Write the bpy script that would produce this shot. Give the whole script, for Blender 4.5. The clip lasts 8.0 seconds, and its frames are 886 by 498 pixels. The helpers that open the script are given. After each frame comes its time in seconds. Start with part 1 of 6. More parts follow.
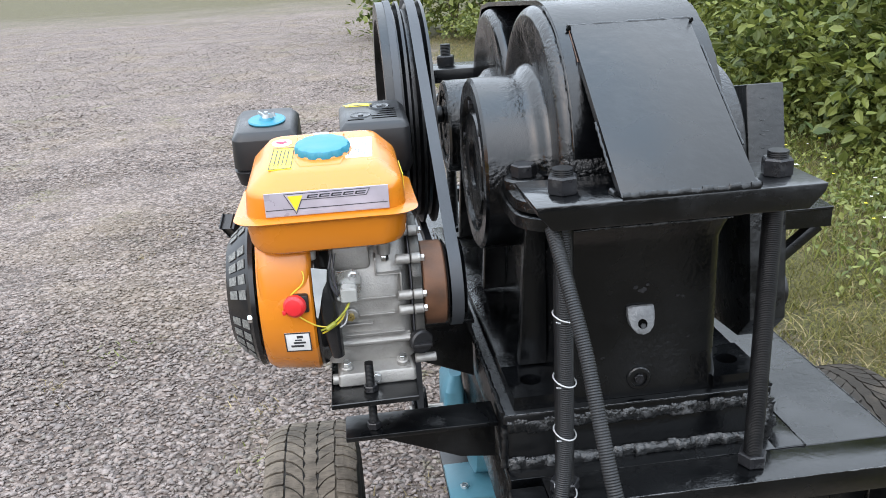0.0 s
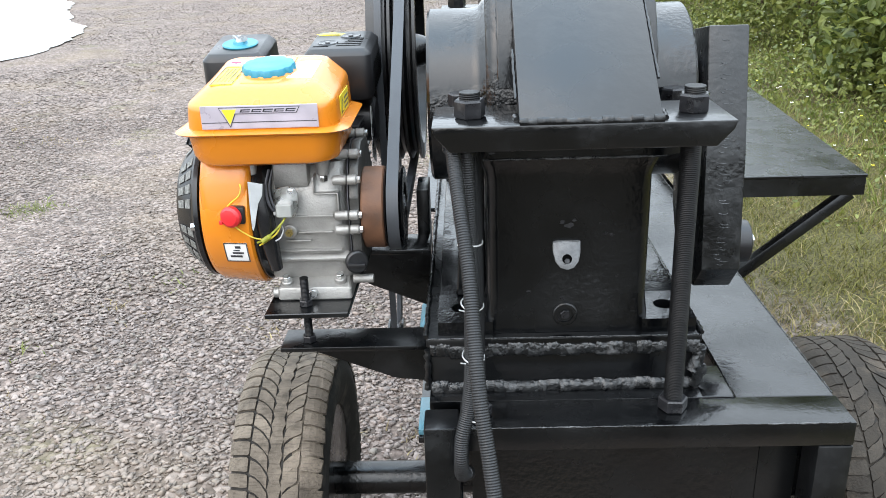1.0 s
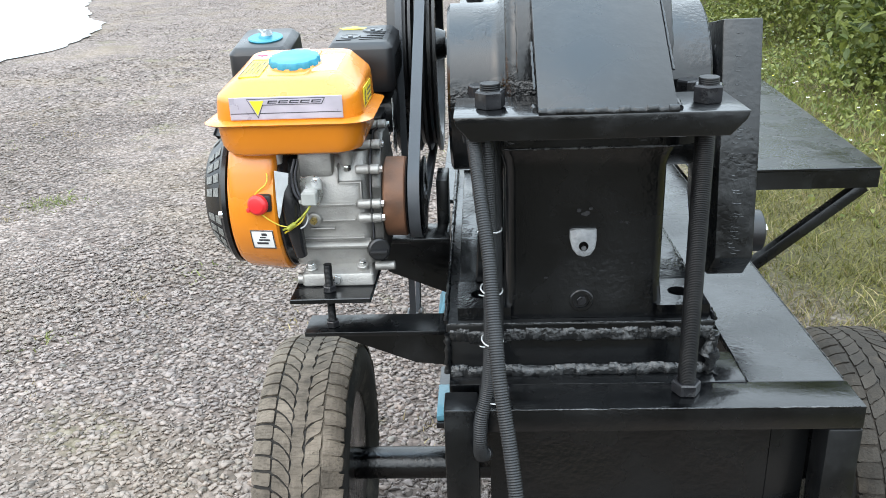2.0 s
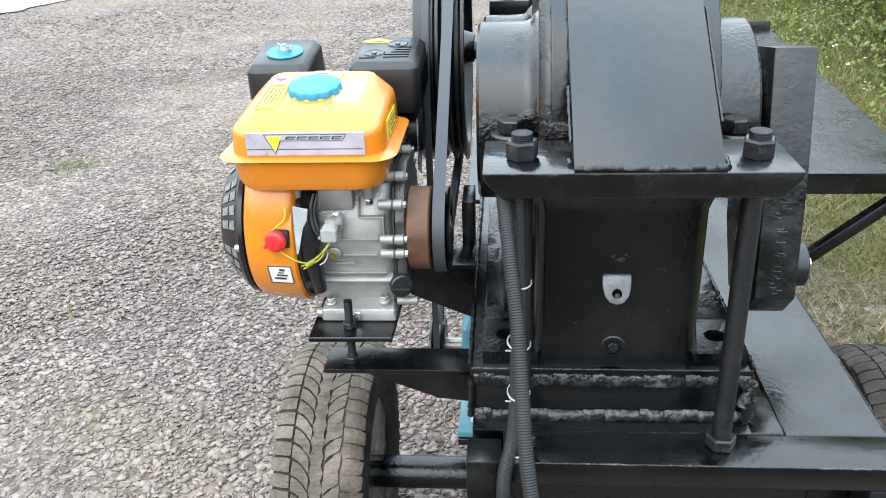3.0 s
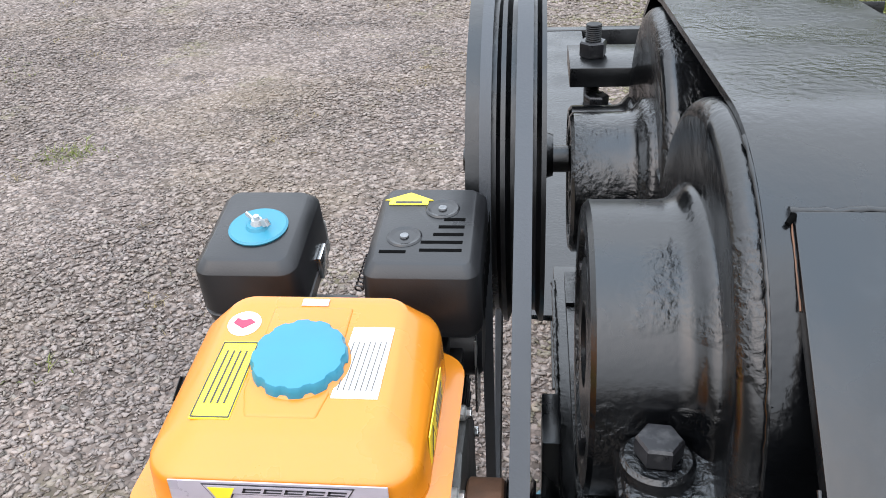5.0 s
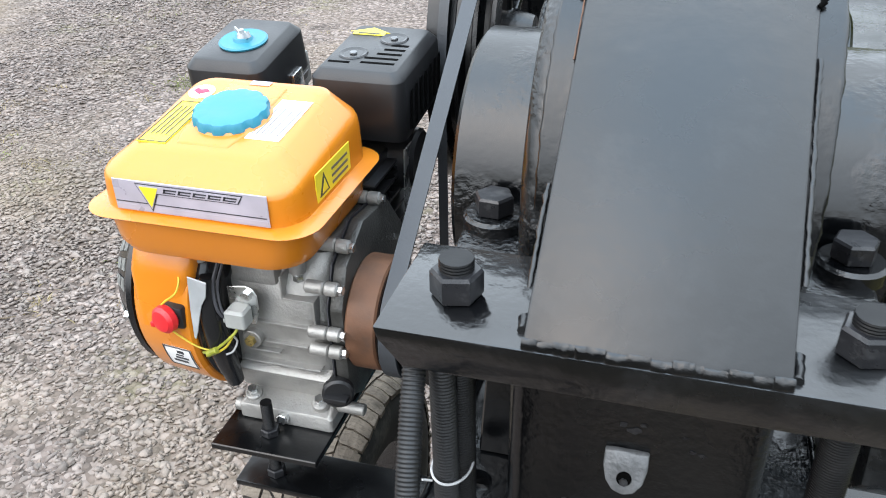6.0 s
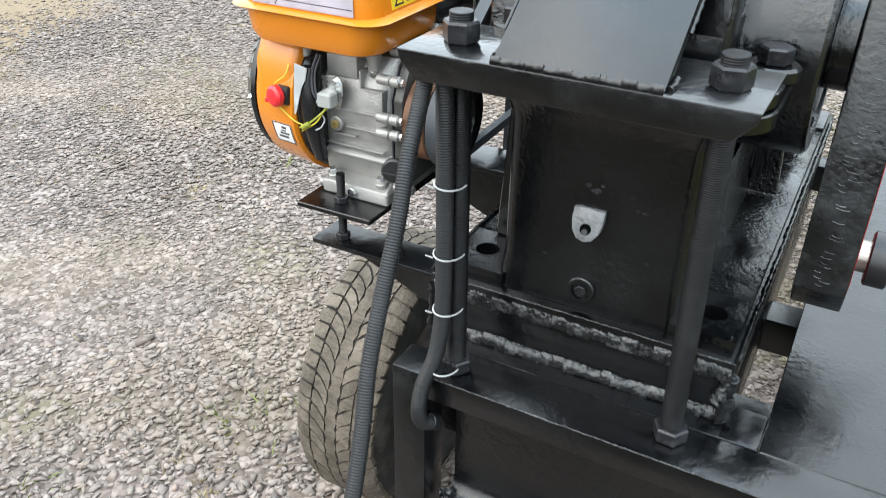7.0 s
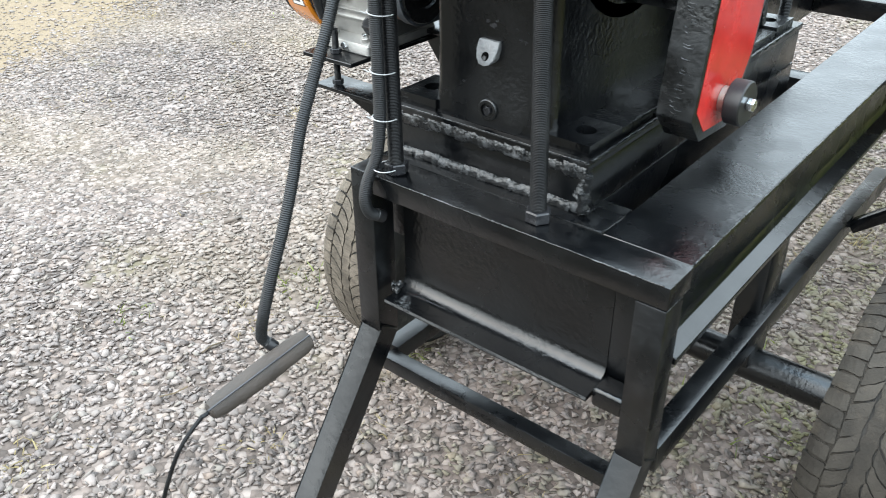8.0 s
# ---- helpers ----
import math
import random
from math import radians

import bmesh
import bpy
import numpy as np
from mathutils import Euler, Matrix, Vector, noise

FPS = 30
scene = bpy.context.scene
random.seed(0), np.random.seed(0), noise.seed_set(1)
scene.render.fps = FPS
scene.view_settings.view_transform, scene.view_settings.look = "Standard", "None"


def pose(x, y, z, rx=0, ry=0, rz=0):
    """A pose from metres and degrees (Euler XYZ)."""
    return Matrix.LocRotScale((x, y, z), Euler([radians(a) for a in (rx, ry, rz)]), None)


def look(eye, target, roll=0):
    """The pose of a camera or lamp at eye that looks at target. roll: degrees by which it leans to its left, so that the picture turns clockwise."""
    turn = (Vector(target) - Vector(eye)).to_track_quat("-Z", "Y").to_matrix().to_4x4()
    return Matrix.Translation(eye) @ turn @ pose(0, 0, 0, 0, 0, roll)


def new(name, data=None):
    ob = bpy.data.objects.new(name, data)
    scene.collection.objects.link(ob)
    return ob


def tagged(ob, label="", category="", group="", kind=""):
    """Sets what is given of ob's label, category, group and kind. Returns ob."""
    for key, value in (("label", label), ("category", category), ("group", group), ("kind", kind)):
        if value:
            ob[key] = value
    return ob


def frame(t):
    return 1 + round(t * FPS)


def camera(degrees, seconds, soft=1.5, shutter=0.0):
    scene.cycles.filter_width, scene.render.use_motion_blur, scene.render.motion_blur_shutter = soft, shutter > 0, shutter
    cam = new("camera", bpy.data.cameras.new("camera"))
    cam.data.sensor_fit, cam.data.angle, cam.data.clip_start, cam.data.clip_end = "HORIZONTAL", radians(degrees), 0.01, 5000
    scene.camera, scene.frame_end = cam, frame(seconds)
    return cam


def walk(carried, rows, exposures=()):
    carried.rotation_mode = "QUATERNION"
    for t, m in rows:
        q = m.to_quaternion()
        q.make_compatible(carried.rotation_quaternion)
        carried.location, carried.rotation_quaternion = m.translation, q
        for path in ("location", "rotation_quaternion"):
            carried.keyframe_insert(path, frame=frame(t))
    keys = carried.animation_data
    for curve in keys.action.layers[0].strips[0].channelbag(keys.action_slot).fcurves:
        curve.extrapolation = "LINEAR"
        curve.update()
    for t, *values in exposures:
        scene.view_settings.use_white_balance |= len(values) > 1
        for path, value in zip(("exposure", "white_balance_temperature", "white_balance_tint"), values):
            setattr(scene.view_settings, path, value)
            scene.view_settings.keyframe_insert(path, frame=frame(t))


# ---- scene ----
cam = camera(55.8, 8.0, soft=0.9, shutter=0.1)
PATH = [
    (0, (-0.366, -0.977, 1.438), (-0.165, 0.9, 0.776), -3.2),
    (0.5, (-0.235, -0.988, 1.42), (-0.18, 0.889, 0.732), -2.3),
    (0.6, (-0.213, -0.995, 1.41), (-0.18, 0.881, 0.719), -2.1),
    (1, (-0.131, -1.035, 1.386), (-0.192, 0.826, 0.658), -2),
    (1.5, (-0.111, -1.06, 1.386), (-0.203, 0.795, 0.646), -2.2),
    (2.8, (-0.194, -1.08, 1.416), (-0.311, 0.78, 0.689), -2),
    (3, (-0.144, -0.968, 1.485), (-0.294, 0.835, 0.632), -2),
    (3.2, (-0.107, -0.889, 1.51), (-0.271, 0.899, 0.629), -1.5),
    (3.5, (-0.075, -0.76, 1.537), (-0.267, 1.008, 0.621), -2),
    (3.7, (-0.087, -0.679, 1.561), (-0.278, 1.07, 0.61), -2),
    (4, (-0.157, -0.542, 1.582), (-0.342, 1.196, 0.609), -2.7),
    (4.2, (-0.205, -0.44, 1.59), (-0.382, 1.288, 0.6), -3.4),
    (5.3, (-0.228, -0.357, 1.587), (-0.493, 1.349, 0.577), -2.4),
    (5.5, (-0.185, -0.398, 1.55), (-0.52, 1.296, 0.541), -2.1),
    (5.8, (-0.072, -0.477, 1.496), (-0.519, 1.195, 0.495), -1.5),
    (6, (0.006, -0.53, 1.493), (-0.496, 1.118, 0.477), -1.2),
    (6.3, (0.074, -0.6, 1.497), (-0.523, 1.021, 0.49), -0.1),
    (6.5, (0.108, -0.635, 1.466), (-0.565, 0.974, 0.487), 0.3),
    (6.7, (0.144, -0.679, 1.449), (-0.585, 0.895, 0.454), 0.5),
    (7, (0.245, -0.788, 1.414), (-0.569, 0.729, 0.396), 0.9),
    (7.2, (0.347, -0.873, 1.387), (-0.546, 0.594, 0.363), 0.8),
    (7.5, (0.453, -0.936, 1.399), (-0.521, 0.42, 0.297), -0.6),
    (7.8, (0.557, -0.977, 1.382), (-0.458, 0.358, 0.292), -0),
    (8, (0.701, -0.945, 1.359), (-0.385, 0.368, 0.311), -0.5),
]
EXPOSURE = [
    (0.0, -0.24, 6750, 17), (0.6, -0.19, 6750, 17), (1.0, 0.02, 6850, 15), (1.5, 0.09, 6720, 12), (2.8, -0.08, 6700, 12), (3.0, 0.12, 6670, 12), (3.5, 0.23, 6600, 13), (4.0, 0.16, 6700, 14), (4.3, 0.00, 6750, 15),
    (5.2, -0.31, 6950, 19), (5.5, -0.31, 6950, 19), (6.0, -0.06, 6800, 15), (6.5, 0.11, 6750, 12), (7.0, 0.13, 6900, 12), (7.5, 0.29, 6850, 12), (8.0, 0.37, 6720, 10)]
walk(cam, [(t, look(eye, target, roll)) for t, eye, target, roll in PATH], EXPOSURE)

# ---- world and light ----
world = bpy.data.worlds.new("overcast")
scene.world = world
world.use_nodes = True
wn, wl = world.node_tree.nodes, world.node_tree.links
wn.clear()
sky = wn.new("ShaderNodeTexSky")
sky.sky_type, sky.sun_disc = "NISHITA", False
sky.sun_elevation, sky.sun_rotation = radians(44), radians(216)
sky.air_density, sky.dust_density, sky.ozone_density = 1.0, 6.0, 1.0
sky_bg = wn.new("ShaderNodeBackground")
sky_bg.inputs["Strength"].default_value = 0.05
wl.new(sky.outputs[0], sky_bg.inputs[0])
cloud_bg = wn.new("ShaderNodeBackground")
# an overcast dome, about two and a half times brighter overhead than at the horizon
dome = wn.new("ShaderNodeTexCoord")
height = wn.new("ShaderNodeSeparateXYZ")
wl.new(dome.outputs["Generated"], height.inputs[0])
veil = wn.new("ShaderNodeValToRGB")
veil.color_ramp.elements[0].position, veil.color_ramp.elements[0].color = 0.0, (0.21, 0.225, 0.23, 1)
veil.color_ramp.elements[1].position, veil.color_ramp.elements[1].color = 1.0, (0.58, 0.80, 1.0, 1)
for at, tone in ((0.10, 0.40), (0.40, 0.54), (0.7, 0.70), (0.86, 0.88)):
    stop = veil.color_ramp.elements.new(at)
    stop.color = (tone * 0.74, tone * 0.89, tone, 1)
wl.new(height.outputs["Z"], veil.inputs["Fac"])
wl.new(veil.outputs["Color"], cloud_bg.inputs["Color"])
cloud_bg.inputs["Strength"].default_value = 5.8
both = wn.new("ShaderNodeAddShader")
wl.new(sky_bg.outputs[0], both.inputs[0])
wl.new(cloud_bg.outputs[0], both.inputs[1])
out = wn.new("ShaderNodeOutputWorld")
wl.new(both.outputs[0], out.inputs[0])

sun_data = bpy.data.lights.new("sun", "SUN")
sun_data.energy, sun_data.angle, sun_data.color = 0.85, radians(70), (0.98, 0.97, 0.95)
sun = new("sun", sun_data)
sun.matrix_world = look((-2.0, -2.8, 3.9), (0, 0, 0.6))


# ---- materials ----
def surface(name, base, rough=0.5, metal=0.0, var=0.25, vscale=6.0, bump=0.2, bscale=90.0, rvar=0.12, dirt=None, dirt_amount=0.4,
            dirt_scale=9.0, coat=0.0, fine=1.0, dist=0.002, pick=0.0, spec=0.5, patchy=0.0, floor=0.08):
    """A painted, cast or moulded surface: base colour varied at two scales, patches of dirt or wear, and fine relief."""
    m = bpy.data.materials.new(name)
    m.use_nodes = True
    n, l = m.node_tree.nodes, m.node_tree.links
    b = n["Principled BSDF"]
    b.inputs["Metallic"].default_value = metal
    b.inputs["Coat Weight"].default_value = coat
    b.inputs["Specular IOR Level"].default_value = spec
    tc = n.new("ShaderNodeTexCoord")
    n1 = n.new("ShaderNodeTexNoise")
    n1.inputs["Scale"].default_value, n1.inputs["Detail"].default_value = vscale, 6
    n2 = n.new("ShaderNodeTexNoise")
    n2.inputs["Scale"].default_value, n2.inputs["Detail"].default_value = bscale, 4
    l.new(tc.outputs["Object"], n1.inputs["Vector"])
    l.new(tc.outputs["Object"], n2.inputs["Vector"])
    ramp = n.new("ShaderNodeMapRange")
    ramp.inputs["From Min"].default_value, ramp.inputs["From Max"].default_value = 0.3, 0.7
    ramp.inputs["To Min"].default_value, ramp.inputs["To Max"].default_value = 1 - var, 1 + var
    l.new(n1.outputs["Fac"], ramp.inputs["Value"])
    mul = n.new("ShaderNodeMix")
    mul.data_type, mul.blend_type = "RGBA", "MULTIPLY"
    mul.inputs["Factor"].default_value = 1
    mul.inputs["A"].default_value = (*base, 1)
    l.new(ramp.outputs[0], mul.inputs["B"])
    colour = mul.outputs["Result"]
    if pick:
        info = n.new("ShaderNodeNewGeometry")
        pr = n.new("ShaderNodeMapRange")
        pr.inputs["To Min"].default_value, pr.inputs["To Max"].default_value = 1 - pick, 1 + pick
        l.new(info.outputs["Random Per Island"], pr.inputs["Value"])
        mp = n.new("ShaderNodeMix")
        mp.data_type, mp.blend_type = "RGBA", "MULTIPLY"
        mp.inputs["Factor"].default_value = 1
        l.new(colour, mp.inputs["A"])
        l.new(pr.outputs[0], mp.inputs["B"])
        colour = mp.outputs["Result"]
    rr = n.new("ShaderNodeMapRange")
    rr.inputs["From Min"].default_value, rr.inputs["From Max"].default_value = 0.3, 0.7
    rr.inputs["To Min"].default_value, rr.inputs["To Max"].default_value = max(0.02, rough - rvar), min(1, rough + rvar)
    l.new(n1.outputs["Fac"], rr.inputs["Value"])
    roughness = rr.outputs[0]
    if dirt:
        n3 = n.new("ShaderNodeTexNoise")
        n3.inputs["Scale"].default_value, n3.inputs["Detail"].default_value, n3.inputs["Roughness"].default_value = dirt_scale, 9, 0.7
        l.new(tc.outputs["Object"], n3.inputs["Vector"])
        dm = n.new("ShaderNodeMapRange")
        dm.inputs["From Min"].default_value, dm.inputs["From Max"].default_value = 0.52, 0.72
        dm.inputs["To Max"].default_value = dirt_amount
        l.new(n3.outputs["Fac"], dm.inputs["Value"])
        mx = n.new("ShaderNodeMix")
        mx.data_type = "RGBA"
        l.new(dm.outputs[0], mx.inputs["Factor"])
        l.new(colour, mx.inputs["A"])
        mx.inputs["B"].default_value = (*dirt, 1)
        colour = mx.outputs["Result"]
        mr = n.new("ShaderNodeMix")
        l.new(dm.outputs[0], mr.inputs["Factor"])
        l.new(roughness, mr.inputs["A"])
        mr.inputs["B"].default_value = 0.8
        roughness = mr.outputs["Result"]
    l.new(colour, b.inputs["Base Color"])
    l.new(roughness, b.inputs["Roughness"])
    if bump:
        mixh = n.new("ShaderNodeMath")
        mixh.operation = "MULTIPLY_ADD"
        relief = n2.outputs["Fac"]
        if patchy:
            # smooth with thick paint in places, bare casting skin in others
            n4 = n.new("ShaderNodeTexNoise")
            n4.inputs["Scale"].default_value, n4.inputs["Detail"].default_value = patchy, 3
            l.new(tc.outputs["Object"], n4.inputs["Vector"])
            pm = n.new("ShaderNodeMapRange")
            pm.inputs["From Min"].default_value, pm.inputs["From Max"].default_value = 0.46, 0.62
            pm.inputs["To Min"].default_value = floor
            l.new(n4.outputs["Fac"], pm.inputs["Value"])
            pk = n.new("ShaderNodeMath")
            pk.operation = "MULTIPLY"
            l.new(relief, pk.inputs[0])
            l.new(pm.outputs[0], pk.inputs[1])
            relief = pk.outputs[0]
        l.new(relief, mixh.inputs[0])
        mixh.inputs[1].default_value = fine
        l.new(n1.outputs["Fac"], mixh.inputs[2])
        bp = n.new("ShaderNodeBump")
        bp.inputs["Strength"].default_value, bp.inputs["Distance"].default_value = bump, dist
        l.new(mixh.outputs[0], bp.inputs["Height"])
        l.new(bp.outputs[0], b.inputs["Normal"])
    return m


BLACK = surface("black_enamel", (0.0018, 0.0021, 0.0026), 0.25, var=0.3, vscale=9, bump=0.7, bscale=120, rvar=0.12, dirt=(0.04, 0.039, 0.037), dirt_amount=0.04, dirt_scale=14, spec=0.57, patchy=6, floor=0.30)
BLACK_FLAT = surface("black_enamel_smooth", (0.0018, 0.0021, 0.0026), 0.29, var=0.3, vscale=8, bump=0.35, bscale=55, rvar=0.13, dirt=(0.10, 0.105, 0.11), dirt_amount=0.08, dirt_scale=18, spec=0.57)
CAST = surface("black_painted_cast_iron", (0.0018, 0.0021, 0.0026), 0.22, var=0.3, vscale=9, bump=0.65, bscale=170, rvar=0.1, patchy=11, dirt=(0.04, 0.04, 0.038), dirt_amount=0.04, dirt_scale=10, fine=1.6, dist=0.0028, spec=0.62)
# the grey patches put sky glare into the colour, besides real wear
WELD = surface("painted_weld_bead", (0.006, 0.0065, 0.007), 0.24, metal=0.0, var=0.5, vscale=60, bump=0.9, bscale=160, rvar=0.1, dirt=(0.24, 0.245, 0.25), dirt_amount=0.6, dirt_scale=30, dist=0.003, spec=0.75)
TORCH = surface("torch_cut_steel", (0.006, 0.0065, 0.007), 0.30, var=0.5, vscale=25, bump=0.5, bscale=120, dirt=(0.08, 0.08, 0.08), dirt_amount=0.25, dirt_scale=40, spec=0.6)
GLOSS = surface("thick_black_gloss_paint", (0.0018, 0.0021, 0.0026), 0.24, var=0.3, vscale=9, bump=0.9, bscale=48, rvar=0.14, dirt=(0.10, 0.105, 0.115), dirt_amount=0.10, dirt_scale=14, spec=0.6, coat=0.35)
THREAD = surface("blackened_thread", (0.003, 0.003, 0.0035), 0.45, metal=0.0, spec=0.25, var=0.3, vscale=30, bump=0.1, dirt=(0.06, 0.058, 0.055), dirt_amount=0.25)
BOLT = surface("black_oxide_bolt", (0.016, 0.016, 0.018), 0.3, metal=0.2, var=0.3, vscale=40, bump=0.15, dirt=(0.2, 0.2, 0.2), dirt_amount=0.25, dirt_scale=60)
ZINC = surface("zinc_plated_steel", (0.72, 0.73, 0.73), 0.26, metal=1.0, var=0.2, vscale=60, bump=0.1)
ALU = surface("cast_aluminium", (0.36, 0.35, 0.332), 0.52, metal=0.7, var=0.18, vscale=25, bump=0.35, bscale=350, rvar=0.1, dirt=(0.16, 0.15, 0.14), dirt_amount=0.3, dirt_scale=22)
YELLOW = surface("orange_yellow_enamel", (0.60, 0.188, 0.011), 0.28, var=0.05, vscale=6, bump=0.03, bscale=50, rvar=0.06, coat=0.3)
PLASTIC = surface("black_moulded_plastic", (0.010, 0.010, 0.011), 0.36, var=0.2, vscale=15, bump=0.25, bscale=500, dist=0.0006)
PLASTIC_GLOSS = surface("glossy_black_plastic", (0.012, 0.012, 0.013), 0.22, var=0.2, bump=0.0)
RUBBER = surface("dusty_tyre_rubber", (0.03, 0.029, 0.027), 0.85, var=0.3, vscale=18, bump=0.3, bscale=220, dirt=(0.17, 0.15, 0.125), dirt_amount=0.55, dirt_scale=11, spec=0.25)
BELT = surface("belt_rubber", (0.038, 0.042, 0.048), 0.5, var=0.2, vscale=20, bump=0.15, bscale=300)
HOSE = surface("corrugated_conduit", (0.011, 0.0115, 0.0125), 0.45, var=0.2, vscale=14, bump=0.05, dirt=(0.08, 0.08, 0.08), dirt_amount=0.12, dirt_scale=30, spec=0.38)
RUST = surface("rusty_pulley_steel", (0.135, 0.062, 0.033), 0.6, metal=0.2, var=0.3, vscale=30, bump=0.2, bscale=200, dirt=(0.05, 0.04, 0.035), dirt_amount=0.5, dirt_scale=25)
TEAL = surface("turquoise_plastic", (0.016, 0.19, 0.27), 0.42, var=0.08, vscale=20, bump=0.05)
BLUE_PAINT = surface("pale_blue_machine_paint", (0.075, 0.215, 0.275), 0.38, var=0.2, vscale=12, bump=0.15, bscale=120, dirt=(0.05, 0.06, 0.06), dirt_amount=0.3)
RED = surface("red_plastic", (0.62, 0.02, 0.025), 0.4, var=0.08, bump=0.02)
RED_PAINT = surface("red_enamel", (0.42, 0.022, 0.018), 0.25, var=0.25, vscale=14, bump=0.15, bscale=70, dirt=(0.05, 0.02, 0.02), dirt_amount=0.4)
SILVER = surface("silver_foil", (0.44, 0.40, 0.45), 0.34, metal=0.2, var=0.12, vscale=30, bump=0.0)
WHITE_LABEL = surface("white_sticker", (0.78, 0.78, 0.77), 0.4, var=0.04, vscale=40, bump=0.0)
YELLOW_LABEL = surface("yellow_sticker", (0.78, 0.62, 0.035), 0.4, var=0.05, vscale=40, bump=0.0)
FAINT = surface("faded_print", (0.10, 0.09, 0.09), 0.5, var=0.2, vscale=50, bump=0.0)
# the side cover's aluminium, with the shade on it put into the colour
SHADED_ALU = surface("shaded_aluminium", (0.085, 0.083, 0.078), 0.45, metal=0.6, var=0.3, vscale=25, bump=0.35, bscale=350, dirt=(0.03, 0.028, 0.025), dirt_amount=0.4, dirt_scale=22)
DULL_ZINC = surface("dull_zinc_sheet", (0.42, 0.44, 0.45), 0.38, metal=0.35, var=0.15, vscale=50, bump=0.05)
INK = surface("black_ink", (0.03, 0.03, 0.035), 0.5, var=0.2, vscale=50, bump=0.0)
INK_RED = surface("red_ink", (0.55, 0.03, 0.07), 0.5, var=0.2, vscale=50, bump=0.0)
WIRE_GREEN = surface("yellow_green_wire", (0.26, 0.27, 0.03), 0.45, var=0.3, vscale=90, bump=0.0)
WIRE_YELLOW = surface("yellow_wire", (0.55, 0.42, 0.03), 0.45, var=0.2, vscale=90, bump=0.0)
BRASS = surface("brass_nut", (0.55, 0.42, 0.16), 0.35, metal=0.9, var=0.2, vscale=60, bump=0.1)
CLIP = surface("grey_moulded_clip", (0.30, 0.305, 0.29), 0.35, var=0.12, vscale=60, bump=0.05)
WHITE_NYLON = surface("white_nylon", (0.42, 0.42, 0.42), 0.45, var=0.1, bump=0.0)
WOOD = surface("weathered_grey_wood", (0.044, 0.034, 0.028), 0.75, var=0.35, vscale=24, bump=0.5, bscale=180, dirt=(0.05, 0.042, 0.035), dirt_amount=0.5, dirt_scale=16)
WORN = surface("worn_grey_metal", (0.17, 0.175, 0.18), 0.4, metal=0.3, var=0.4, vscale=60, bump=0.4, bscale=250, dirt=(0.03, 0.03, 0.03), dirt_amount=0.8, dirt_scale=60)
# grey for the brightness seen through the starter's uncut slots
VENT = surface("see_through_vent_grey", (0.15, 0.15, 0.14), 0.7, var=0.6, vscale=300, bump=0.0)
ADDED_FENCE = surface("added_fence_dark", (0.07, 0.062, 0.052), 0.8, var=0.4, vscale=2.5, bump=0.3, bscale=30)
DARK_TREAD = surface("dark_tread_rubber", (0.040, 0.034, 0.028), 0.85, var=0.35, vscale=20, bump=0.5, bscale=230, dirt=(0.105, 0.083, 0.062), dirt_amount=0.8, dirt_scale=8, spec=0.2, pick=0.2, dist=0.003)
GROOVE = surface("dusty_tread_groove", (0.035, 0.032, 0.029), 0.9, var=0.4, vscale=30, bump=0.2, spec=0.2)
# flat black for the shade inside holes and slots that aren't cut
HOLE_SHADE = surface("painted_hole_shade", (0.0015, 0.0015, 0.0015), 0.95, var=0.2, bump=0.0, spec=0.05)
SHAFT = surface("bare_shaft_steel", (0.42, 0.38, 0.34), 0.35, metal=0.9, var=0.25, vscale=50, bump=0.1)


def tread_material():
    """Worn rubber, brown with dust, cut by fine sipes that run across the tyre."""
    m = surface("worn_tread_rubber", (0.122, 0.101, 0.080), 0.9, var=0.4, vscale=22, bump=0.5, bscale=230, dirt=(0.23, 0.19, 0.15), dirt_amount=0.75, dirt_scale=8, spec=0.2, pick=0.16, dist=0.003)
    n, l = m.node_tree.nodes, m.node_tree.links
    b = n["Principled BSDF"]
    tc = n.new("ShaderNodeTexCoord")
    mp = n.new("ShaderNodeMapping")
    mp.inputs["Scale"].default_value = (45, 260, 260)
    no = n.new("ShaderNodeTexNoise")
    no.inputs["Scale"].default_value, no.inputs["Detail"].default_value = 1.0, 2
    l.new(tc.outputs["Object"], mp.inputs["Vector"])
    l.new(mp.outputs[0], no.inputs["Vector"])
    cut = n.new("ShaderNodeMapRange")
    cut.inputs["From Min"].default_value, cut.inputs["From Max"].default_value = 0.36, 0.50
    cut.inputs["To Min"].default_value = 0.72
    l.new(no.outputs["Fac"], cut.inputs["Value"])
    mx = n.new("ShaderNodeMix")
    mx.data_type, mx.blend_type = "RGBA", "MULTIPLY"
    mx.inputs["Factor"].default_value = 1
    l.new(b.inputs["Base Color"].links[0].from_socket, mx.inputs["A"])
    l.new(cut.outputs[0], mx.inputs["B"])
    l.new(mx.outputs["Result"], b.inputs["Base Color"])
    return m


TREAD = tread_material()


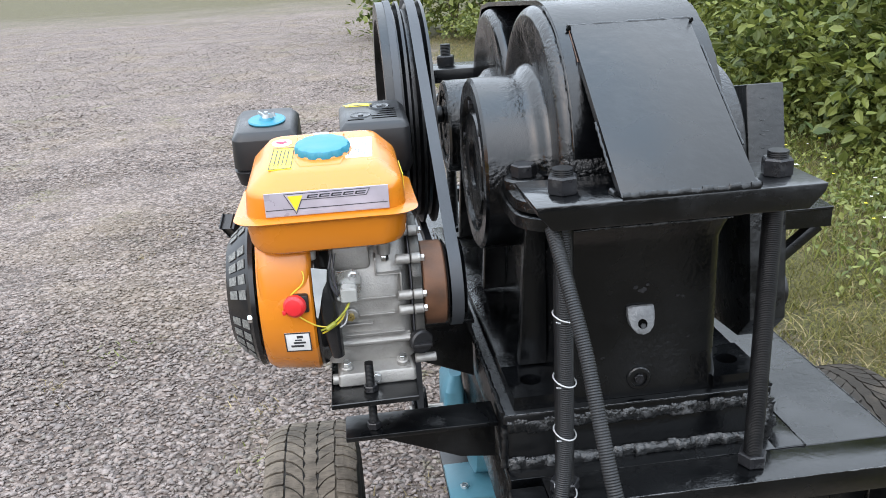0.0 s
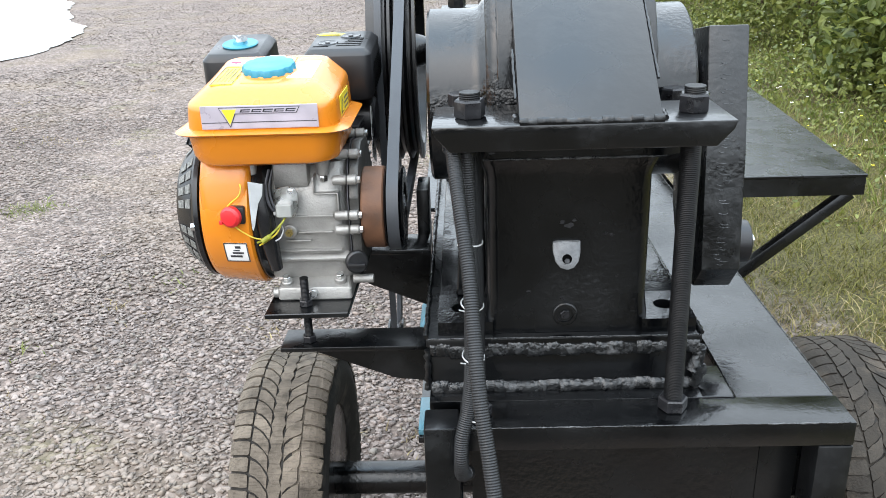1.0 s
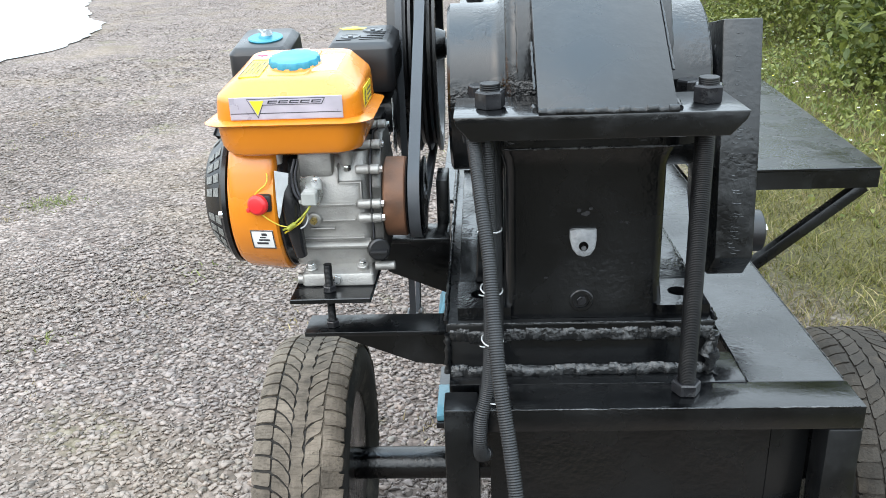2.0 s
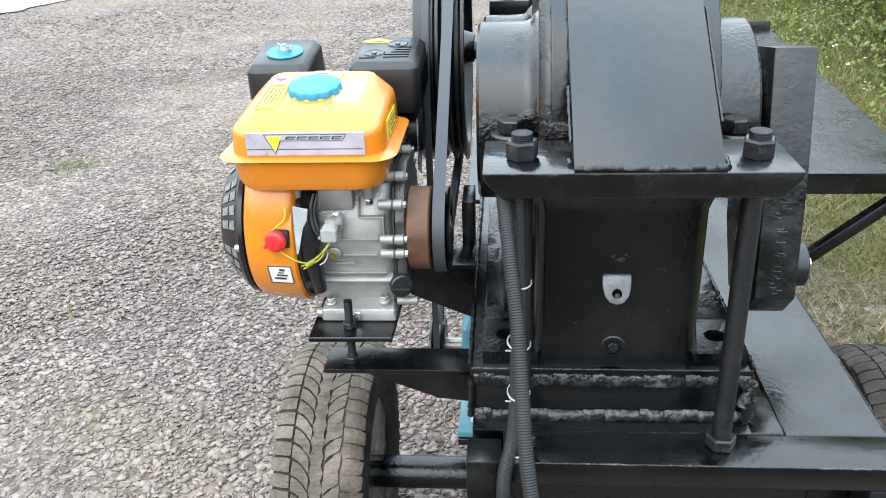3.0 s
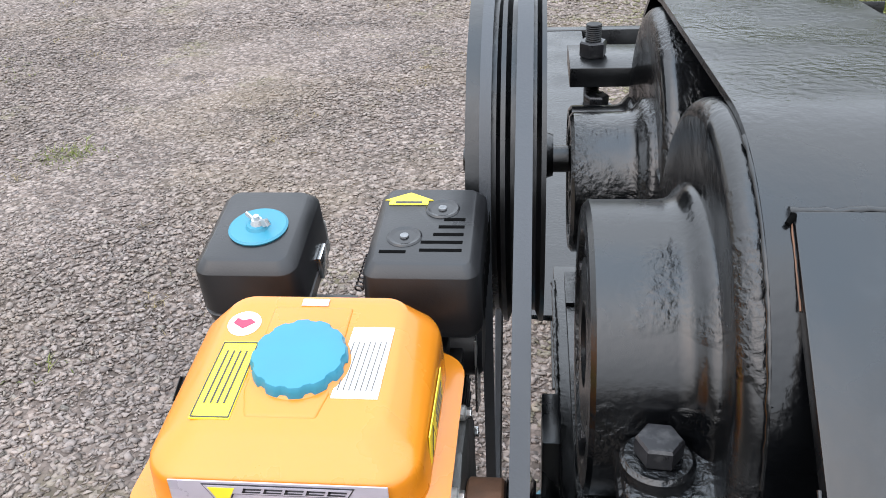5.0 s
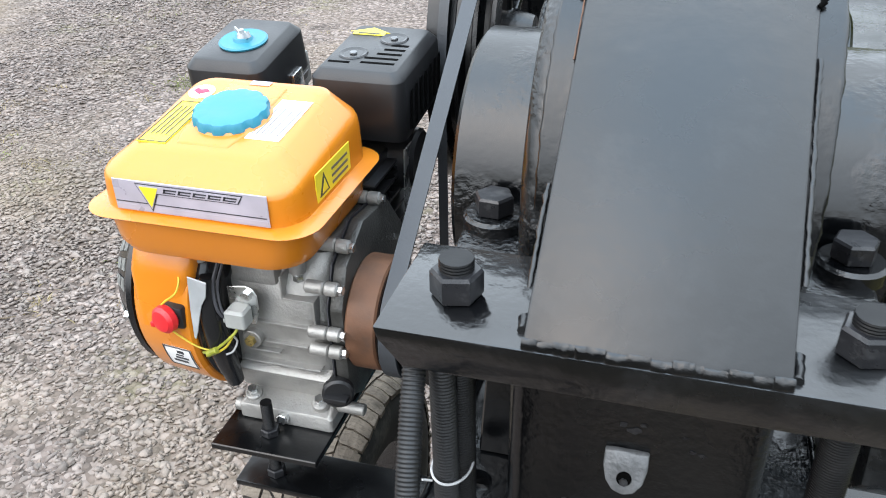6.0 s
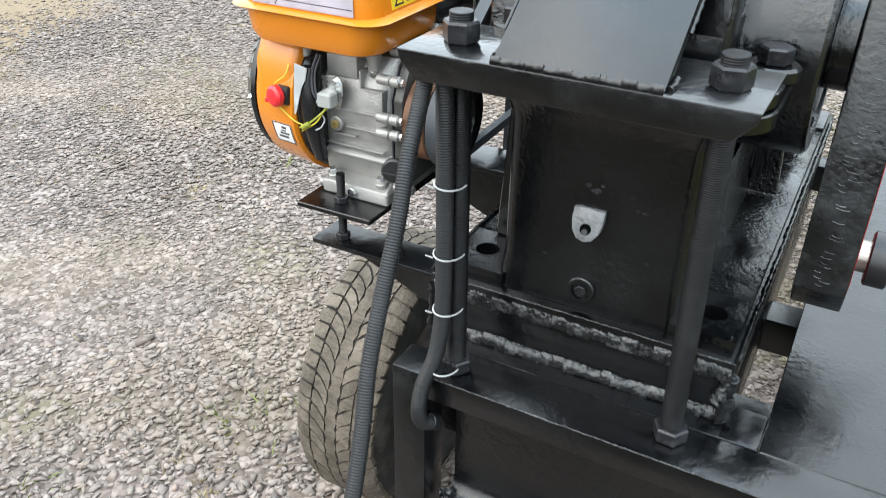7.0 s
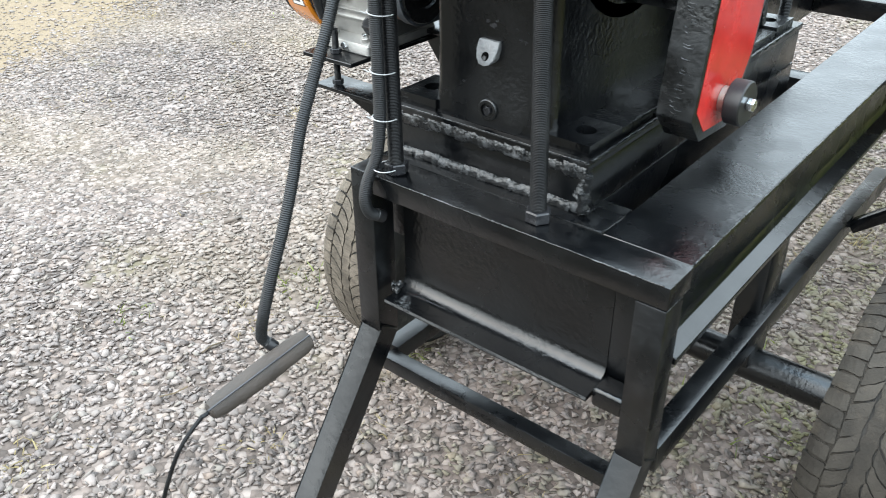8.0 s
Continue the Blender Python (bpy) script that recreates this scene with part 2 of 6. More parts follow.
def leaf_material(name, low, high, rough=0.5):
    """Foliage whose colour varies from leaf to leaf."""
    m = bpy.data.materials.new(name)
    m.use_nodes = True
    n, l = m.node_tree.nodes, m.node_tree.links
    b = n["Principled BSDF"]
    g = n.new("ShaderNodeNewGeometry")
    mx = n.new("ShaderNodeMix")
    mx.data_type = "RGBA"
    l.new(g.outputs["Random Per Island"], mx.inputs["Factor"])
    mx.inputs["A"].default_value, mx.inputs["B"].default_value = (*low, 1), (*high, 1)
    tc = n.new("ShaderNodeTexCoord")
    no = n.new("ShaderNodeTexNoise")
    no.inputs["Scale"].default_value = 3.0
    l.new(tc.outputs["Object"], no.inputs["Vector"])
    mr = n.new("ShaderNodeMapRange")
    mr.inputs["To Min"].default_value, mr.inputs["To Max"].default_value = 0.6, 1.4
    l.new(no.outputs["Fac"], mr.inputs["Value"])
    m2 = n.new("ShaderNodeMix")
    m2.data_type, m2.blend_type = "RGBA", "MULTIPLY"
    m2.inputs["Factor"].default_value = 1
    l.new(mx.outputs["Result"], m2.inputs["A"])
    l.new(mr.outputs[0], m2.inputs["B"])
    l.new(m2.outputs["Result"], b.inputs["Base Color"])
    b.inputs["Roughness"].default_value = rough
    tr = n.new("ShaderNodeBsdfTranslucent")
    l.new(m2.outputs["Result"], tr.inputs["Color"])
    ms = n.new("ShaderNodeMixShader")
    ms.inputs[0].default_value = 0.3
    l.new(b.outputs[0], ms.inputs[1])
    l.new(tr.outputs[0], ms.inputs[2])
    l.new(ms.outputs[0], n["Material Output"].inputs["Surface"])
    return m


LEAF = leaf_material("bramble_leaf", (0.044, 0.070, 0.013), (0.215, 0.240, 0.052), 0.58)
LEAF_LIGHT = leaf_material("light_weed_leaf", (0.070, 0.100, 0.015), (0.22, 0.235, 0.058))
GRASS = leaf_material("meadow_grass", (0.062, 0.066, 0.012), (0.225, 0.202, 0.050), 0.6)
DRY_GRASS = leaf_material("dry_grass", (0.16, 0.115, 0.050), (0.40, 0.32, 0.16), 0.7)
STEM = surface("brown_stem", (0.10, 0.07, 0.04), 0.8, var=0.3, vscale=30, bump=0.3)
FLOWER = surface("white_petal", (0.75, 0.75, 0.68), 0.6, var=0.1, bump=0.0)
FLOWER_Y = surface("yellow_petal", (0.78, 0.66, 0.04), 0.6, var=0.1, bump=0.0)


def stone_material():
    """Crushed limestone: each stone has a grey of its own, some warm, some dark."""
    m = bpy.data.materials.new("crushed_limestone")
    m.use_nodes = True
    n, l = m.node_tree.nodes, m.node_tree.links
    b = n["Principled BSDF"]
    g = n.new("ShaderNodeNewGeometry")
    r = n.new("ShaderNodeValToRGB")
    e = r.color_ramp.elements
    e[0].position, e[0].color = 0.0, (0.108, 0.084, 0.073, 1)
    e[1].position, e[1].color = 1.0, (0.262, 0.213, 0.190, 1)
    for pos, col in ((0.16, (0.130, 0.105, 0.094)), (0.40, (0.182, 0.150, 0.136)), (0.50, (0.222, 0.166, 0.136)), (0.56, (0.186, 0.160, 0.136)), (0.68, (0.208, 0.170, 0.153)), (0.86, (0.236, 0.192, 0.172))):
        x = e.new(pos)
        x.color = (*col, 1)
    l.new(g.outputs["Random Per Island"], r.inputs["Fac"])
    tc = n.new("ShaderNodeTexCoord")
    no = n.new("ShaderNodeTexNoise")
    no.inputs["Scale"].default_value, no.inputs["Detail"].default_value = 110, 6
    l.new(tc.outputs["Object"], no.inputs["Vector"])
    big = n.new("ShaderNodeTexNoise")
    big.inputs["Scale"].default_value, big.inputs["Detail"].default_value = 0.9, 6
    l.new(tc.outputs["Object"], big.inputs["Vector"])
    mr = n.new("ShaderNodeMapRange")
    mr.inputs["To Min"].default_value, mr.inputs["To Max"].default_value = 0.74, 1.26
    l.new(no.outputs["Fac"], mr.inputs["Value"])
    m1 = n.new("ShaderNodeMix")
    m1.data_type, m1.blend_type = "RGBA", "MULTIPLY"
    m1.inputs["Factor"].default_value = 1
    # wetter and drier patches of yard
    wet = n.new("ShaderNodeTexNoise")
    wet.inputs["Scale"].default_value, wet.inputs["Detail"].default_value, wet.inputs["Roughness"].default_value = 2.6, 9, 0.7
    l.new(tc.outputs["Object"], wet.inputs["Vector"])
    wr = n.new("ShaderNodeMapRange")
    wr.inputs["From Min"].default_value, wr.inputs["From Max"].default_value = 0.3, 0.7
    wr.inputs["To Min"].default_value, wr.inputs["To Max"].default_value = 0.74, 1.26
    l.new(wet.outputs["Fac"], wr.inputs["Value"])
    grain = n.new("ShaderNodeMath")
    grain.operation = "MULTIPLY"
    l.new(mr.outputs[0], grain.inputs[0])
    l.new(wr.outputs[0], grain.inputs[1])
    l.new(r.outputs["Color"], m1.inputs["A"])
    l.new(grain.outputs[0], m1.inputs["B"])
    fr = n.new("ShaderNodeMapRange")
    fr.inputs["From Min"].default_value, fr.inputs["From Max"].default_value, fr.inputs["To Max"].default_value = 0.46, 0.72, 0.7
    l.new(big.outputs["Fac"], fr.inputs["Value"])
    m2 = n.new("ShaderNodeMix")
    m2.data_type = "RGBA"
    l.new(fr.outputs[0], m2.inputs["Factor"])
    l.new(m1.outputs["Result"], m2.inputs["A"])
    m2.inputs["B"].default_value = (0.230, 0.178, 0.128, 1)
    # moss gathers on the stones towards the turf
    where = n.new("ShaderNodeSeparateXYZ")
    l.new(tc.outputs["Object"], where.inputs[0])
    damp = n.new("ShaderNodeTexNoise")
    damp.inputs["Scale"].default_value, damp.inputs["Detail"].default_value = 7.0, 9
    l.new(tc.outputs["Object"], damp.inputs["Vector"])
    near = n.new("ShaderNodeMath")
    near.operation = "MULTIPLY_ADD"
    l.new(where.outputs["X"], near.inputs[0])
    near.inputs[1].default_value = 0.22
    l.new(damp.outputs["Fac"], near.inputs[2])
    beyond = n.new("ShaderNodeMath")
    beyond.operation = "MULTIPLY_ADD"
    l.new(where.outputs["Y"], beyond.inputs[0])
    beyond.inputs[1].default_value = 0.011
    l.new(near.outputs[0], beyond.inputs[2])
    moss = n.new("ShaderNodeMapRange")
    moss.inputs["From Min"].default_value, moss.inputs["From Max"].default_value, moss.inputs["To Max"].default_value = 0.50, 0.74, 0.8
    l.new(beyond.outputs[0], moss.inputs["Value"])
    m3 = n.new("ShaderNodeMix")
    m3.data_type = "RGBA"
    l.new(moss.outputs[0], m3.inputs["Factor"])
    l.new(m2.outputs["Result"], m3.inputs["A"])
    m3.inputs["B"].default_value = (0.135, 0.125, 0.052, 1)
    l.new(m3.outputs["Result"], b.inputs["Base Color"])
    b.inputs["Roughness"].default_value = 0.8
    bp = n.new("ShaderNodeBump")
    bp.inputs["Strength"].default_value, bp.inputs["Distance"].default_value = 0.4, 0.002
    l.new(no.outputs["Fac"], bp.inputs["Height"])
    l.new(bp.outputs[0], b.inputs["Normal"])
    return m


STONE = stone_material()


def ground_material():
    """Gravel yard that turns into thin turf east of a wavering edge, with mossy and sandy patches."""
    m = bpy.data.materials.new("gravel_and_turf")
    m.use_nodes = True
    n, l = m.node_tree.nodes, m.node_tree.links
    b = n["Principled BSDF"]
    tc = n.new("ShaderNodeTexCoord")

    def noise_at(scale, detail=6, rough=0.6):
        t = n.new("ShaderNodeTexNoise")
        t.inputs["Scale"].default_value, t.inputs["Detail"].default_value, t.inputs["Roughness"].default_value = scale, detail, rough
        l.new(tc.outputs["Object"], t.inputs["Vector"])
        return t.outputs["Fac"]

    def ranged(v, a, z, lo=0.0, hi=1.0):
        t = n.new("ShaderNodeMapRange")
        for key, val in (("From Min", a), ("From Max", z), ("To Min", lo), ("To Max", hi)):
            t.inputs[key].default_value = val
        l.new(v, t.inputs["Value"])
        return t.outputs[0]

    def mixed(f, a, z, mode="MIX"):
        t = n.new("ShaderNodeMix")
        t.data_type, t.blend_type = "RGBA", mode
        for key, val in (("Factor", f), ("A", a), ("B", z)):
            if isinstance(val, (tuple, float, int)):
                t.inputs[key].default_value = val
            else:
                l.new(val, t.inputs[key])
        return t.outputs["Result"]

    vor = n.new("ShaderNodeTexVoronoi")
    vor.inputs["Scale"].default_value = 52
    l.new(tc.outputs["Object"], vor.inputs["Vector"])
    grey = n.new("ShaderNodeValToRGB")
    e = grey.color_ramp.elements
    e[0].color, e[1].color = (0.085, 0.067, 0.057, 1), (0.285, 0.234, 0.206, 1)
    x = e.new(0.5)
    x.color = (0.166, 0.128, 0.110, 1)
    sep = n.new("ShaderNodeSeparateColor")
    l.new(vor.outputs["Color"], sep.inputs[0])
    l.new(sep.outputs[0], grey.inputs["Fac"])
    gaps = ranged(vor.outputs["Distance"], 0.35, 0.75, 1.0, 0.72)
    gravel = mixed(1.0, grey.outputs["Color"], gaps, "MULTIPLY")
    gravel = mixed(ranged(noise_at(0.9), 0.5, 0.75, 0, 0.6), gravel, (0.19, 0.146, 0.098, 1))
    gravel = mixed(ranged(noise_at(1.7, 8), 0.58, 0.75, 0, 0.55), gravel, (0.13, 0.125, 0.045, 1))
    gravel = mixed(1.0, gravel, ranged(noise_at(2.6, 9, 0.7), 0.3, 0.7, 0.74, 1.26), "MULTIPLY")
    turf = mixed(noise_at(3.0, 8), (0.140, 0.105, 0.046, 1), (0.085, 0.095, 0.020, 1))
    turf = mixed(ranged(noise_at(70, 6), 0.38, 0.62), turf, (0.030, 0.026, 0.013, 1), "MIX")
    pos = n.new("ShaderNodeSeparateXYZ")
    l.new(tc.outputs["Object"], pos.inputs[0])
    edge = n.new("ShaderNodeMath")
    edge.operation = "MULTIPLY_ADD"
    l.new(noise_at(1.1, 8), edge.inputs[0])
    edge.inputs[1].default_value = 1.6
    l.new(pos.outputs["X"], edge.inputs[2])
    grassy = ranged(edge.outputs[0], 1.55, 2.15)
    # a bare earth track along the west side
    track = n.new("ShaderNodeMath")
    track.operation = "MULTIPLY_ADD"
    l.new(pos.outputs["Y"], track.inputs[0])
    track.inputs[1].default_value = 0.45
    l.new(pos.outputs["X"], track.inputs[2])
    wander = n.new("ShaderNodeMath")
    wander.operation = "MULTIPLY_ADD"
    l.new(noise_at(1.3, 8), wander.inputs[0])
    wander.inputs[1].default_value = 0.9
    l.new(track.outputs[0], wander.inputs[2])
    earth = mixed(noise_at(9, 8), (0.150, 0.108, 0.066, 1), (0.225, 0.168, 0.110, 1))
    gravel = mixed(ranged(wander.outputs[0], -2.30, -2.65, 0, 0.95), gravel, earth)
    far = n.new("ShaderNodeMath")
    far.operation = "MULTIPLY_ADD"
    l.new(noise_at(0.35, 8), far.inputs[0])
    far.inputs[1].default_value = 22
    l.new(pos.outputs["Y"], far.inputs[2])
    distant = ranged(far.outputs[0], 33, 46, 0, 0.8)
    mx = n.new("ShaderNodeMath")
    mx.operation = "MAXIMUM"
    l.new(grassy, mx.inputs[0])
    l.new(distant, mx.inputs[1])
    # unseen dark ground added to the south, so that front faces mirror less light
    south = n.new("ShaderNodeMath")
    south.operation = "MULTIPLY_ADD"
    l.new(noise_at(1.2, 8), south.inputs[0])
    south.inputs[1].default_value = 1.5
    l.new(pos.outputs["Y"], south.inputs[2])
    added_dark = mixed(noise_at(14, 8), (0.020, 0.017, 0.012, 1), (0.066, 0.054, 0.038, 1))
    l.new(mixed(ranged(south.outputs[0], 0.12, -0.55), mixed(mx.outputs[0], gravel, turf), added_dark), b.inputs["Base Color"])
    b.inputs["Roughness"].default_value = 0.9
    b.inputs["Specular IOR Level"].default_value = 0.25
    bp = n.new("ShaderNodeBump")
    bp.inputs["Strength"].default_value, bp.inputs["Distance"].default_value = 0.9, 0.012
    l.new(gaps, bp.inputs["Height"])
    l.new(bp.outputs[0], b.inputs["Normal"])
    return m


GROUND = ground_material()
WATER = surface("muddy_water", (0.16, 0.15, 0.13), 0.04, var=0.2, vscale=1.5, bump=0.02, bscale=3, rvar=0.02)


# ---- building helpers ----
def origin(ob):
    p = Vector((0, 0, 0))
    while ob is not None:
        p += ob.location
        ob = ob.parent
    return p


def thing(name, at, label, category, group="", kind=""):
    ob = new(name)
    ob.empty_display_size = 0.05
    ob.location = at
    return tagged(ob, label, category, group, kind)


def finish(bm, name, mat, angle=32):
    bmesh.ops.recalc_face_normals(bm, faces=bm.faces)
    me = bpy.data.meshes.new(name)
    bm.to_mesh(me)
    bm.free()
    me.materials.append(mat)
    if angle:
        me.polygons.foreach_set("use_smooth", [True] * len(me.polygons))
        me.set_sharp_from_angle(angle=radians(angle))
    return me


def part(name, bm, mat, parent, label="", angle=32):
    o = origin(parent)
    bmesh.ops.translate(bm, vec=-o, verts=bm.verts)
    ob = new(name, finish(bm, name, mat, angle))
    ob.parent = parent
    if label:
        tagged(ob, label)
    return ob


def solo(name, bm, mat, at, label, category, kind="", group="", angle=32):
    bmesh.ops.translate(bm, vec=-Vector(at), verts=bm.verts)
    ob = new(name, finish(bm, name, mat, angle))
    ob.location = at
    return tagged(ob, label, category, group, kind)


def box(bm, x0, x1, y0, y1, z0, z1, bevel=0.0, seg=2, m=None):
    vs = bmesh.ops.create_cube(bm, size=1)["verts"]
    for v in vs:
        v.co = Vector(((x0 + x1) / 2 + v.co.x * (x1 - x0), (y0 + y1) / 2 + v.co.y * (y1 - y0), (z0 + z1) / 2 + v.co.z * (z1 - z0)))
        if m is not None:
            v.co = m @ v.co
    if bevel:
        es = list({e for v in vs for e in v.link_edges})
        bmesh.ops.bevel(bm, geom=es, offset=bevel, segments=seg, affect="EDGES", profile=0.5)
    return bm


def B():
    return bmesh.new()


def to3(axis, a, u, v):
    return {"x": (a, u, v), "y": (u, a, v), "z": (u, v, a)}[axis]


def prism(bm, pts, axis, a, b, bevel=0.0, seg=2):
    """A flat outline pushed along an axis. The outline's two numbers are the other two coordinates in order."""
    lo = [bm.verts.new(to3(axis, a, *p)) for p in pts]
    hi = [bm.verts.new(to3(axis, b, *p)) for p in pts]
    k = len(pts)
    bm.faces.new(lo)
    bm.faces.new(hi[::-1])
    for i in range(k):
        bm.faces.new((lo[i], hi[i], hi[(i + 1) % k], lo[(i + 1) % k]))
    if bevel:
        es = [e for e in {e for v in lo + hi for e in v.link_edges}]
        bmesh.ops.bevel(bm, geom=es, offset=bevel, segments=seg, affect="EDGES", profile=0.5)
    return bm


def basis(d):
    d = Vector(d).normalized()
    u = d.orthogonal().normalized()
    return d, u, d.cross(u)


def lathe(bm, p, d, profile, n=32, close=True, turn=0.0):
    """A profile of (way along d, radius) turned round the axis through p."""
    d, u, v = basis(d)
    p = Vector(p)
    rings = []
    for a, r in profile:
        rings.append([bm.verts.new(p + d * a + (u * math.cos(turn + 2 * math.pi * i / n) + v * math.sin(turn + 2 * math.pi * i / n)) * max(r, 1e-5)) for i in range(n)])
    for a, b in zip(rings, rings[1:]):
        for i in range(n):
            bm.faces.new((a[i], a[(i + 1) % n], b[(i + 1) % n], b[i]))
    if close:
        bm.faces.new(rings[0][::-1])
        bm.faces.new(rings[-1])
    return bm


def cyl(bm, p, q, r, n=20, bevel=0.0):
    p, q = Vector(p), Vector(q)
    h = (q - p).length
    prof = [(0, r), (h, r)] if not bevel else [(0, r - bevel), (bevel, r), (h - bevel, r), (h, r - bevel)]
    return lathe(bm, p, q - p, prof, n)


def nut(bm, p, af, h, d=(0, 0, 1), turn=0.0, hole=0.0):
    """A chamfered hexagon of that width across its flats."""
    r = af / math.sqrt(3)
    lathe(bm, p, d, [(0, r * 0.93), (h * 0.1, r), (h * 0.88, r), (h, r * 0.9)], 6, True, turn)
    return bm


def glide(pts, step):
    """Points at even steps on a smooth curve through pts."""
    P = [Vector(p) for p in pts]
    P = [2 * P[0] - P[1]] + P + [2 * P[-1] - P[-2]]
    fine = []
    for i in range(1, len(P) - 2):
        a, b, c, d = P[i - 1:i + 3]
        for k in range(20):
            t = k / 20
            fine.append(0.5 * (2 * b + (c - a) * t + (2 * a - 5 * b + 4 * c - d) * t * t + (3 * b - a - 3 * c + d) * t ** 3))
    fine.append(P[-2])
    res, left = [fine[0]], step
    for a, b in zip(fine, fine[1:]):
        seg = (b - a).length
        while seg >= left and seg > 0:
            a = a + (b - a) * (left / seg)
            res.append(a)
            seg = (b - a).length
            left = step
        left -= seg
    return res


def tube(bm, pts, radius, n=10, up=(0.3, 0.9, 0.2)):
    """A round tube along pts; radius is a number or a function of the point's index."""
    rings = []
    k = len(pts)
    for i, p in enumerate(pts):
        d = (Vector(pts[min(i + 1, k - 1)]) - Vector(pts[max(i - 1, 0)])).normalized()
        u = d.cross(Vector(up)).normalized()
        v = d.cross(u)
        r = radius(i) if callable(radius) else radius
        rings.append([bm.verts.new(Vector(p) + (u * math.cos(2 * math.pi * j / n) + v * math.sin(2 * math.pi * j / n)) * r) for j in range(n)])
    for a, b in zip(rings, rings[1:]):
        for j in range(n):
            bm.faces.new((a[j], a[(j + 1) % n], b[(j + 1) % n], b[j]))
    bm.faces.new(rings[0][::-1])
    bm.faces.new(rings[-1])
    return bm


def ribbed(bm, pts, r, pitch=0.0045, depth=0.0022, n=12):
    """A corrugated tube: square ribs of that pitch."""
    way = glide(pts, pitch / 4)
    return tube(bm, way, lambda i: r if i % 4 in (0, 1) else r - depth, n)


def rounded(x0, x1, y0, y1, r, k=6):
    """A rectangle's outline with round corners."""
    res = []
    for cx, cy, a0 in ((x1 - r, y1 - r, 0), (x0 + r, y1 - r, 90), (x0 + r, y0 + r, 180), (x1 - r, y0 + r, 270)):
        for i in range(k + 1):
            a = radians(a0 + 90 * i / k)
            res.append((cx + r * math.cos(a), cy + r * math.sin(a)))
    return res


def loft(bm, sections, k=6):
    """Round-cornered rectangles (z, x0, x1, y0, y1, r) joined from level to level."""
    rings = [[bm.verts.new((x, y, z)) for x, y in rounded(x0, x1, y0, y1, r, k)] for z, x0, x1, y0, y1, r in sections]
    m = len(rings[0])
    for a, b in zip(rings, rings[1:]):
        for i in range(m):
            bm.faces.new((a[i], a[(i + 1) % m], b[(i + 1) % m], b[i]))
    bm.faces.new(rings[0][::-1])
    bm.faces.new(rings[-1])
    return bm


def holed(bm, x0, x1, y0, y1, z0, z1, cx, cy, r, n=32):
    """A flat plate with a round hole through it."""
    def rim(z):
        inner = [bm.verts.new((cx + r * math.cos(2 * math.pi * i / n), cy + r * math.sin(2 * math.pi * i / n), z)) for i in range(n)]
        outer = []
        for i in range(n):
            c, s = math.cos(2 * math.pi * i / n), math.sin(2 * math.pi * i / n)
            k = min((x1 - cx) / c if c > 1e-6 else (x0 - cx) / c if c < -1e-6 else 9e9, (y1 - cy) / s if s > 1e-6 else (y0 - cy) / s if s < -1e-6 else 9e9)
            outer.append(bm.verts.new((cx + k * c, cy + k * s, z)))
        for sx, sy in ((x0, y0), (x0, y1), (x1, y0), (x1, y1)):
            min(outer, key=lambda v: (v.co.x - sx) ** 2 + (v.co.y - sy) ** 2).co = (sx, sy, z)
        return inner, outer
    (ai, ao), (bi, bo) = rim(z0), rim(z1)
    for i in range(n):
        j = (i + 1) % n
        bm.faces.new((ai[i], ai[j], ao[j], ao[i]))
        bm.faces.new((bi[i], bo[i], bo[j], bi[j]))
        bm.faces.new((ai[i], bi[i], bi[j], ai[j]))
        bm.faces.new((ao[i], ao[j], bo[j], bo[i]))
    return bm


def bead(bm, p, q, r, seed=0):
    """A lumpy weld bead from p to q."""
    p, q = Vector(p), Vector(q)
    rng = random.Random(seed)
    k = max(3, int((q - p).length / 0.005))
    pts = [p.lerp(q, i / k) + Vector([rng.uniform(-1, 1) * r * 0.25 for _ in range(3)]) for i in range(k + 1)]
    sizes = [r * (0.75 + 0.35 * abs(math.sin(i * 1.3 + seed)) + rng.uniform(-0.2, 0.25)) for i in range(k + 1)]
    return tube(bm, pts, lambda i: sizes[i], 7, (0.31, 0.57, 0.77))


def scales(bm, p, q, h, out, seed=0):
    """A hand-laid fillet weld: overlapping flat plates, with ragged upper and lower edges and a few breaks."""
    p, q = Vector(p), Vector(q)
    rng = random.Random(seed)
    d = (q - p).normalized()
    side = d.cross(Vector((0, 0, 1))).normalized()
    up = side.cross(d)
    length = (q - p).length
    x = 0.0
    rows = []
    while x < length:
        run = h * rng.uniform(0.35, 1.5)
        lift, drop, proud = rng.uniform(-0.10, 0.14) * h, rng.uniform(-0.14, 0.10) * h, out * rng.uniform(0.75, 1.15)
        gap = rng.random() < 0.08
        k = max(3, int(run / 0.0016))
        for i in range(k):
            u = i / (k - 1)
            crest = (0.82 + 0.18 * math.sin(math.pi * min(1, u * 1.15 + 0.08)) ** 0.5) * (0.6 if gap else 1.0)
            at = p + d * min(length, x + run * u * 0.97)
            row = []
            for v, o in ((0.54, -0.2), (0.44, 0.45), (0.22, 0.86), (-0.05, 1.0), (-0.30, 0.80), (-0.47, 0.40), (-0.55, -0.2)):
                jag = rng.uniform(-0.07, 0.07)
                row.append(bm.verts.new(at + up * (v + jag * 0.7) * h + up * (lift if v > 0 else drop) + side * proud * (o * crest + jag)))
            rows.append(row)
        x += run
    for a, b in zip(rows, rows[1:]):
        for i in range(6):
            bm.faces.new((a[i], a[i + 1], b[i + 1], b[i]))
    return bm


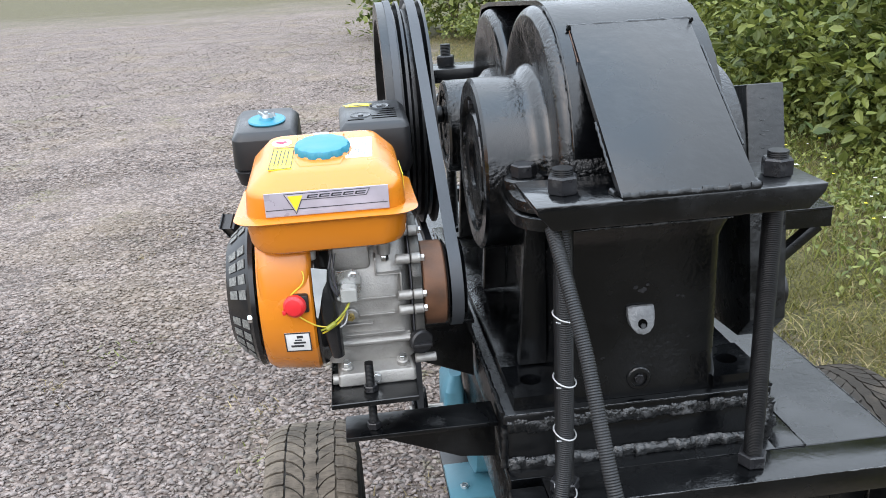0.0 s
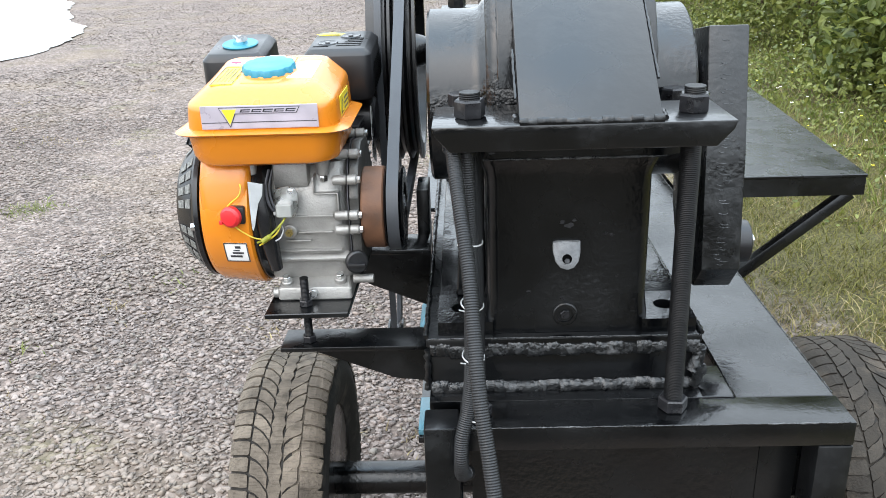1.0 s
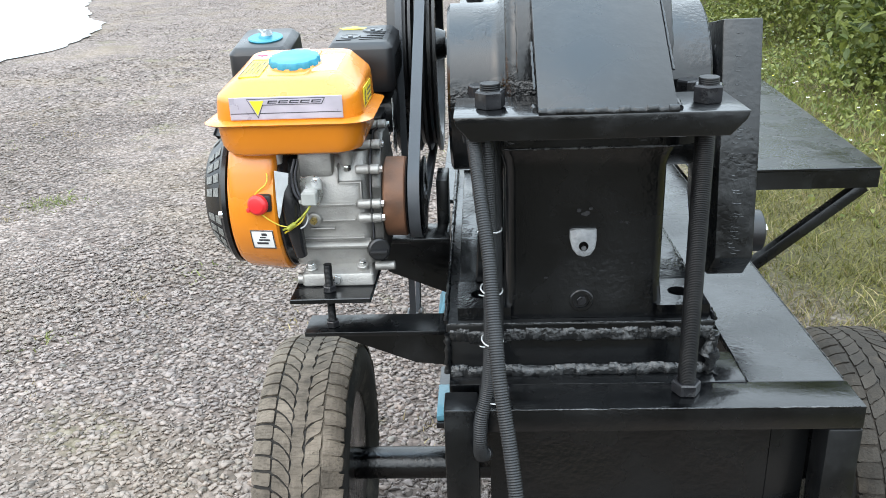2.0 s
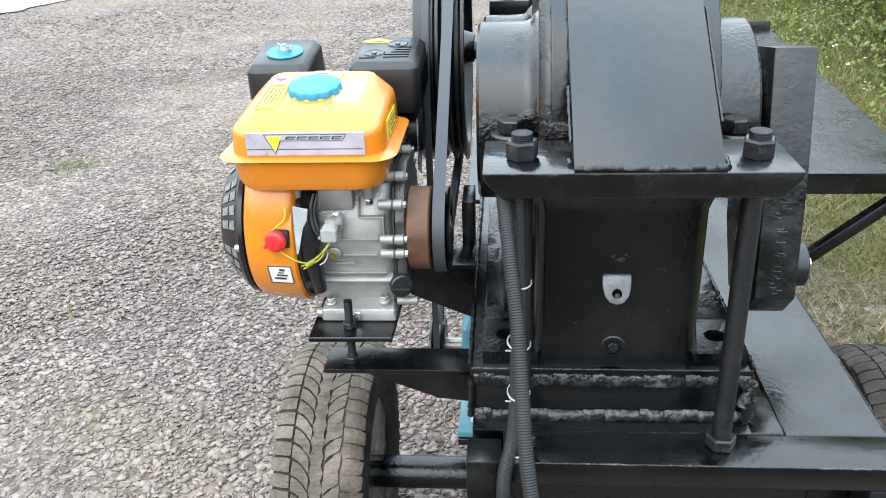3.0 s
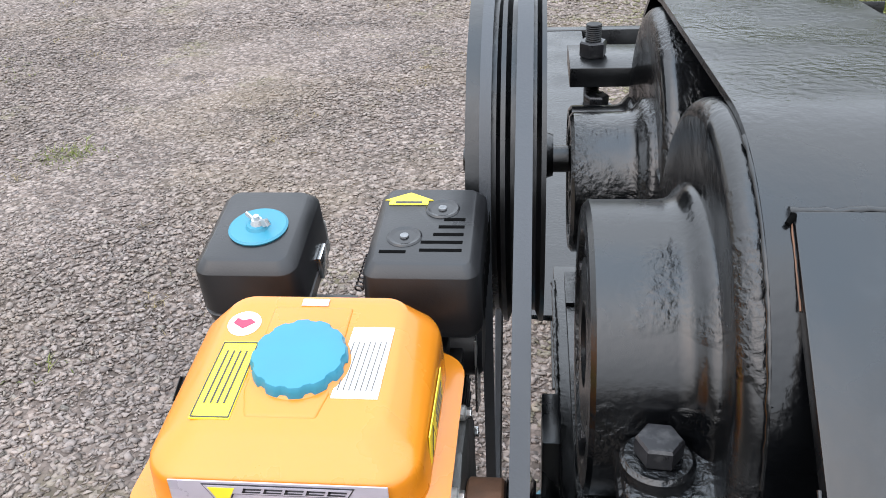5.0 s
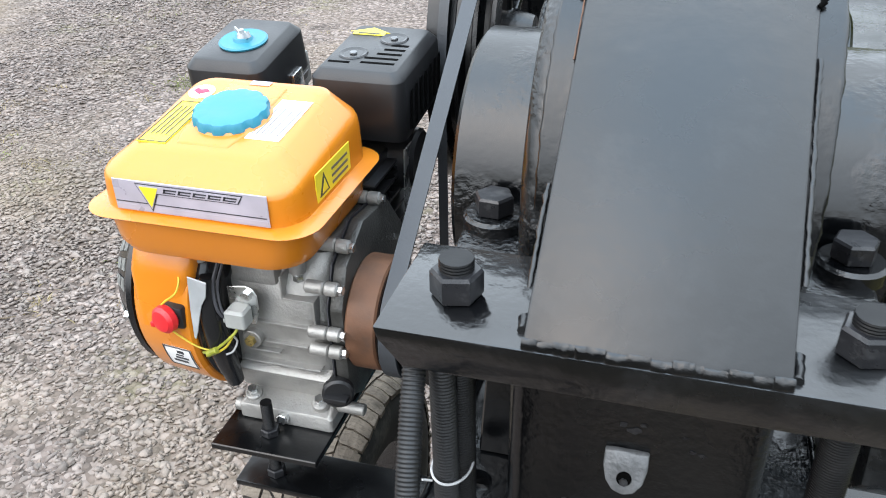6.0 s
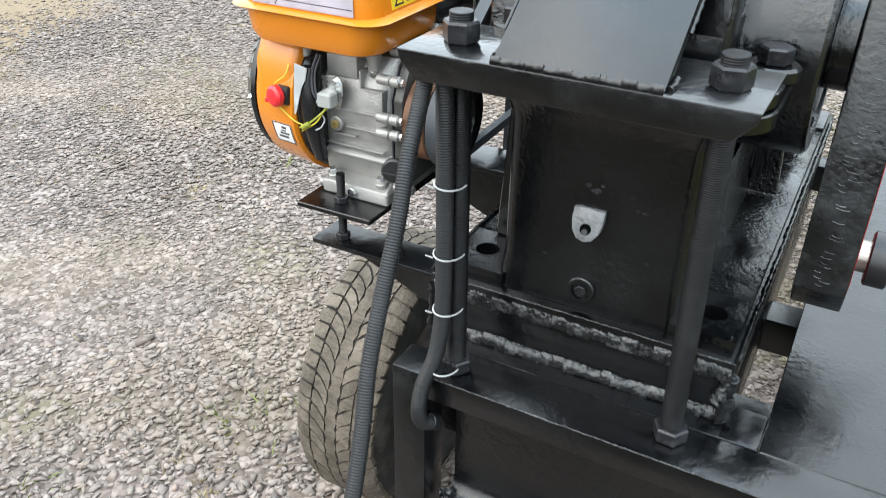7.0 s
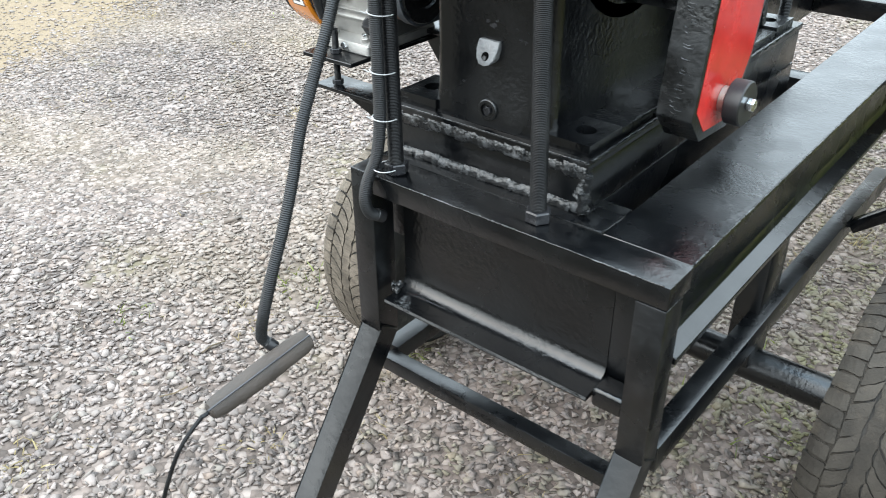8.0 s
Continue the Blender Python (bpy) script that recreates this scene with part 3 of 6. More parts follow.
def beam(bm, p, q, w, h, bevel=0.002, up=(0, 0, 1)):
    """A square bar from p to q."""
    p, q = Vector(p), Vector(q)
    d = (q - p).normalized()
    s = d.cross(Vector(up)).normalized()
    u = s.cross(d)
    m = Matrix((s, d, u)).transposed().to_4x4()
    m.translation = (p + q) / 2
    k = (q - p).length / 2
    return box(bm, -w / 2, w / 2, -k, k, -h / 2, h / 2, bevel, 2, m)


# ---- ground ----
def build_ground():
    """One sheet, fine near the machine and coarse towards the horizon."""
    xs = [-900, -300, -100, -40, -20] + [-10 + 0.5 * i for i in range(41)] + [20, 40, 100, 300, 900]
    ys = [-900, -300, -100, -40, -20] + [-8 + 0.5 * i for i in range(57)] + [30, 45, 100, 300, 900]
    bm = B()
    grid = [[bm.verts.new((x, y, 0.012 * noise.noise((x * 0.7, y * 0.7, 0)) if -9 < x < 9 and abs(y) < 18 and not (-1.2 < x < 1.2 and -1 < y < 3) else 0)) for x in xs] for y in ys]
    for a, b in zip(grid, grid[1:]):
        for i in range(len(xs) - 1):
            bm.faces.new((a[i], a[i + 1], b[i + 1], b[i]))
    solo("ground", bm, GROUND, (0, 0, 0), "grey gravel yard turning to thin mossy turf", "ground", "structure")


build_ground()


def build_puddle():
    bm = B()
    shore = [(-5.75, 8.5), (-5.5, 9.5), (-5.6, 10.5), (-6.0, 12.2), (-6.7, 13.4), (-7.8, 15.7), (-9.1, 18.4), (-12.0, 19.5), (-14.0, 16.0), (-13.0, 11.0), (-9.5, 7.6), (-7.0, 7.4)]
    way = glide([(x, y, 0.016) for x, y in shore + shore[:1]], 0.12)[:-1]
    bm.faces.new([bm.verts.new((p.x + 0.10 * noise.noise((p.x * 3, p.y * 3, 1)), p.y + 0.16 * noise.noise((p.x * 3, p.y * 3, 5)), 0.016)) for p in way])
    solo("puddle", bm, WATER, (-9.6, 13.4, 0.016), "shallow rain puddle mirroring the white sky on gravel", "puddle", "structure", angle=0)


build_puddle()


def build_added_fence():
    """A plain low fence behind the viewer, unseen, added to darken front faces."""
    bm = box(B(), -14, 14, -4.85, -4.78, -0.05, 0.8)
    solo("added_fence_south", bm, ADDED_FENCE, (0, -4.8, 0), "plain low dark fence, unseen, added to darken the machine's front", "fence", "structure", angle=0)


build_added_fence()


def scatter_mesh(name, verts, faces, mat, label, category, sides, smooth=False):
    """One object of countless alike bits."""
    me = bpy.data.meshes.new(name)
    nv, nf = len(verts), len(faces)
    me.vertices.add(nv)
    me.vertices.foreach_set("co", np.asarray(verts, dtype=np.float32).ravel())
    me.loops.add(nf * sides)
    me.loops.foreach_set("vertex_index", np.asarray(faces, dtype=np.int32).ravel())
    me.polygons.add(nf)
    me.polygons.foreach_set("loop_start", np.arange(0, nf * sides, sides, dtype=np.int32))
    me.update(calc_edges=True)
    me.materials.append(mat)
    if smooth:
        me.polygons.foreach_set("use_smooth", [True] * nf)
    return tagged(new(name, me), label, category, "", "stuff")


def build_gravel():
    """Loose crushed stones, dense by the machine and thinner farther off."""
    rng = np.random.default_rng(11)
    shapes = []
    for _ in range(40):
        bm = B()
        k = int(rng.integers(7, 10))
        p = rng.normal(0, 1, (k, 3))
        p /= np.linalg.norm(p, axis=1)[:, None]
        p *= rng.uniform(0.8, 1.15, (k, 1)) * np.array([1.0, rng.uniform(0.6, 0.95), rng.uniform(0.20, 0.34)])
        hull = bmesh.ops.convex_hull(bm, input=[bm.verts.new(q) for q in p])
        bmesh.ops.delete(bm, geom=[v for v in hull["geom_interior"] if isinstance(v, bmesh.types.BMVert)], context="VERTS")
        bmesh.ops.recalc_face_normals(bm, faces=bm.faces)
        bm.verts.index_update()
        shapes.append((np.array([v.co[:] for v in bm.verts]), np.array([[v.index for v in f.verts] for f in bm.faces])))
        bm.free()
    zones = ((-4.6, 1.3, -0.62, 2.6, 84000, 0.0060, 0.032), (-6.5, 1.6, 2.6, 5.5, 44000, 0.008, 0.032), (-10.5, 1.6, 5.5, 24.0, 42000, 0.013, 0.040))
    allv, allf, at = [], [], 0
    for x0, x1, y0, y1, count, lo, hi in zones:
        x, y = rng.uniform(x0, x1, count), y0 + (y1 - y0) * rng.random(count) ** (1.0 if y1 < 6 else 1.9)
        edge = 0.75 + 0.45 * np.sin(y * 2.3) * np.sin(y * 0.9 + 1) + rng.normal(0, 0.2, count)
        keep = (x < edge) & ((x + 0.45 * y > -3.1 + rng.normal(0, 0.2, count)) | (rng.random(count) < 0.15) | (y > 5.5))
        x, y = x[keep], y[keep]
        size = lo + (hi - lo) * rng.beta(1.3, 4.2, len(x))
        big = rng.random(len(x)) < 0.006
        size[big] *= rng.uniform(1.3, 1.8, big.sum())
        which = rng.integers(0, len(shapes), len(x))
        for q, (sv, sf) in enumerate(shapes):
            m = which == q
            k = int(m.sum())
            a, tilt, r = rng.uniform(0, 2 * np.pi, k), rng.normal(0, 0.12, k), size[m]
            v = sv[None] * r[:, None, None]
            c, d = np.cos(tilt)[:, None], np.sin(tilt)[:, None]
            v = np.stack([v[..., 0], v[..., 1] * c - v[..., 2] * d, v[..., 1] * d + v[..., 2] * c], -1)
            c, d = np.cos(a)[:, None], np.sin(a)[:, None]
            v = np.stack([v[..., 0] * c - v[..., 1] * d + x[m][:, None], v[..., 0] * d + v[..., 1] * c + y[m][:, None], v[..., 2] + (0.0020 - r * 0.05 + rng.uniform(0, 0.0030, k))[:, None]], -1)
            allv.append(v.reshape(-1, 3))
            allf.append((sf[None] + (np.arange(k) * len(sv))[:, None, None] + at).reshape(-1, 3))
            at += k * len(sv)
    scatter_mesh("gravel", np.concatenate(allv), np.concatenate(allf), STONE, "loose grey crushed limestone gravel on the yard", "gravel", 3)


build_gravel()


def blades(name, rng, x, y, height, width, mat, label, category, lean=0.5):
    """Bent blades: two quads each."""
    k = len(x)
    a = rng.uniform(0, 2 * np.pi, k)
    b = rng.uniform(0, 2 * np.pi, k)
    h = height * rng.uniform(0.5, 1.3, k)
    w = width * rng.uniform(0.6, 1.4, k)
    off = h * lean * rng.uniform(0.2, 1.6, k)
    dx, dy = np.cos(a) * w, np.sin(a) * w
    lx, ly = np.cos(b) * off, np.sin(b) * off
    z = np.zeros(k)
    v = np.stack([
        np.stack([x - dx, y - dy, z], -1), np.stack([x + dx, y + dy, z], -1),
        np.stack([x + dx * 0.8 + lx * 0.35, y + dy * 0.8 + ly * 0.35, h * 0.55], -1), np.stack([x - dx * 0.8 + lx * 0.35, y - dy * 0.8 + ly * 0.35, h * 0.55], -1),
        np.stack([x + dx * 0.15 + lx, y + dy * 0.15 + ly, h], -1), np.stack([x - dx * 0.15 + lx, y - dy * 0.15 + ly, h], -1)], 1)
    f = np.array([[0, 1, 2, 3], [3, 2, 4, 5]])[None] + (np.arange(k) * 6)[:, None, None]
    return scatter_mesh(name, v.reshape(-1, 3), f.reshape(-1, 4), mat, label, category, 4)


def build_grass():
    rng = np.random.default_rng(21)

    def turf(count, patch):
        x = 0.7 + 6.5 * rng.random(count) ** 1.5
        y = 0.2 + 15 * rng.random(count) ** 1.9
        south = rng.random(count) < 0.10
        y[south] = rng.uniform(-2.4, 0.4, south.sum())
        edge = 0.95 + 0.4 * np.sin(y * 1.7 + 2) * np.sin(y * 0.8)
        dens = np.array([noise.noise((p * patch, q * patch, 7.0)) for p, q in zip(x, y)])
        keep = (x > edge + rng.normal(0, 0.25, count)) & (dens > rng.uniform(-0.5, 0.4, count))
        return x[keep], y[keep]

    x, y = turf(180000, 0.9)
    blades("grass", rng, x, y, 0.032, 0.0022, GRASS, "short green and yellow meadow grass beside the yard", "grass", 1.0)
    x, y = turf(95000, 1.6)
    blades("dry_grass", rng, x, y, 0.035, 0.002, DRY_GRASS, "matted dry straw-coloured grass in the turf", "grass", 1.8)
    # denser matted clumps where the turf lies nearest to the yard
    n = 90000
    x, y = 0.75 + 2.6 * rng.random(n) ** 1.2, 0.2 + 4.6 * rng.random(n) ** 1.3
    dens = np.array([noise.noise((p * 5.0, q * 5.0, 11.0)) + 0.6 * noise.noise((p * 1.4, q * 1.4, 4.0)) for p, q in zip(x, y)])
    keep = (x > 1.0 + rng.normal(0, 0.22, n)) & (dens > rng.uniform(-0.35, 0.45, n))
    blades("grass_clumps", rng, x[keep], y[keep], 0.030, 0.0018, GRASS, "matted yellow-green grass clumps beside the yard", "grass", 1.3)
    sx, sy = [], []
    for cx, cy, k, r in ((-2.5, 3.22, 260, 0.075), (-0.92, 0.36, 30, 0.05), (-0.45, 0.28, 40, 0.05), (-1.75, 1.6, 20, 0.06), (-1.4, 2.2, 24, 0.07), (-2.9, 2.2, 24, 0.07), (-0.6, 2.6, 20, 0.06), (0.35, 0.7, 60, 0.12),
                         (0.5, 0.15, 40, 0.1), (-1.15, -0.05, 18, 0.05), (-0.75, 1.3, 18, 0.05), (-3.6, 4.6, 60, 0.2), (-0.2, 4.5, 60, 0.25), (0.3, 3.2, 60, 0.2)):
        sx.append(rng.normal(cx, r, k))
        sy.append(rng.normal(cy, r, k))
    blades("weed_tufts", rng, np.concatenate(sx), np.concatenate(sy), 0.020, 0.0026, LEAF_LIGHT, "small grass tufts growing through the gravel", "grass", 1.5)


build_grass()


def leaves(name, rng, centres, size, mat, parent, label="", category=""):
    """Pointed leaves of six corners, folded along the midrib, at the given centres."""
    k = len(centres)
    o = np.array([[0, -0.5, 0], [0.32, -0.12, 0.07], [0.24, 0.25, 0.05], [0, 0.62, -0.05], [-0.24, 0.25, 0.05], [-0.32, -0.12, 0.07]])
    s = size * rng.uniform(0.6, 1.35, k)
    a, t, r = rng.uniform(0, 2 * np.pi, k), rng.normal(-0.5, 0.5, k), rng.normal(0, 0.45, k)
    v = o[None] * s[:, None, None]
    ct, st = np.cos(t)[:, None], np.sin(t)[:, None]
    v = np.stack([v[..., 0], v[..., 1] * ct - v[..., 2] * st, v[..., 1] * st + v[..., 2] * ct], -1)
    cr, sr = np.cos(r)[:, None], np.sin(r)[:, None]
    v = np.stack([v[..., 0] * cr + v[..., 2] * sr, v[..., 1], -v[..., 0] * sr + v[..., 2] * cr], -1)
    ca, sa = np.cos(a)[:, None], np.sin(a)[:, None]
    v = np.stack([v[..., 0] * ca - v[..., 1] * sa, v[..., 0] * sa + v[..., 1] * ca, v[..., 2]], -1) + centres[:, None, :]
    f = (np.array([[0, 1, 2, 3], [0, 3, 4, 5]])[None] + (np.arange(k) * 6)[:, None, None]).reshape(-1, 4)
    me = bpy.data.meshes.new(name)
    me.from_pydata((v.reshape(-1, 3) - np.array(origin(parent))).tolist(), [], f.tolist())
    me.materials.append(mat)
    ob = new(name, me)
    if parent is None:
        return tagged(ob, label, category, "", "stuff")
    ob.parent = parent
    return ob


def shrub(x, y, r, h, count, size, mat, label, seed):
    """A bush: a few bent stems and a crown of leaf clumps with gaps between them."""
    rng = np.random.default_rng(seed)
    bush = thing("bush", (x, y, 0), label, "bush", "bushes along the turf")
    tips = []
    for i in range(7):
        a, k = rng.uniform(0, 6.28), rng.uniform(0.3, 0.95)
        tip = (x + math.cos(a) * r * k, y + math.sin(a) * r * k, h * rng.uniform(0.55, 0.98))
        mid = (x + math.cos(a) * r * k * 0.35, y + math.sin(a) * r * k * 0.35, tip[2] * 0.6)
        way = glide([(x + rng.uniform(-0.05, 0.05), y + rng.uniform(-0.05, 0.05), -0.01), mid, tip], 0.08)
        bm = tube(B(), way, lambda j, m=len(way): 0.011 * (1 - 0.75 * j / m), 6)
        part("stem", bm, STEM, bush)
        tips.append(tip)
    clumps = []
    while len(clumps) < 70:
        p = rng.uniform(-1, 1, 3)
        q = np.linalg.norm(p[:2])
        if q < 1 and p[2] > -0.96:
            top = h * (1 - 0.45 * q * q) * rng.uniform(0.85, 1.1)
            clumps.append((x + p[0] * r, y + p[1] * r, max(0.06, top * (0.5 + 0.5 * p[2]))))
    clumps = np.array(clumps)
    c = clumps[rng.integers(0, len(clumps), count)] + rng.normal(0, 1, (count, 3)) * np.array([0.16 * r, 0.16 * r, 0.09 * h])
    c = c[c[:, 2] > 0.02]
    leaves("crown", rng, c, size, mat, bush)
    return bush


# tall crowns reach out of view, added to darken the table's and rail's reflections
for bx, by, br, bh, bn, bs, bmaterial, blabel, bseed in (
        (3.55, 4.2, 0.75, 1.4, 5500, 0.078, LEAF, "dense green bramble bush with broad leaves on the turf", 31),
        (3.45, 5.6, 0.75, 1.6, 6000, 0.075, LEAF, "dense green bramble bush with broad leaves on the turf", 32),
        (3.8, 6.9, 0.8, 4.2, 12000, 0.058, LEAF, "dense green bramble bush with broad leaves on the turf", 33),
        (4.3, 3.2, 0.9, 2.4, 6000, 0.085, LEAF, "dense green bramble bush with broad leaves on the turf", 34),
        (3.05, 2.95, 0.55, 0.55, 3230, 0.040, LEAF_LIGHT, "light green feathery weeds beside the bramble", 35),
        (4.7, 5.2, 1.1, 3.2, 8000, 0.10, LEAF, "green bramble bush with broad leaves", 36),
        (3.7, 8.6, 0.9, 2.6, 8000, 0.058, LEAF_LIGHT, "light green bush at the turf's edge", 37),
        (3.9, 10.8, 1.1, 4.6, 10000, 0.065, LEAF, "green bramble bush at the yard's far edge", 38),
        (2.6, 13.6, 1.0, 0.7, 2850, 0.065, LEAF_LIGHT, "low light green weeds at the yard's far edge", 39),
        (1.9, 15.8, 1.7, 3.8, 7000, 0.12, LEAF, "green bramble bush at the yard's far edge", 40),
        (4.6, 16.0, 1.9, 4.8, 9000, 0.14, LEAF, "green bramble bush at the yard's far edge", 41),
        (5.2, 7.6, 1.4, 4.8, 10000, 0.12, LEAF, "green bramble bush with broad leaves", 42),
        (5.4, 11.5, 1.6, 4.4, 9000, 0.13, LEAF, "green bramble bush with broad leaves", 43)):
    shrub(bx, by, br, bh, bn, bs, bmaterial, blabel, bseed)




def build_litter():
    """Short twigs and flat yellowing tufts strewn over the gravel."""
    rng = np.random.default_rng(5)
    verts, faces = [], []
    for i in range(130):
        p = Vector((rng.uniform(-3.6, 1.2), -0.9 + 5.5 * rng.random() ** 1.4, 0.009))
        a, s = rng.uniform(0, 6.28), rng.uniform(0.015, 0.07)
        d = Vector((math.cos(a), math.sin(a), 0)) * s
        w = Vector((-math.sin(a), math.cos(a), 0)) * rng.uniform(0.0008, 0.0022)
        bend = w * rng.uniform(-6, 6)
        at = len(verts)
        for k, off in ((0, Vector()), (1, bend), (2, Vector())):
            c = p + d * (k / 2) + off
            verts += [c - w, c + Vector((0, 0, 0.003)), c + w]
        for k in (0, 3):
            faces += [(at + k, at + k + 3, at + k + 4, at + k + 1), (at + k + 1, at + k + 4, at + k + 5, at + k + 2)]
    scatter_mesh("twigs", np.array([v[:] for v in verts]), np.array(faces), STEM, "dry brown twigs lying on the gravel", "twigs", 4)
    gx, gy = [], []
    for i in range(120):
        cx, cy, r = rng.uniform(-4.2, 1.0), -0.8 + 8.0 * rng.random() ** 1.5, rng.uniform(0.02, 0.07)
        k = int(rng.integers(6, 40))
        gx.append(rng.normal(cx, r, k))
        gy.append(rng.normal(cy, r, k))
    blades("moss_tufts", rng, np.concatenate(gx), np.concatenate(gy), 0.014, 0.002, DRY_GRASS, "flat yellow-brown moss tufts between the stones", "moss", 1.6)


build_litter()


def build_weeds():
    """Tall weeds between the turf and the brambles, with small flowers on them."""
    rng = np.random.default_rng(77)
    n = 16000
    x, y = 1.5 + rng.gamma(2.2, 0.75, n), 1.2 + 10.5 * rng.random(n) ** 1.4
    dens = np.array([noise.noise((p * 1.3, q * 1.3, 3.0)) for p, q in zip(x, y)])
    keep = (x > 1.9 + 0.35 * np.sin(y * 1.9) + rng.normal(0, 0.2, n)) & (dens > rng.uniform(-0.6, 0.3, n))
    blades("tall_weeds", rng, x[keep], y[keep], 0.10, 0.0035, LEAF_LIGHT, "tall light green weeds between turf and bramble", "weeds", 0.8)
    n = 26000
    x, y = 1.3 + rng.gamma(2.4, 0.8, n), 0.6 + 11.5 * rng.random(n) ** 1.5
    rise = np.clip((x - 1.9 - 0.35 * np.sin(y * 1.9)) * 0.45, -0.3, 0.5)
    dens = np.array([noise.noise((p * 1.9, q * 1.9, 9.0)) for p, q in zip(x, y)])
    keep = (rise + 0.5 * dens + np.clip((y - 2.2) * 0.5, -0.6, 0) > rng.uniform(-0.15, 0.25, n))
    z = 0.012 + np.clip(rise, 0.03, 0.5) * rng.random(n) * 0.55
    leaves("weed_leaves", rng, np.stack([x, y, z], -1)[keep], 0.034, LEAF_LIGHT, None, "broad-leaved green weeds spreading over the turf", "weeds")
    for name, mat, count, label in (("white_flowers", FLOWER, 190, "small white flowers among the weeds"), ("yellow_flowers", FLOWER_Y, 90, "small yellow flowers among the weeds")):
        fx, fy = rng.uniform(1.9, 4.0, count), 1.8 + 8.5 * rng.random(count) ** 1.3
        fz = rng.uniform(0.10, 0.24, count) + 0.35 * np.clip(fx - 2.4, 0, 1)
        r = rng.uniform(0.008, 0.016, count)
        o = np.array([[math.cos(k * math.pi / 5) * (1.0 if k % 2 else 0.62), math.sin(k * math.pi / 5) * (1.0 if k % 2 else 0.62), 0.25 if k % 2 else 0.0] for k in range(10)])
        v = o[None] * r[:, None, None] + np.stack([fx, fy, fz], -1)[:, None, :]
        f = np.arange(count * 10).reshape(count, 10)
        scatter_mesh(name, v.reshape(-1, 3), f, mat, label, "flowers", 10)


build_weeds()


# ---- trailer frame ----
def build_trailer():
    t = thing("trailer_frame", (0.08, 0.43, 0), "black painted welded steel trailer frame standing on gravel", "trailer")
    # front channel with its flanges turned forward
    cove = [(-0.0675 + 0.028 * math.sin(radians(a)), 0.5590 - 0.028 * math.cos(radians(a))) for a in range(0, 91, 9)]
    prof = [(-0.0395, 0.728), (-0.030, 0.728), (-0.030, 0.521), (-0.096, 0.521), (-0.098, 0.525), (-0.096, 0.529)] + cove
    part("front_channel", prism(B(), prof, "x", -0.133, 0.268), BLACK, t, "", 50)
    part("end_plate", box(B(), 0.2685, 0.3225, -0.0400, -0.0305, 0.521, 0.7278, 0.002), BLACK, t)
    part("end_gusset", box(B(), 0.2690, 0.3225, -0.084, -0.0405, 0.506, 0.541, 0.007, 3), BLACK, t)
    for x in (-0.139,):
        for n in range(2):
            part("weld_lump", bead(B(), (x - 0.004 + 0.006 * n, -0.062 - 0.008 * n, 0.538 - 0.004 * n), (x + 0.012 + 0.004 * n, -0.058 - 0.012 * n, 0.541 - 0.005 * n), 0.0060, 90 + n), WELD, t, "", 60)
    part("channel_top", box(B(), -0.148, 0.3685, -0.095, -0.0280, 0.7282, 0.763, 0.0012), BLACK, t)
    part("corner_post", box(B(), -0.196, -0.149, -0.096, -0.046, 0.43, 0.764, 0.003), BLACK_FLAT, t)
    part("corner_post", box(B(), 0.323, 0.369, -0.096, -0.046, 0.43, 0.7275, 0.003), BLACK_FLAT, t)
    part("leg", beam(B(), (-0.170, -0.072, 0.447), (-0.160, -0.405, 0.0), 0.046, 0.044, 0.003), BLACK_FLAT, t)
    part("leg", beam(B(), (0.345, -0.072, 0.447), (0.355, -0.405, 0.0), 0.046, 0.044, 0.003), BLACK_FLAT, t)
    part("cross_bar", beam(B(), (-0.165, -0.062, 0.362), (0.345, -0.062, 0.362), 0.03, 0.03, 0.002), BLACK_FLAT, t)
    part("lower_rail", beam(B(), (-0.168, -0.05, 0.368), (-0.172, 0.95, 0.368), 0.036, 0.036, 0.002), BLACK_FLAT, t)
    part("lower_rail", beam(B(), (0.352, -0.046, 0.425), (0.352, 1.2, 0.405), 0.036, 0.05, 0.002), BLACK_FLAT, t)
    # long rails: a wide top plate over a channel
    right = [(0.232, 0.763), (0.366, 0.763), (0.368, 0.755), (0.340, 0.748), (0.334, 0.735), (0.334, 0.63), (0.340, 0.615), (0.367, 0.607), (0.366, 0.595), (0.245, 0.595), (0.245, 0.748), (0.232, 0.752)]
    part("side_rail", prism(B(), right, "y", -0.0275, 2.55, 0.0012, 1), BLACK, t)
    left = [(-0.236, 0.760), (-0.064, 0.760), (-0.064, 0.752), (-0.085, 0.748), (-0.085, 0.595), (-0.19, 0.595), (-0.19, 0.60), (-0.168, 0.61), (-0.162, 0.625), (-0.162, 0.735), (-0.172, 0.747), (-0.236, 0.752)]
    part("side_rail", prism(B(), left, "y", 0.83, 2.55, 0.0012, 1), BLACK, t)
    part("side_rail_web", box(B(), -0.185, -0.075, -0.0275, 0.83, 0.62, 0.747, 0.002), BLACK, t)
    part("rear_channel", box(B(), -0.236, 0.366, 2.555, 2.60, 0.60, 0.762, 0.003), BLACK_FLAT, t)
    part("deck_plate", box(B(), -0.19, 0.231, -0.0275, 0.06, 0.748, 0.7635, 0.001), BLACK, t)
    part("tie_plate", box(B(), 0.1875, 0.2305, -0.0265, 0.035, 0.756, 0.7645, 0.0015), BLACK_FLAT, t)
    part("cross_member", box(B(), -0.074, 0.244, 0.40, 0.46, 0.60, 0.66, 0.003), BLACK_FLAT, t)
    part("cross_member", box(B(), -0.084, 0.244, 1.05, 1.11, 0.60, 0.66, 0.003), BLACK_FLAT, t)
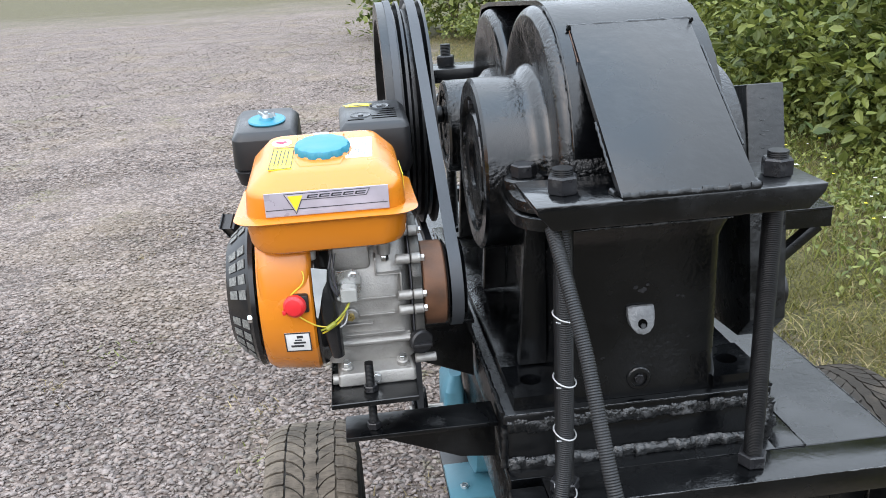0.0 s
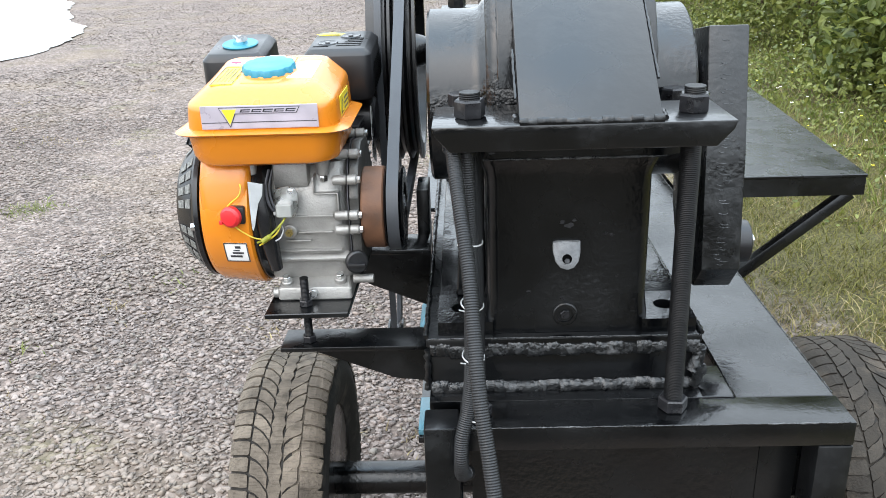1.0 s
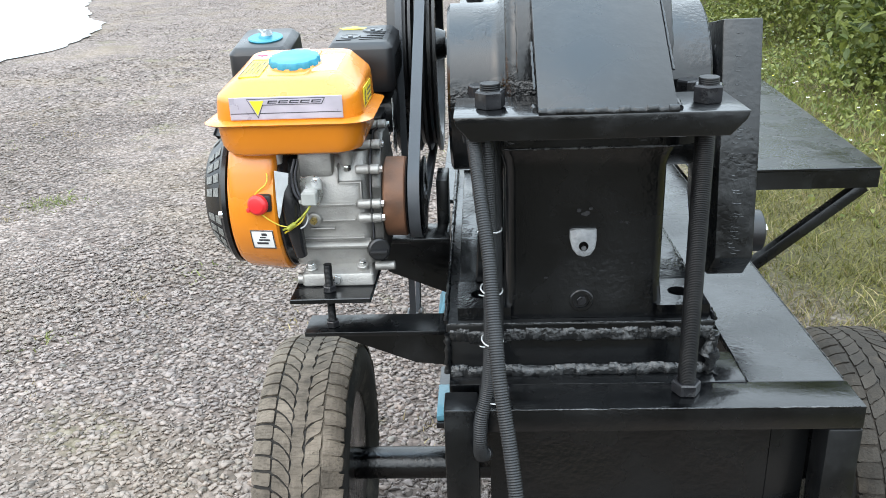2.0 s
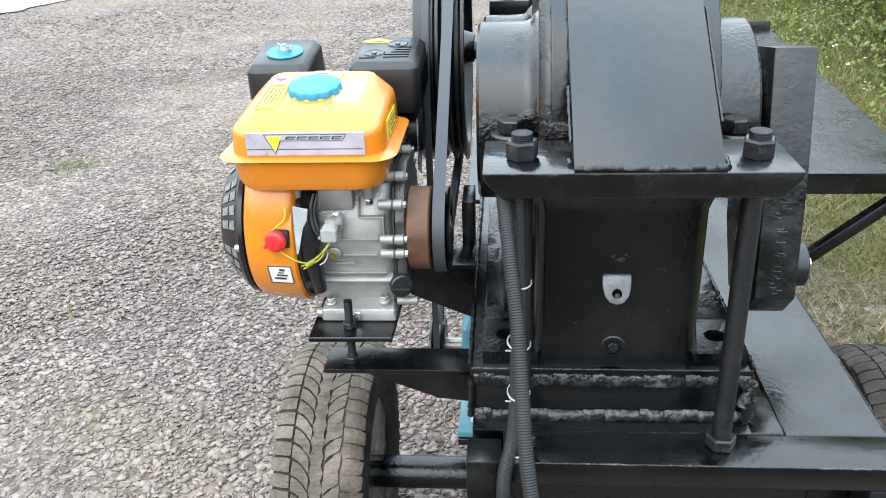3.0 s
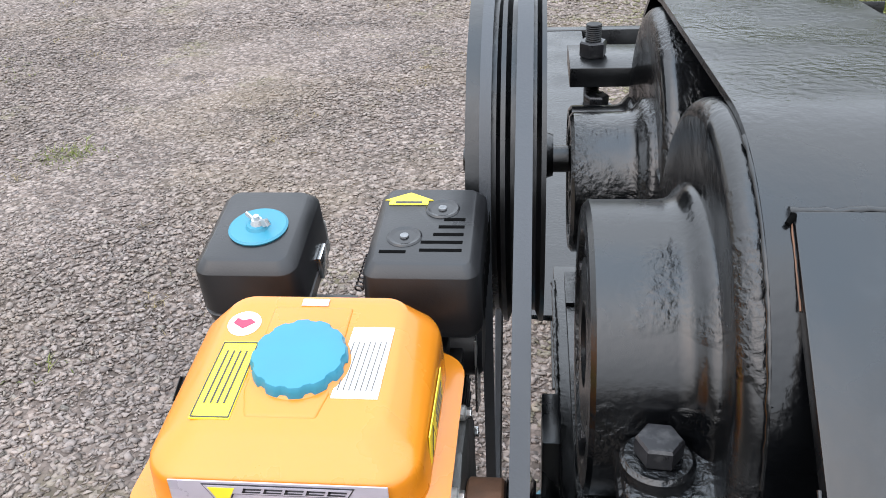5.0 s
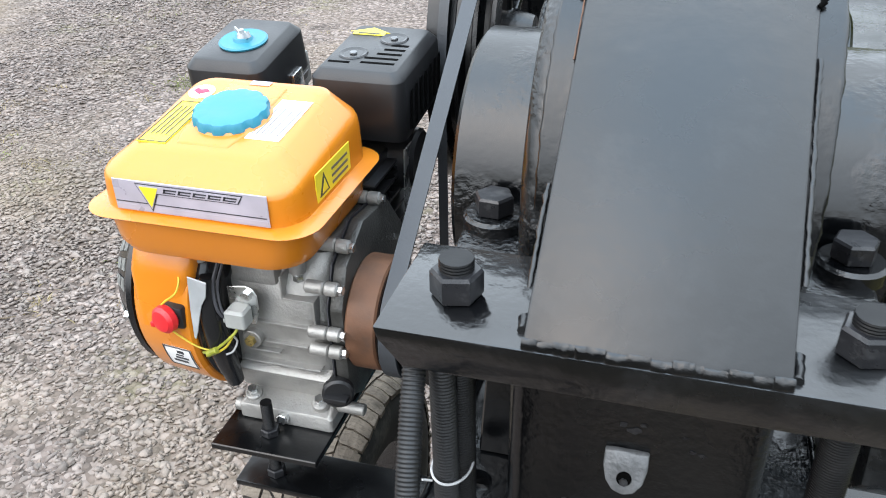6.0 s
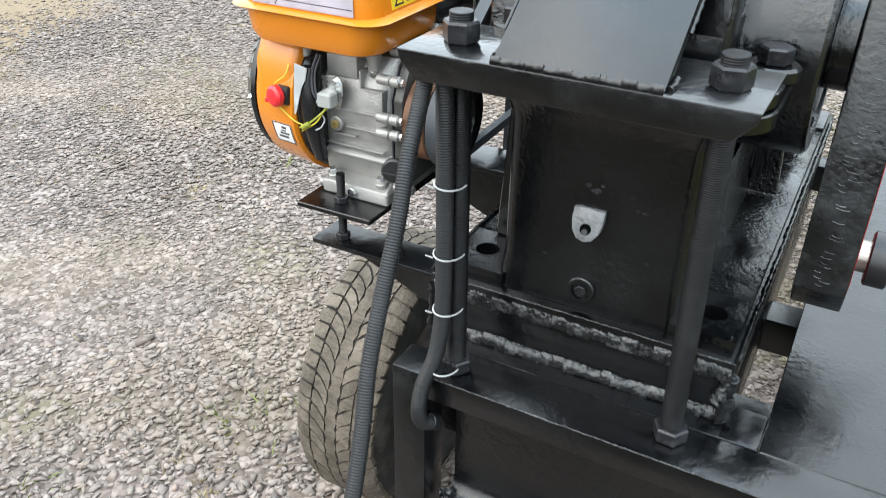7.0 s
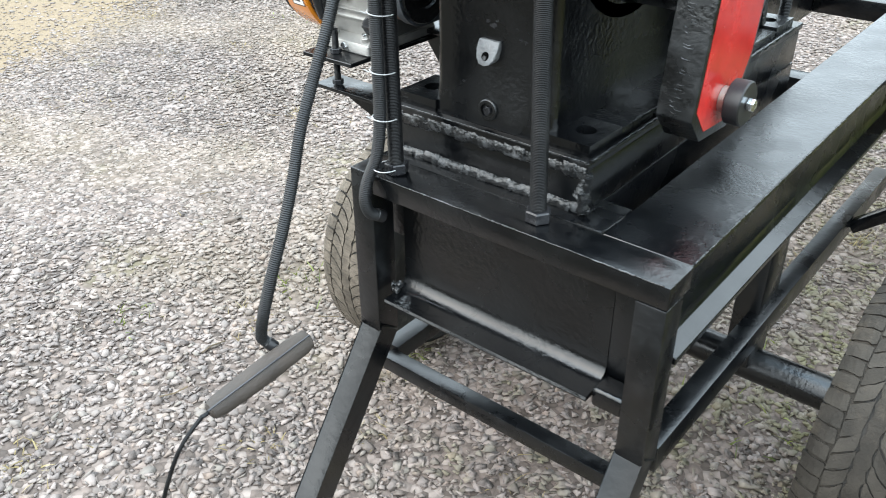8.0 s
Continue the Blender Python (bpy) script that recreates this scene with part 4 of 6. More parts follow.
    part("cross_member", box(B(), -0.084, 0.244, 1.85, 1.91, 0.60, 0.66, 0.003), BLACK_FLAT, t)
    # pedestal under the gearbox, a channel frame with a proud top plate
    part("pedestal", box(B(), -0.190, 0.184, 0.002, 0.845, 0.7645, 0.834, 0.004), BLACK, t)
    part("pedestal_skirt", box(B(), 0.172, 0.184, 0.002, 0.845, 0.61, 0.764, 0.002), BLACK, t)
    part("pedestal_plate", box(B(), -0.193, 0.187, -0.003, 0.85, 0.8345, 0.848, 0.0025), BLACK, t)
    bm = B()
    scales(bm, (-0.188, -0.0005, 0.8295), (0.184, -0.0005, 0.8305), 0.021, 0.0055, 1)
    part("weld_seam", bm, WELD, t, "weld bead with grey patches for wear and sky glare", 60)
    bm = B()
    scales(bm, (-0.188, 0.0005, 0.7685), (0.184, 0.0005, 0.7700), 0.017, 0.0065, 2)
    part("weld_seam", bm, WELD, t, "weld bead with grey patches for wear and sky glare", 60)
    bm = B()
    bead(bm, (0.1865, -0.002, 0.77), (0.1865, -0.002, 0.83), 0.006, 3)
    part("weld_seam", bm, BLACK, t, "", 60)
    bm = B()
    bead(bm, (-0.192, -0.001, 0.77), (-0.192, -0.001, 0.83), 0.005, 4)
    part("weld_seam", bm, BLACK, t, "", 60)
    bm = B()
    bead(bm, (-0.193, 0.0, 0.849), (-0.193, 0.8, 0.849), 0.0035, 5)
    part("weld_seam", bm, BLACK, t, "", 60)
    bm = B()
    bead(bm, (0.187, 0.0, 0.849), (0.187, 0.8, 0.849), 0.0035, 6)
    part("weld_seam", bm, BLACK, t, "", 60)
    bm = B()
    bead(bm, (0.2305, -0.026, 0.7632), (0.2325, 0.034, 0.7635), 0.0014, 7)
    part("weld_seam", bm, BLACK, t, "", 60)
    # weld at the pedestal's corner, patched and rusty
    for n, (z0, z1) in enumerate(((0.766, 0.800), (0.795, 0.832))):
        part("weld_seam", bead(B(), (0.183 - 0.006 * n, -0.004, z0), (0.186, -0.005 + 0.004 * n, z1), 0.0085, 70 + n), WELD, t, "weld bead with grey patches for wear and sky glare", 60)
    # grey beads stand in for glints along edges rubbed bare
    for i, (p, q) in enumerate((((-0.19, -0.0035, 0.8485), (0.184, -0.0035, 0.8485)), ((-0.145, -0.0955, 0.7635), (0.36, -0.0955, 0.7635)), ((0.3665, -0.02, 0.763), (0.3665, 1.6, 0.763)), ((0.1875, 0.0, 0.8485), (0.1875, 0.8, 0.8485)))):
        part("worn_edge_glint", bead(B(), p, q, 0.0011, 40 + i), WELD, t, "", 60)
    part("axle", cyl(B(), (-0.43, 0.43, 0.30), (0.55, 0.43, 0.30), 0.034, 32, 0.003), BLACK, t)
    part("axle_bracket", box(B(), -0.09, -0.05, 0.385, 0.475, 0.315, 0.595, 0.004), BLACK_FLAT, t)
    part("axle_bracket", box(B(), 0.305, 0.355, 0.385, 0.475, 0.315, 0.595, 0.004), BLACK_FLAT, t)
    # brackets that carry the motor
    gus = [(-0.404, 0.818), (-0.1935, 0.818), (-0.1935, 0.742), (-0.245, 0.748), (-0.375, 0.800), (-0.404, 0.803)]
    part("motor_bracket", prism(B(), gus, "y", 0.068, 0.076), BLACK_FLAT, t)
    part("motor_bracket_top", box(B(), -0.406, -0.1935, 0.032, 0.092, 0.813, 0.8205, 0.0015), BLACK_FLAT, t)
    gus = [(-0.33, 0.884), (-0.1935, 0.884), (-0.1935, 0.775), (-0.30, 0.82), (-0.33, 0.86)]
    part("motor_bracket", prism(B(), gus, "y", 0.258, 0.268), BLACK_FLAT, t)
    part("motor_bracket_top", box(B(), -0.335, -0.1935, 0.225, 0.30, 0.8845, 0.893, 0.0015), BLACK_FLAT, t)
    part("stop_plate", box(B(), -0.216, -0.196, 0.295, 0.375, 0.851, 0.972, 0.002), BLACK_FLAT, t)
    return t


build_trailer()


def build_wheel(rubber, words):
    """A road wheel turned round x at the origin, its outer side towards -x."""
    w = thing("wheel", (0, 0, 0), words, "wheel", "trailer wheels")
    R, half = 0.283, 0.086
    prof = [(-half + 0.012, 0.165), (-half + 0.002, 0.19), (-half - 0.004, 0.225), (-half, 0.255), (-half + 0.012, 0.273), (-half + 0.03, R - 0.003), (0, R), (half - 0.03, R - 0.003),
            (half - 0.012, 0.273), (half, 0.255), (half + 0.004, 0.225), (half - 0.002, 0.19), (half - 0.012, 0.165), (half - 0.02, 0.16), (-half + 0.02, 0.16), (-half + 0.012, 0.165)]
    tyre = part("tyre", lathe(B(), (0, 0, 0), (1, 0, 0), prof, 72, False), RUBBER, w)
    bm = B()
    rng = random.Random(8)

    def rad(x):
        q = max(0.0, abs(x) - 0.05) / 0.033
        return R + 0.0015 - 0.013 * q * q

    # rows of blocks: square shoulders, curved leaves beside the middle rib, and a worn inner side
    rows = ((-0.085, -0.0475, 62, 0.0, 0.10, 1.0, 0.83, 0.0045), (-0.0440, -0.0125, 62, 0.25, 0.95, 1.7, 0.86, 0.0045), (0.0150, 0.0445, 62, 0.55, -0.85, 0.6, 0.90, 0.0036), (0.0480, 0.085, 62, 0.1, 0.08, 1.0, 0.88, 0.0028))
    for x0, x1, count, phase, skew, bow, fill, tall in rows:
        step = 2 * math.pi / count
        for i in range(count):
            a0 = (i + phase) * step + rng.uniform(-0.035, 0.035) * step
            f = fill + rng.uniform(-0.03, 0.02)
            us = (0.0, 0.08, 0.35, 0.65, 0.92, 1.0)
            edge = [(x0 + (x1 - x0) * u, a0 + skew * step * u ** bow + (0.06 * step if u in (0.0, 1.0) else 0.0)) for u in us]
            edge += [(x0 + (x1 - x0) * u, a0 + skew * step * u ** bow + step * f - (0.06 * step if u in (0.0, 1.0) else 0.0)) for u in reversed(us)]
            rough = 1.0 if x0 < 0 else 2.2
            edge = [(x + rng.uniform(-0.0009, 0.0009) * rough, a + rng.uniform(-0.022, 0.022) * rough * step) for x, a in edge]
            h = tall + rng.uniform(-0.0007, 0.0004)
            lo = [bm.verts.new((x, math.cos(a) * (rad(x) - 0.006), math.sin(a) * (rad(x) - 0.006))) for x, a in edge]
            hi = [bm.verts.new((x, math.cos(a) * (rad(x) + h), math.sin(a) * (rad(x) + h))) for x, a in edge]
            k = len(edge)
            for j in range(k // 2 - 1):
                bm.faces.new((hi[j], hi[j + 1], hi[k - 2 - j], hi[k - 1 - j]))
            for j in range(k):
                bm.faces.new((lo[j], lo[(j + 1) % k], hi[(j + 1) % k], hi[j]))
    # the middle rib runs on, with zigzag sides
    ribs = []
    n = 248
    for i in range(n):
        a = 2 * math.pi * i / n
        j = 0.0022 * (abs((i % 4) - 2) - 1)
        wob = rng.uniform(-0.0006, 0.0006)
        ribs.append([bm.verts.new((x, math.cos(a) * r, math.sin(a) * r)) for x, r in ((-0.0105 - j + wob, R - 0.004), (-0.0100 - j + wob, R + 0.0050), (0.0122 + j + wob, R + 0.0050), (0.0127 + j + wob, R - 0.004))])
    for i in range(n):
        a, b = ribs[i], ribs[(i + 1) % n]
        for j in range(3):
            bm.faces.new((a[j], a[j + 1], b[j + 1], b[j]))
    band = [(-0.079, 0.274), (-0.062, R - 0.0005), (-0.03, R + 0.0012), (0, R + 0.0015), (0.03, R + 0.0012), (0.062, R - 0.0005), (0.079, 0.274)]
    part("tread_base", lathe(B(), (0, 0, 0), (1, 0, 0), band[:5], 72, False), GROOVE, tyre)
    part("tread_base", lathe(B(), (0, 0, 0), (1, 0, 0), [(0.0305, R + 0.0012)] + band[5:], 72, False), rubber, tyre, "dusty worn groove")
    part("tread", bm, rubber, tyre, "worn grey-brown tread blocks", 0)
    rim = part("rim", lathe(B(), (0, 0, 0), (1, 0, 0), [(-0.07, 0.17), (-0.066, 0.163), (-0.03, 0.15), (-0.01, 0.145), (0.0, 0.11), (-0.018, 0.085), (-0.02, 0.05), (-0.016, 0.048), (-0.012, 0.06), (-0.008, 0.085), (-0.002, 0.13), (0.064, 0.158), (0.07, 0.17)], 48, True), BLACK, w)
    for i in range(4):
        a = math.pi * (0.25 + 0.5 * i)
        part("wheel_bolt", nut(B(), (-0.03, 0.05 * math.cos(a), 0.05 * math.sin(a)), 0.017, 0.016, (1, 0, 0)), ZINC, rim)
    part("hub_cap", cyl(B(), (-0.045, 0, 0), (-0.02, 0, 0), 0.028, 24, 0.004), BLACK, rim)
    return w


build_wheel(TREAD, "dusty grey-brown trailer tyre on a dark steel rim").matrix_basis = pose(-0.49, 0.43, 0.288)
build_wheel(DARK_TREAD, "dark brown trailer tyre on a steel rim beside the turf").matrix_basis = pose(0.610, 0.43, 0.288, 13, 0, 180)


# ---- gearbox ----
def build_gearbox():
    g = thing("gearbox", (0, 0.4, 0.8485), "black painted cast iron gearbox with bearing bosses", "gearbox")
    body = [(z, -0.106 - k, 0.112 + k, 0.016 - k, 0.79 + k, 0.016) for z, k in ((0.8485, 0.004), (0.872, 0.003), (0.90, 0.0), (1.07, 0.0), (1.085, 0.004), (1.1005, 0.01))]
    part("lower_housing", loft(B(), body), BLACK, g)
    for x0, x1, cx in ((-0.176, -0.100, -0.142), (0.106, 0.180, 0.146)):
        for y0, y1, cy in ((0.008, 0.10, 0.055), (0.71, 0.80, 0.755)):
            part("mounting_foot", holed(B(), x0, x1, y0, y1, 0.8485, 0.868, cx, cy, 0.0155), CAST, g)
        part("foot_flange", box(B(), x0, x1, 0.1015, 0.7085, 0.8485, 0.864, 0.003), CAST, g)
    for outline, places in (([(-0.150, 0.869), (-0.107, 0.869), (-0.107, 1.099), (-0.135, 1.099)], (0.095, 0.40, 0.70)), ([(0.113, 0.869), (0.155, 0.869), (0.140, 1.099), (0.113, 1.099)], (0.40, 0.70))):
        for y in places:
            part("side_rib", prism(B(), outline, "y", y, y + 0.016, 0.002, 1), CAST, g)
    part("lower_flange", loft(B(), [(1.101, -0.160, 0.164, 0.0, 0.825, 0.05), (1.103, -0.163, 0.167, -0.003, 0.828, 0.052), (1.119, -0.163, 0.167, -0.003, 0.828, 0.052), (1.121, -0.160, 0.164, 0.0, 0.825, 0.05)]), CAST, g)
    part("upper_flange", loft(B(), [(1.123, -0.158, 0.162, 0.002, 0.822, 0.05), (1.125, -0.161, 0.165, -0.001, 0.825, 0.052), (1.1385, -0.161, 0.165, -0.001, 0.825, 0.052), (1.1405, -0.158, 0.162, 0.002, 0.822, 0.05)]), CAST, g)
    # bearing bosses and their covers
    for side, tip, name in ((-1, 0.184, "left"), (1, 0.190, "right")):
        for y, z, r, full in ((0.245, 1.138, 0.128, True), (0.585, 1.132, 0.086, True), (0.735, 1.120, 0.052, False)):
            s = side
            k = tip if full else tip - 0.004
            prof = [(0.05, r + 0.016), (0.094, r + 0.016), (0.099, r + 0.0145), (0.104, r + 0.010), (0.108, r + 0.0045), (0.114, r + 0.0012), (0.122, r), (k - 0.004, r), (k, r - 0.005), (k, r * 0.80), (k - 0.007, r * 0.78), (k - 0.007, r * 0.62), (k - 0.002, r * 0.60), (k - 0.002, r * 0.3), (k - 0.006, r * 0.28)]
            boss = part("bearing_boss", lathe(B(), (0, y, z), (s, 0, 0), prof, 64), CAST, g)
            if r > 0.08:
                for i in range(6):
                    a = math.pi / 3 * i + 0.3
                    part("cover_bolt", nut(B(), (s * (k - 0.007), y + math.cos(a) * r * 0.70, z + math.sin(a) * r * 0.70), 0.012, 0.006, (s, 0, 0)), BOLT, boss)
    # grey beads paint glint lines on the flange's worn edges
    for i, z in enumerate((1.102, 1.120, 1.1385)):
        part("worn_edge_glint", bead(B(), (-0.11, -0.0033, z), (0.115, -0.0033, z), 0.0015, 50 + i), WELD, g, "", 60)
    # upper cover: two joined humps
    bm = B()
    for cy, cz, r, k in ((0.215, 1.172, 0.193, 0.098), (0.575, 1.160, 0.182, 0.094)):
        round_l = [(-k - 0.006 + 0.015 * (1 - math.sin(radians(a))), r - 0.015 + 0.015 * math.cos(radians(a))) for a in range(90, -1, -15)]
        round_r = [(k + 0.014 - 0.015 * (1 - math.sin(radians(a))), r - 0.015 + 0.015 * math.cos(radians(a))) for a in range(0, 91, 15)]
        prof = [(-k + 0.004, r - 0.09), (-k - 0.004, r - 0.035)] + round_l + round_r + [(k + 0.014, r - 0.035), (k + 0.006, r - 0.09)]
        lathe(bm, (0, cy, cz), (1, 0, 0), prof, 72)
    box(bm, -0.094, 0.107, 0.02, 0.75, 1.139, 1.19, 0.004)
    part("upper_cover", bm, CAST, g)
    # flange bolts
    for x, y in ((-0.137, 0.094), (0.148, 0.088), (-0.139, 0.425), (0.145, 0.425), (-0.139, 0.69), (0.145, 0.69), (-0.139, 0.79), (0.145, 0.79)):
        lug = part("bolt_lug", cyl(B(), (x, y, 1.136), (x, y, 1.153), 0.027, 28, 0.003), CAST, g)
        part("flange_bolt", nut(B(), (x, y, 1.1535), 0.03, 0.017, turn=0.3 + x), BOLT, lug)
    # inspection lip and drain plug on the front
    lip = B()
    face = [(-0.0185, 0.983), (-0.010, 0.9845), (0.002, 0.9835), (0.0185, 0.984), (0.0185, 0.970), (0.0155, 0.958), (0.009, 0.9505), (0.0, 0.948), (-0.009, 0.9505), (-0.0155, 0.958), (-0.0185, 0.970)]
    prism(lip, face, "y", 0.0115, 0.0165, 0.0018, 2)
    for v in lip.verts:
        if v.co.y < 0.0145:
            v.co.y -= (0.985 - v.co.z) * 0.42
    part("filler_lip", lip, WORN, g, "grey lip with its paint worn off")
    # a black disc paints the shaded depth of the hole
    part("dipstick_hole_shade", cyl(B(), (0.0, 0.004, 0.961), (0.0, 0.0005, 0.9625), 0.0065, 20, 0.001), HOLE_SHADE, g)
    part("dipstick_plug", nut(B(), (0.0, 0.003, 0.9585), 0.007, 0.0045, (0, -1, 0.35)), BOLT, g)
    # chips where the paint is off the front face
    rng = random.Random(5)
    for x, z, s in ((0.004, 1.004, 0.007), (-0.006, 1.010, 0.005), (0.010, 1.012, 0.004), (0.052, 0.992, 0.005), (0.060, 0.990, 0.004), (0.045, 1.006, 0.003), (-0.004, 0.898, 0.004), (-0.05, 0.91, 0.003), (0.07, 0.93, 0.003)):
        ring = [(x + s * rng.uniform(0.4, 1.1) * math.cos(k * 0.7), z + s * rng.uniform(0.3, 0.7) * math.sin(k * 0.7)) for k in range(9)]
        part("paint_chip", prism(B(), ring, "y", 0.0154, 0.0166), BOLT, g, "", 0)
    plug = part("drain_boss", lathe(B(), (0.0, 0.0165, 0.876), (0, -1, 0), [(0, 0.017), (0.006, 0.017), (0.0075, 0.0155), (0.0075, 0.0115), (0.002, 0.011)], 28), CAST, g)
    part("drain_plug", nut(B(), (0.0, 0.014, 0.876), 0.012, 0.006, (0, -1, 0)), BOLT, plug)
    # input shaft and the large grooved pulley
    part("input_shaft", cyl(B(), (-0.182, 0.615, 1.150), (-0.315, 0.615, 1.150), 0.017, 28, 0.002), BLACK, g)
    return g


build_gearbox()

PULLEY_Y, PULLEY_Z, PULLEY_R = 0.615, 1.155, 0.208
CRANK_Y, CRANK_Z, CRANK_R = 0.135, 0.998, 0.058


def build_big_pulley():
    p = thing("belt_pulley", (-0.255, PULLEY_Y, PULLEY_Z - PULLEY_R), "large black three-groove belt pulley on the gearbox shaft", "pulley")
    R = PULLEY_R
    prof = []
    prof += [(-0.042, R - 0.03), (-0.042, R), (-0.024, R)]
    for k in range(3):
        a = -0.022 + 0.021 * k
        prof += [(a, R), (a + 0.005, R - 0.014), (a + 0.011, R - 0.014), (a + 0.016, R)]
    prof += [(0.041, R), (0.041, R - 0.03), (0.014, R - 0.034), (0.010, R - 0.045), (-0.010, R - 0.045), (-0.014, R - 0.034), (-0.042, R - 0.03)]
    part("rim", lathe(B(), (-0.255, PULLEY_Y, PULLEY_Z), (1, 0, 0), prof, 96, False), BLACK_FLAT, p)
    for i in range(5):
        a = 2 * math.pi * i / 5 + 0.4
        part("spoke", beam(B(), (-0.255, PULLEY_Y + 0.03 * math.cos(a), PULLEY_Z + 0.03 * math.sin(a)), (-0.255, PULLEY_Y + (R - 0.04) * math.cos(a), PULLEY_Z + (R - 0.04) * math.sin(a)), 0.016, 0.04, 0.005, (1, 0, 0)), BLACK_FLAT, p)
    part("hub", lathe(B(), (-0.295, PULLEY_Y, PULLEY_Z), (1, 0, 0), [(0, 0.022), (0, 0.03), (0.02, 0.034), (0.068, 0.034), (0.092, 0.026), (0.092, 0.019)], 36), BLACK, p)


build_big_pulley()


def belt_loop(x, half, y1, z1, r1, y2, z2, r2, thick, name, label):
    """A flat-backed belt round two wheels in the plane of x."""
    d = Vector((y2 - y1, z2 - z1))
    L = d.length
    base = math.atan2(d.y, d.x)
    beta = math.acos((r1 - r2) / L)
    pts = []
    for c, r, a0, a1 in (((y1, z1), r1, base + beta, base + 2 * math.pi - beta), ((y2, z2), r2, base - beta, base + beta)):
        k = 28
        for i in range(k + 1):
            a = a0 + (a1 - a0) * i / k
            pts.append((c[0] + r * math.cos(a), c[1] + r * math.sin(a), math.cos(a), math.sin(a)))
    belt = thing(name, (x, y1, z1 - r1), label, "drive belt")
    for ply, shape, words in (("backing", ((-half, 0.5), (half, 0.5), (half * 0.96, 0.18), (-half * 0.96, 0.18)), ""), ("wedge", ((-half * 0.93, 0.175), (half * 0.93, 0.175), (half * 0.66, -0.5), (-half * 0.66, -0.5)), "dull black rubber wedge")):
        bm = B()
        rings = [[bm.verts.new((x + u, y + dy * v * thick, z + dz * v * thick)) for u, v in shape] for y, z, dy, dz in pts]
        k = len(rings)
        for i in range(k):
            a, b = rings[i], rings[(i + 1) % k]
            for j in range(4):
                bm.faces.new((a[j], a[(j + 1) % 4], b[(j + 1) % 4], b[j]))
        part(ply, bm, BELT, belt, words, 50)


belt_loop(-0.2365, 0.0085, CRANK_Y, CRANK_Z, CRANK_R + 0.001, PULLEY_Y, PULLEY_Z, PULLEY_R + 0.001, 0.010, "drive_belt", "taut grey-black rubber drive belt from motor to pulley")
belt_loop(-0.2765, 0.006, 0.45, 0.605, 0.046, PULLEY_Y, PULLEY_Z, PULLEY_R - 0.002, 0.009, "drive_belt", "black rubber belt running down to the blue pump")


# ---- hold-down clamp over the gearbox ----
def build_clamp():
    c = thing("hold_down_clamp", (0, 0, 1.1415), "black steel clamp strapped over the gearbox with threaded rods", "clamp")
    part("front_plate", prism(B(), [(-0.170, 1.172), (0.171, 1.172), (0.168, 1.162), (0.150, 1.1425), (-0.150, 1.1425), (-0.167, 1.162)], "y", -0.117, -0.002, 0.0018, 2), GLOSS, c)
    for x, foot_x, foot_y in ((-0.126, -0.124, -0.062), (0.134, 0.1397, -0.052)):
        steps = int(0.437 / 0.0012)
        pts = [(foot_x + (x - foot_x) * i / steps, foot_y + (-0.066 - foot_y) * i / steps, 0.765 + 0.0012 * i) for i in range(steps + 1)]
        rod = part("threaded_rod", tube(B(), pts, lambda i: 0.0125 if i % 2 else 0.0120, 16, (0, 1, 0)), THREAD, c)
        part("nut", nut(B(), (x, -0.066, 1.1725), 0.0325, 0.021, turn=0.5), BOLT, rod)
        part("nut", nut(B(), (foot_x, foot_y, 0.7635), 0.034, 0.018, turn=0.2), BOLT, rod)
    # sloping flat pad and the bent sheet that follows the cover
    pad = [(-0.113, 1.1725), (-0.094, 1.1725), (0.112, 1.332), (0.107, 1.3445)]
    part("pad", prism(B(), pad, "x", -0.071, 0.090, 0.002, 2), BLACK_FLAT, c)
    arc = [(0.215 - 0.1935 * math.cos(radians(a)), 1.172 + 0.1935 * math.sin(radians(a))) for a in range(5, 96, 5)]
    path = arc + [(0.60, 1.345), (0.68, 1.335), (0.74, 1.29), (0.775, 1.215)]
    rim = [(0.215 - 0.1995 * math.cos(radians(a)), 1.172 + 0.1995 * math.sin(radians(a))) for a in range(5, 96, 5)] + [(0.602, 1.352), (0.686, 1.341), (0.746, 1.294), (0.782, 1.215)]
    part("top_sheet", prism(B(), path + rim[::-1], "x", -0.088, 0.107), BLACK, c, "", 40)
    for x in (-0.088, 0.107):
        pts = [(x, 0.215 - 0.1965 * math.cos(radians(a)), 1.172 + 0.1965 * math.sin(radians(a))) for a in range(8, 80, 2)]
        rng = random.Random(int(900 * x))
        size = [rng.uniform(0.0016, 0.0034) for _ in pts]
        part("weld_seam", tube(B(), pts, lambda i: size[i], 7, (1, 0.1, 0)), BLACK, c, "", 60)
    part("weld_seam", bead(B(), (-0.072, 0.110, 1.3425), (0.091, 0.110, 1.3425), 0.0032, 31), BLACK, c, "", 60)
    part("rust_streak", bead(B(), (-0.0722, 0.060, 1.303), (-0.0722, 0.103, 1.339), 0.0006, 32), RUST, c, "brown rust line", 60)
    # the pad's foot is welded to the plate with a ragged fillet, and its upper corners were left open
    part("weld_seam", scales(B(), (-0.071, -0.1135, 1.1735), (0.090, -0.1135, 1.1735), 0.010, 0.0030, 33), BLACK, c, "", 60)
    # black beads paint the shade of the notches at the open corners
    for x in (-0.0725, 0.0915):
        part("painted_notch", bead(B(), (x - 0.003, 0.100, 1.3385), (x + 0.002, 0.105, 1.3435), 0.0020, 34), HOLE_SHADE, c, "", 60)
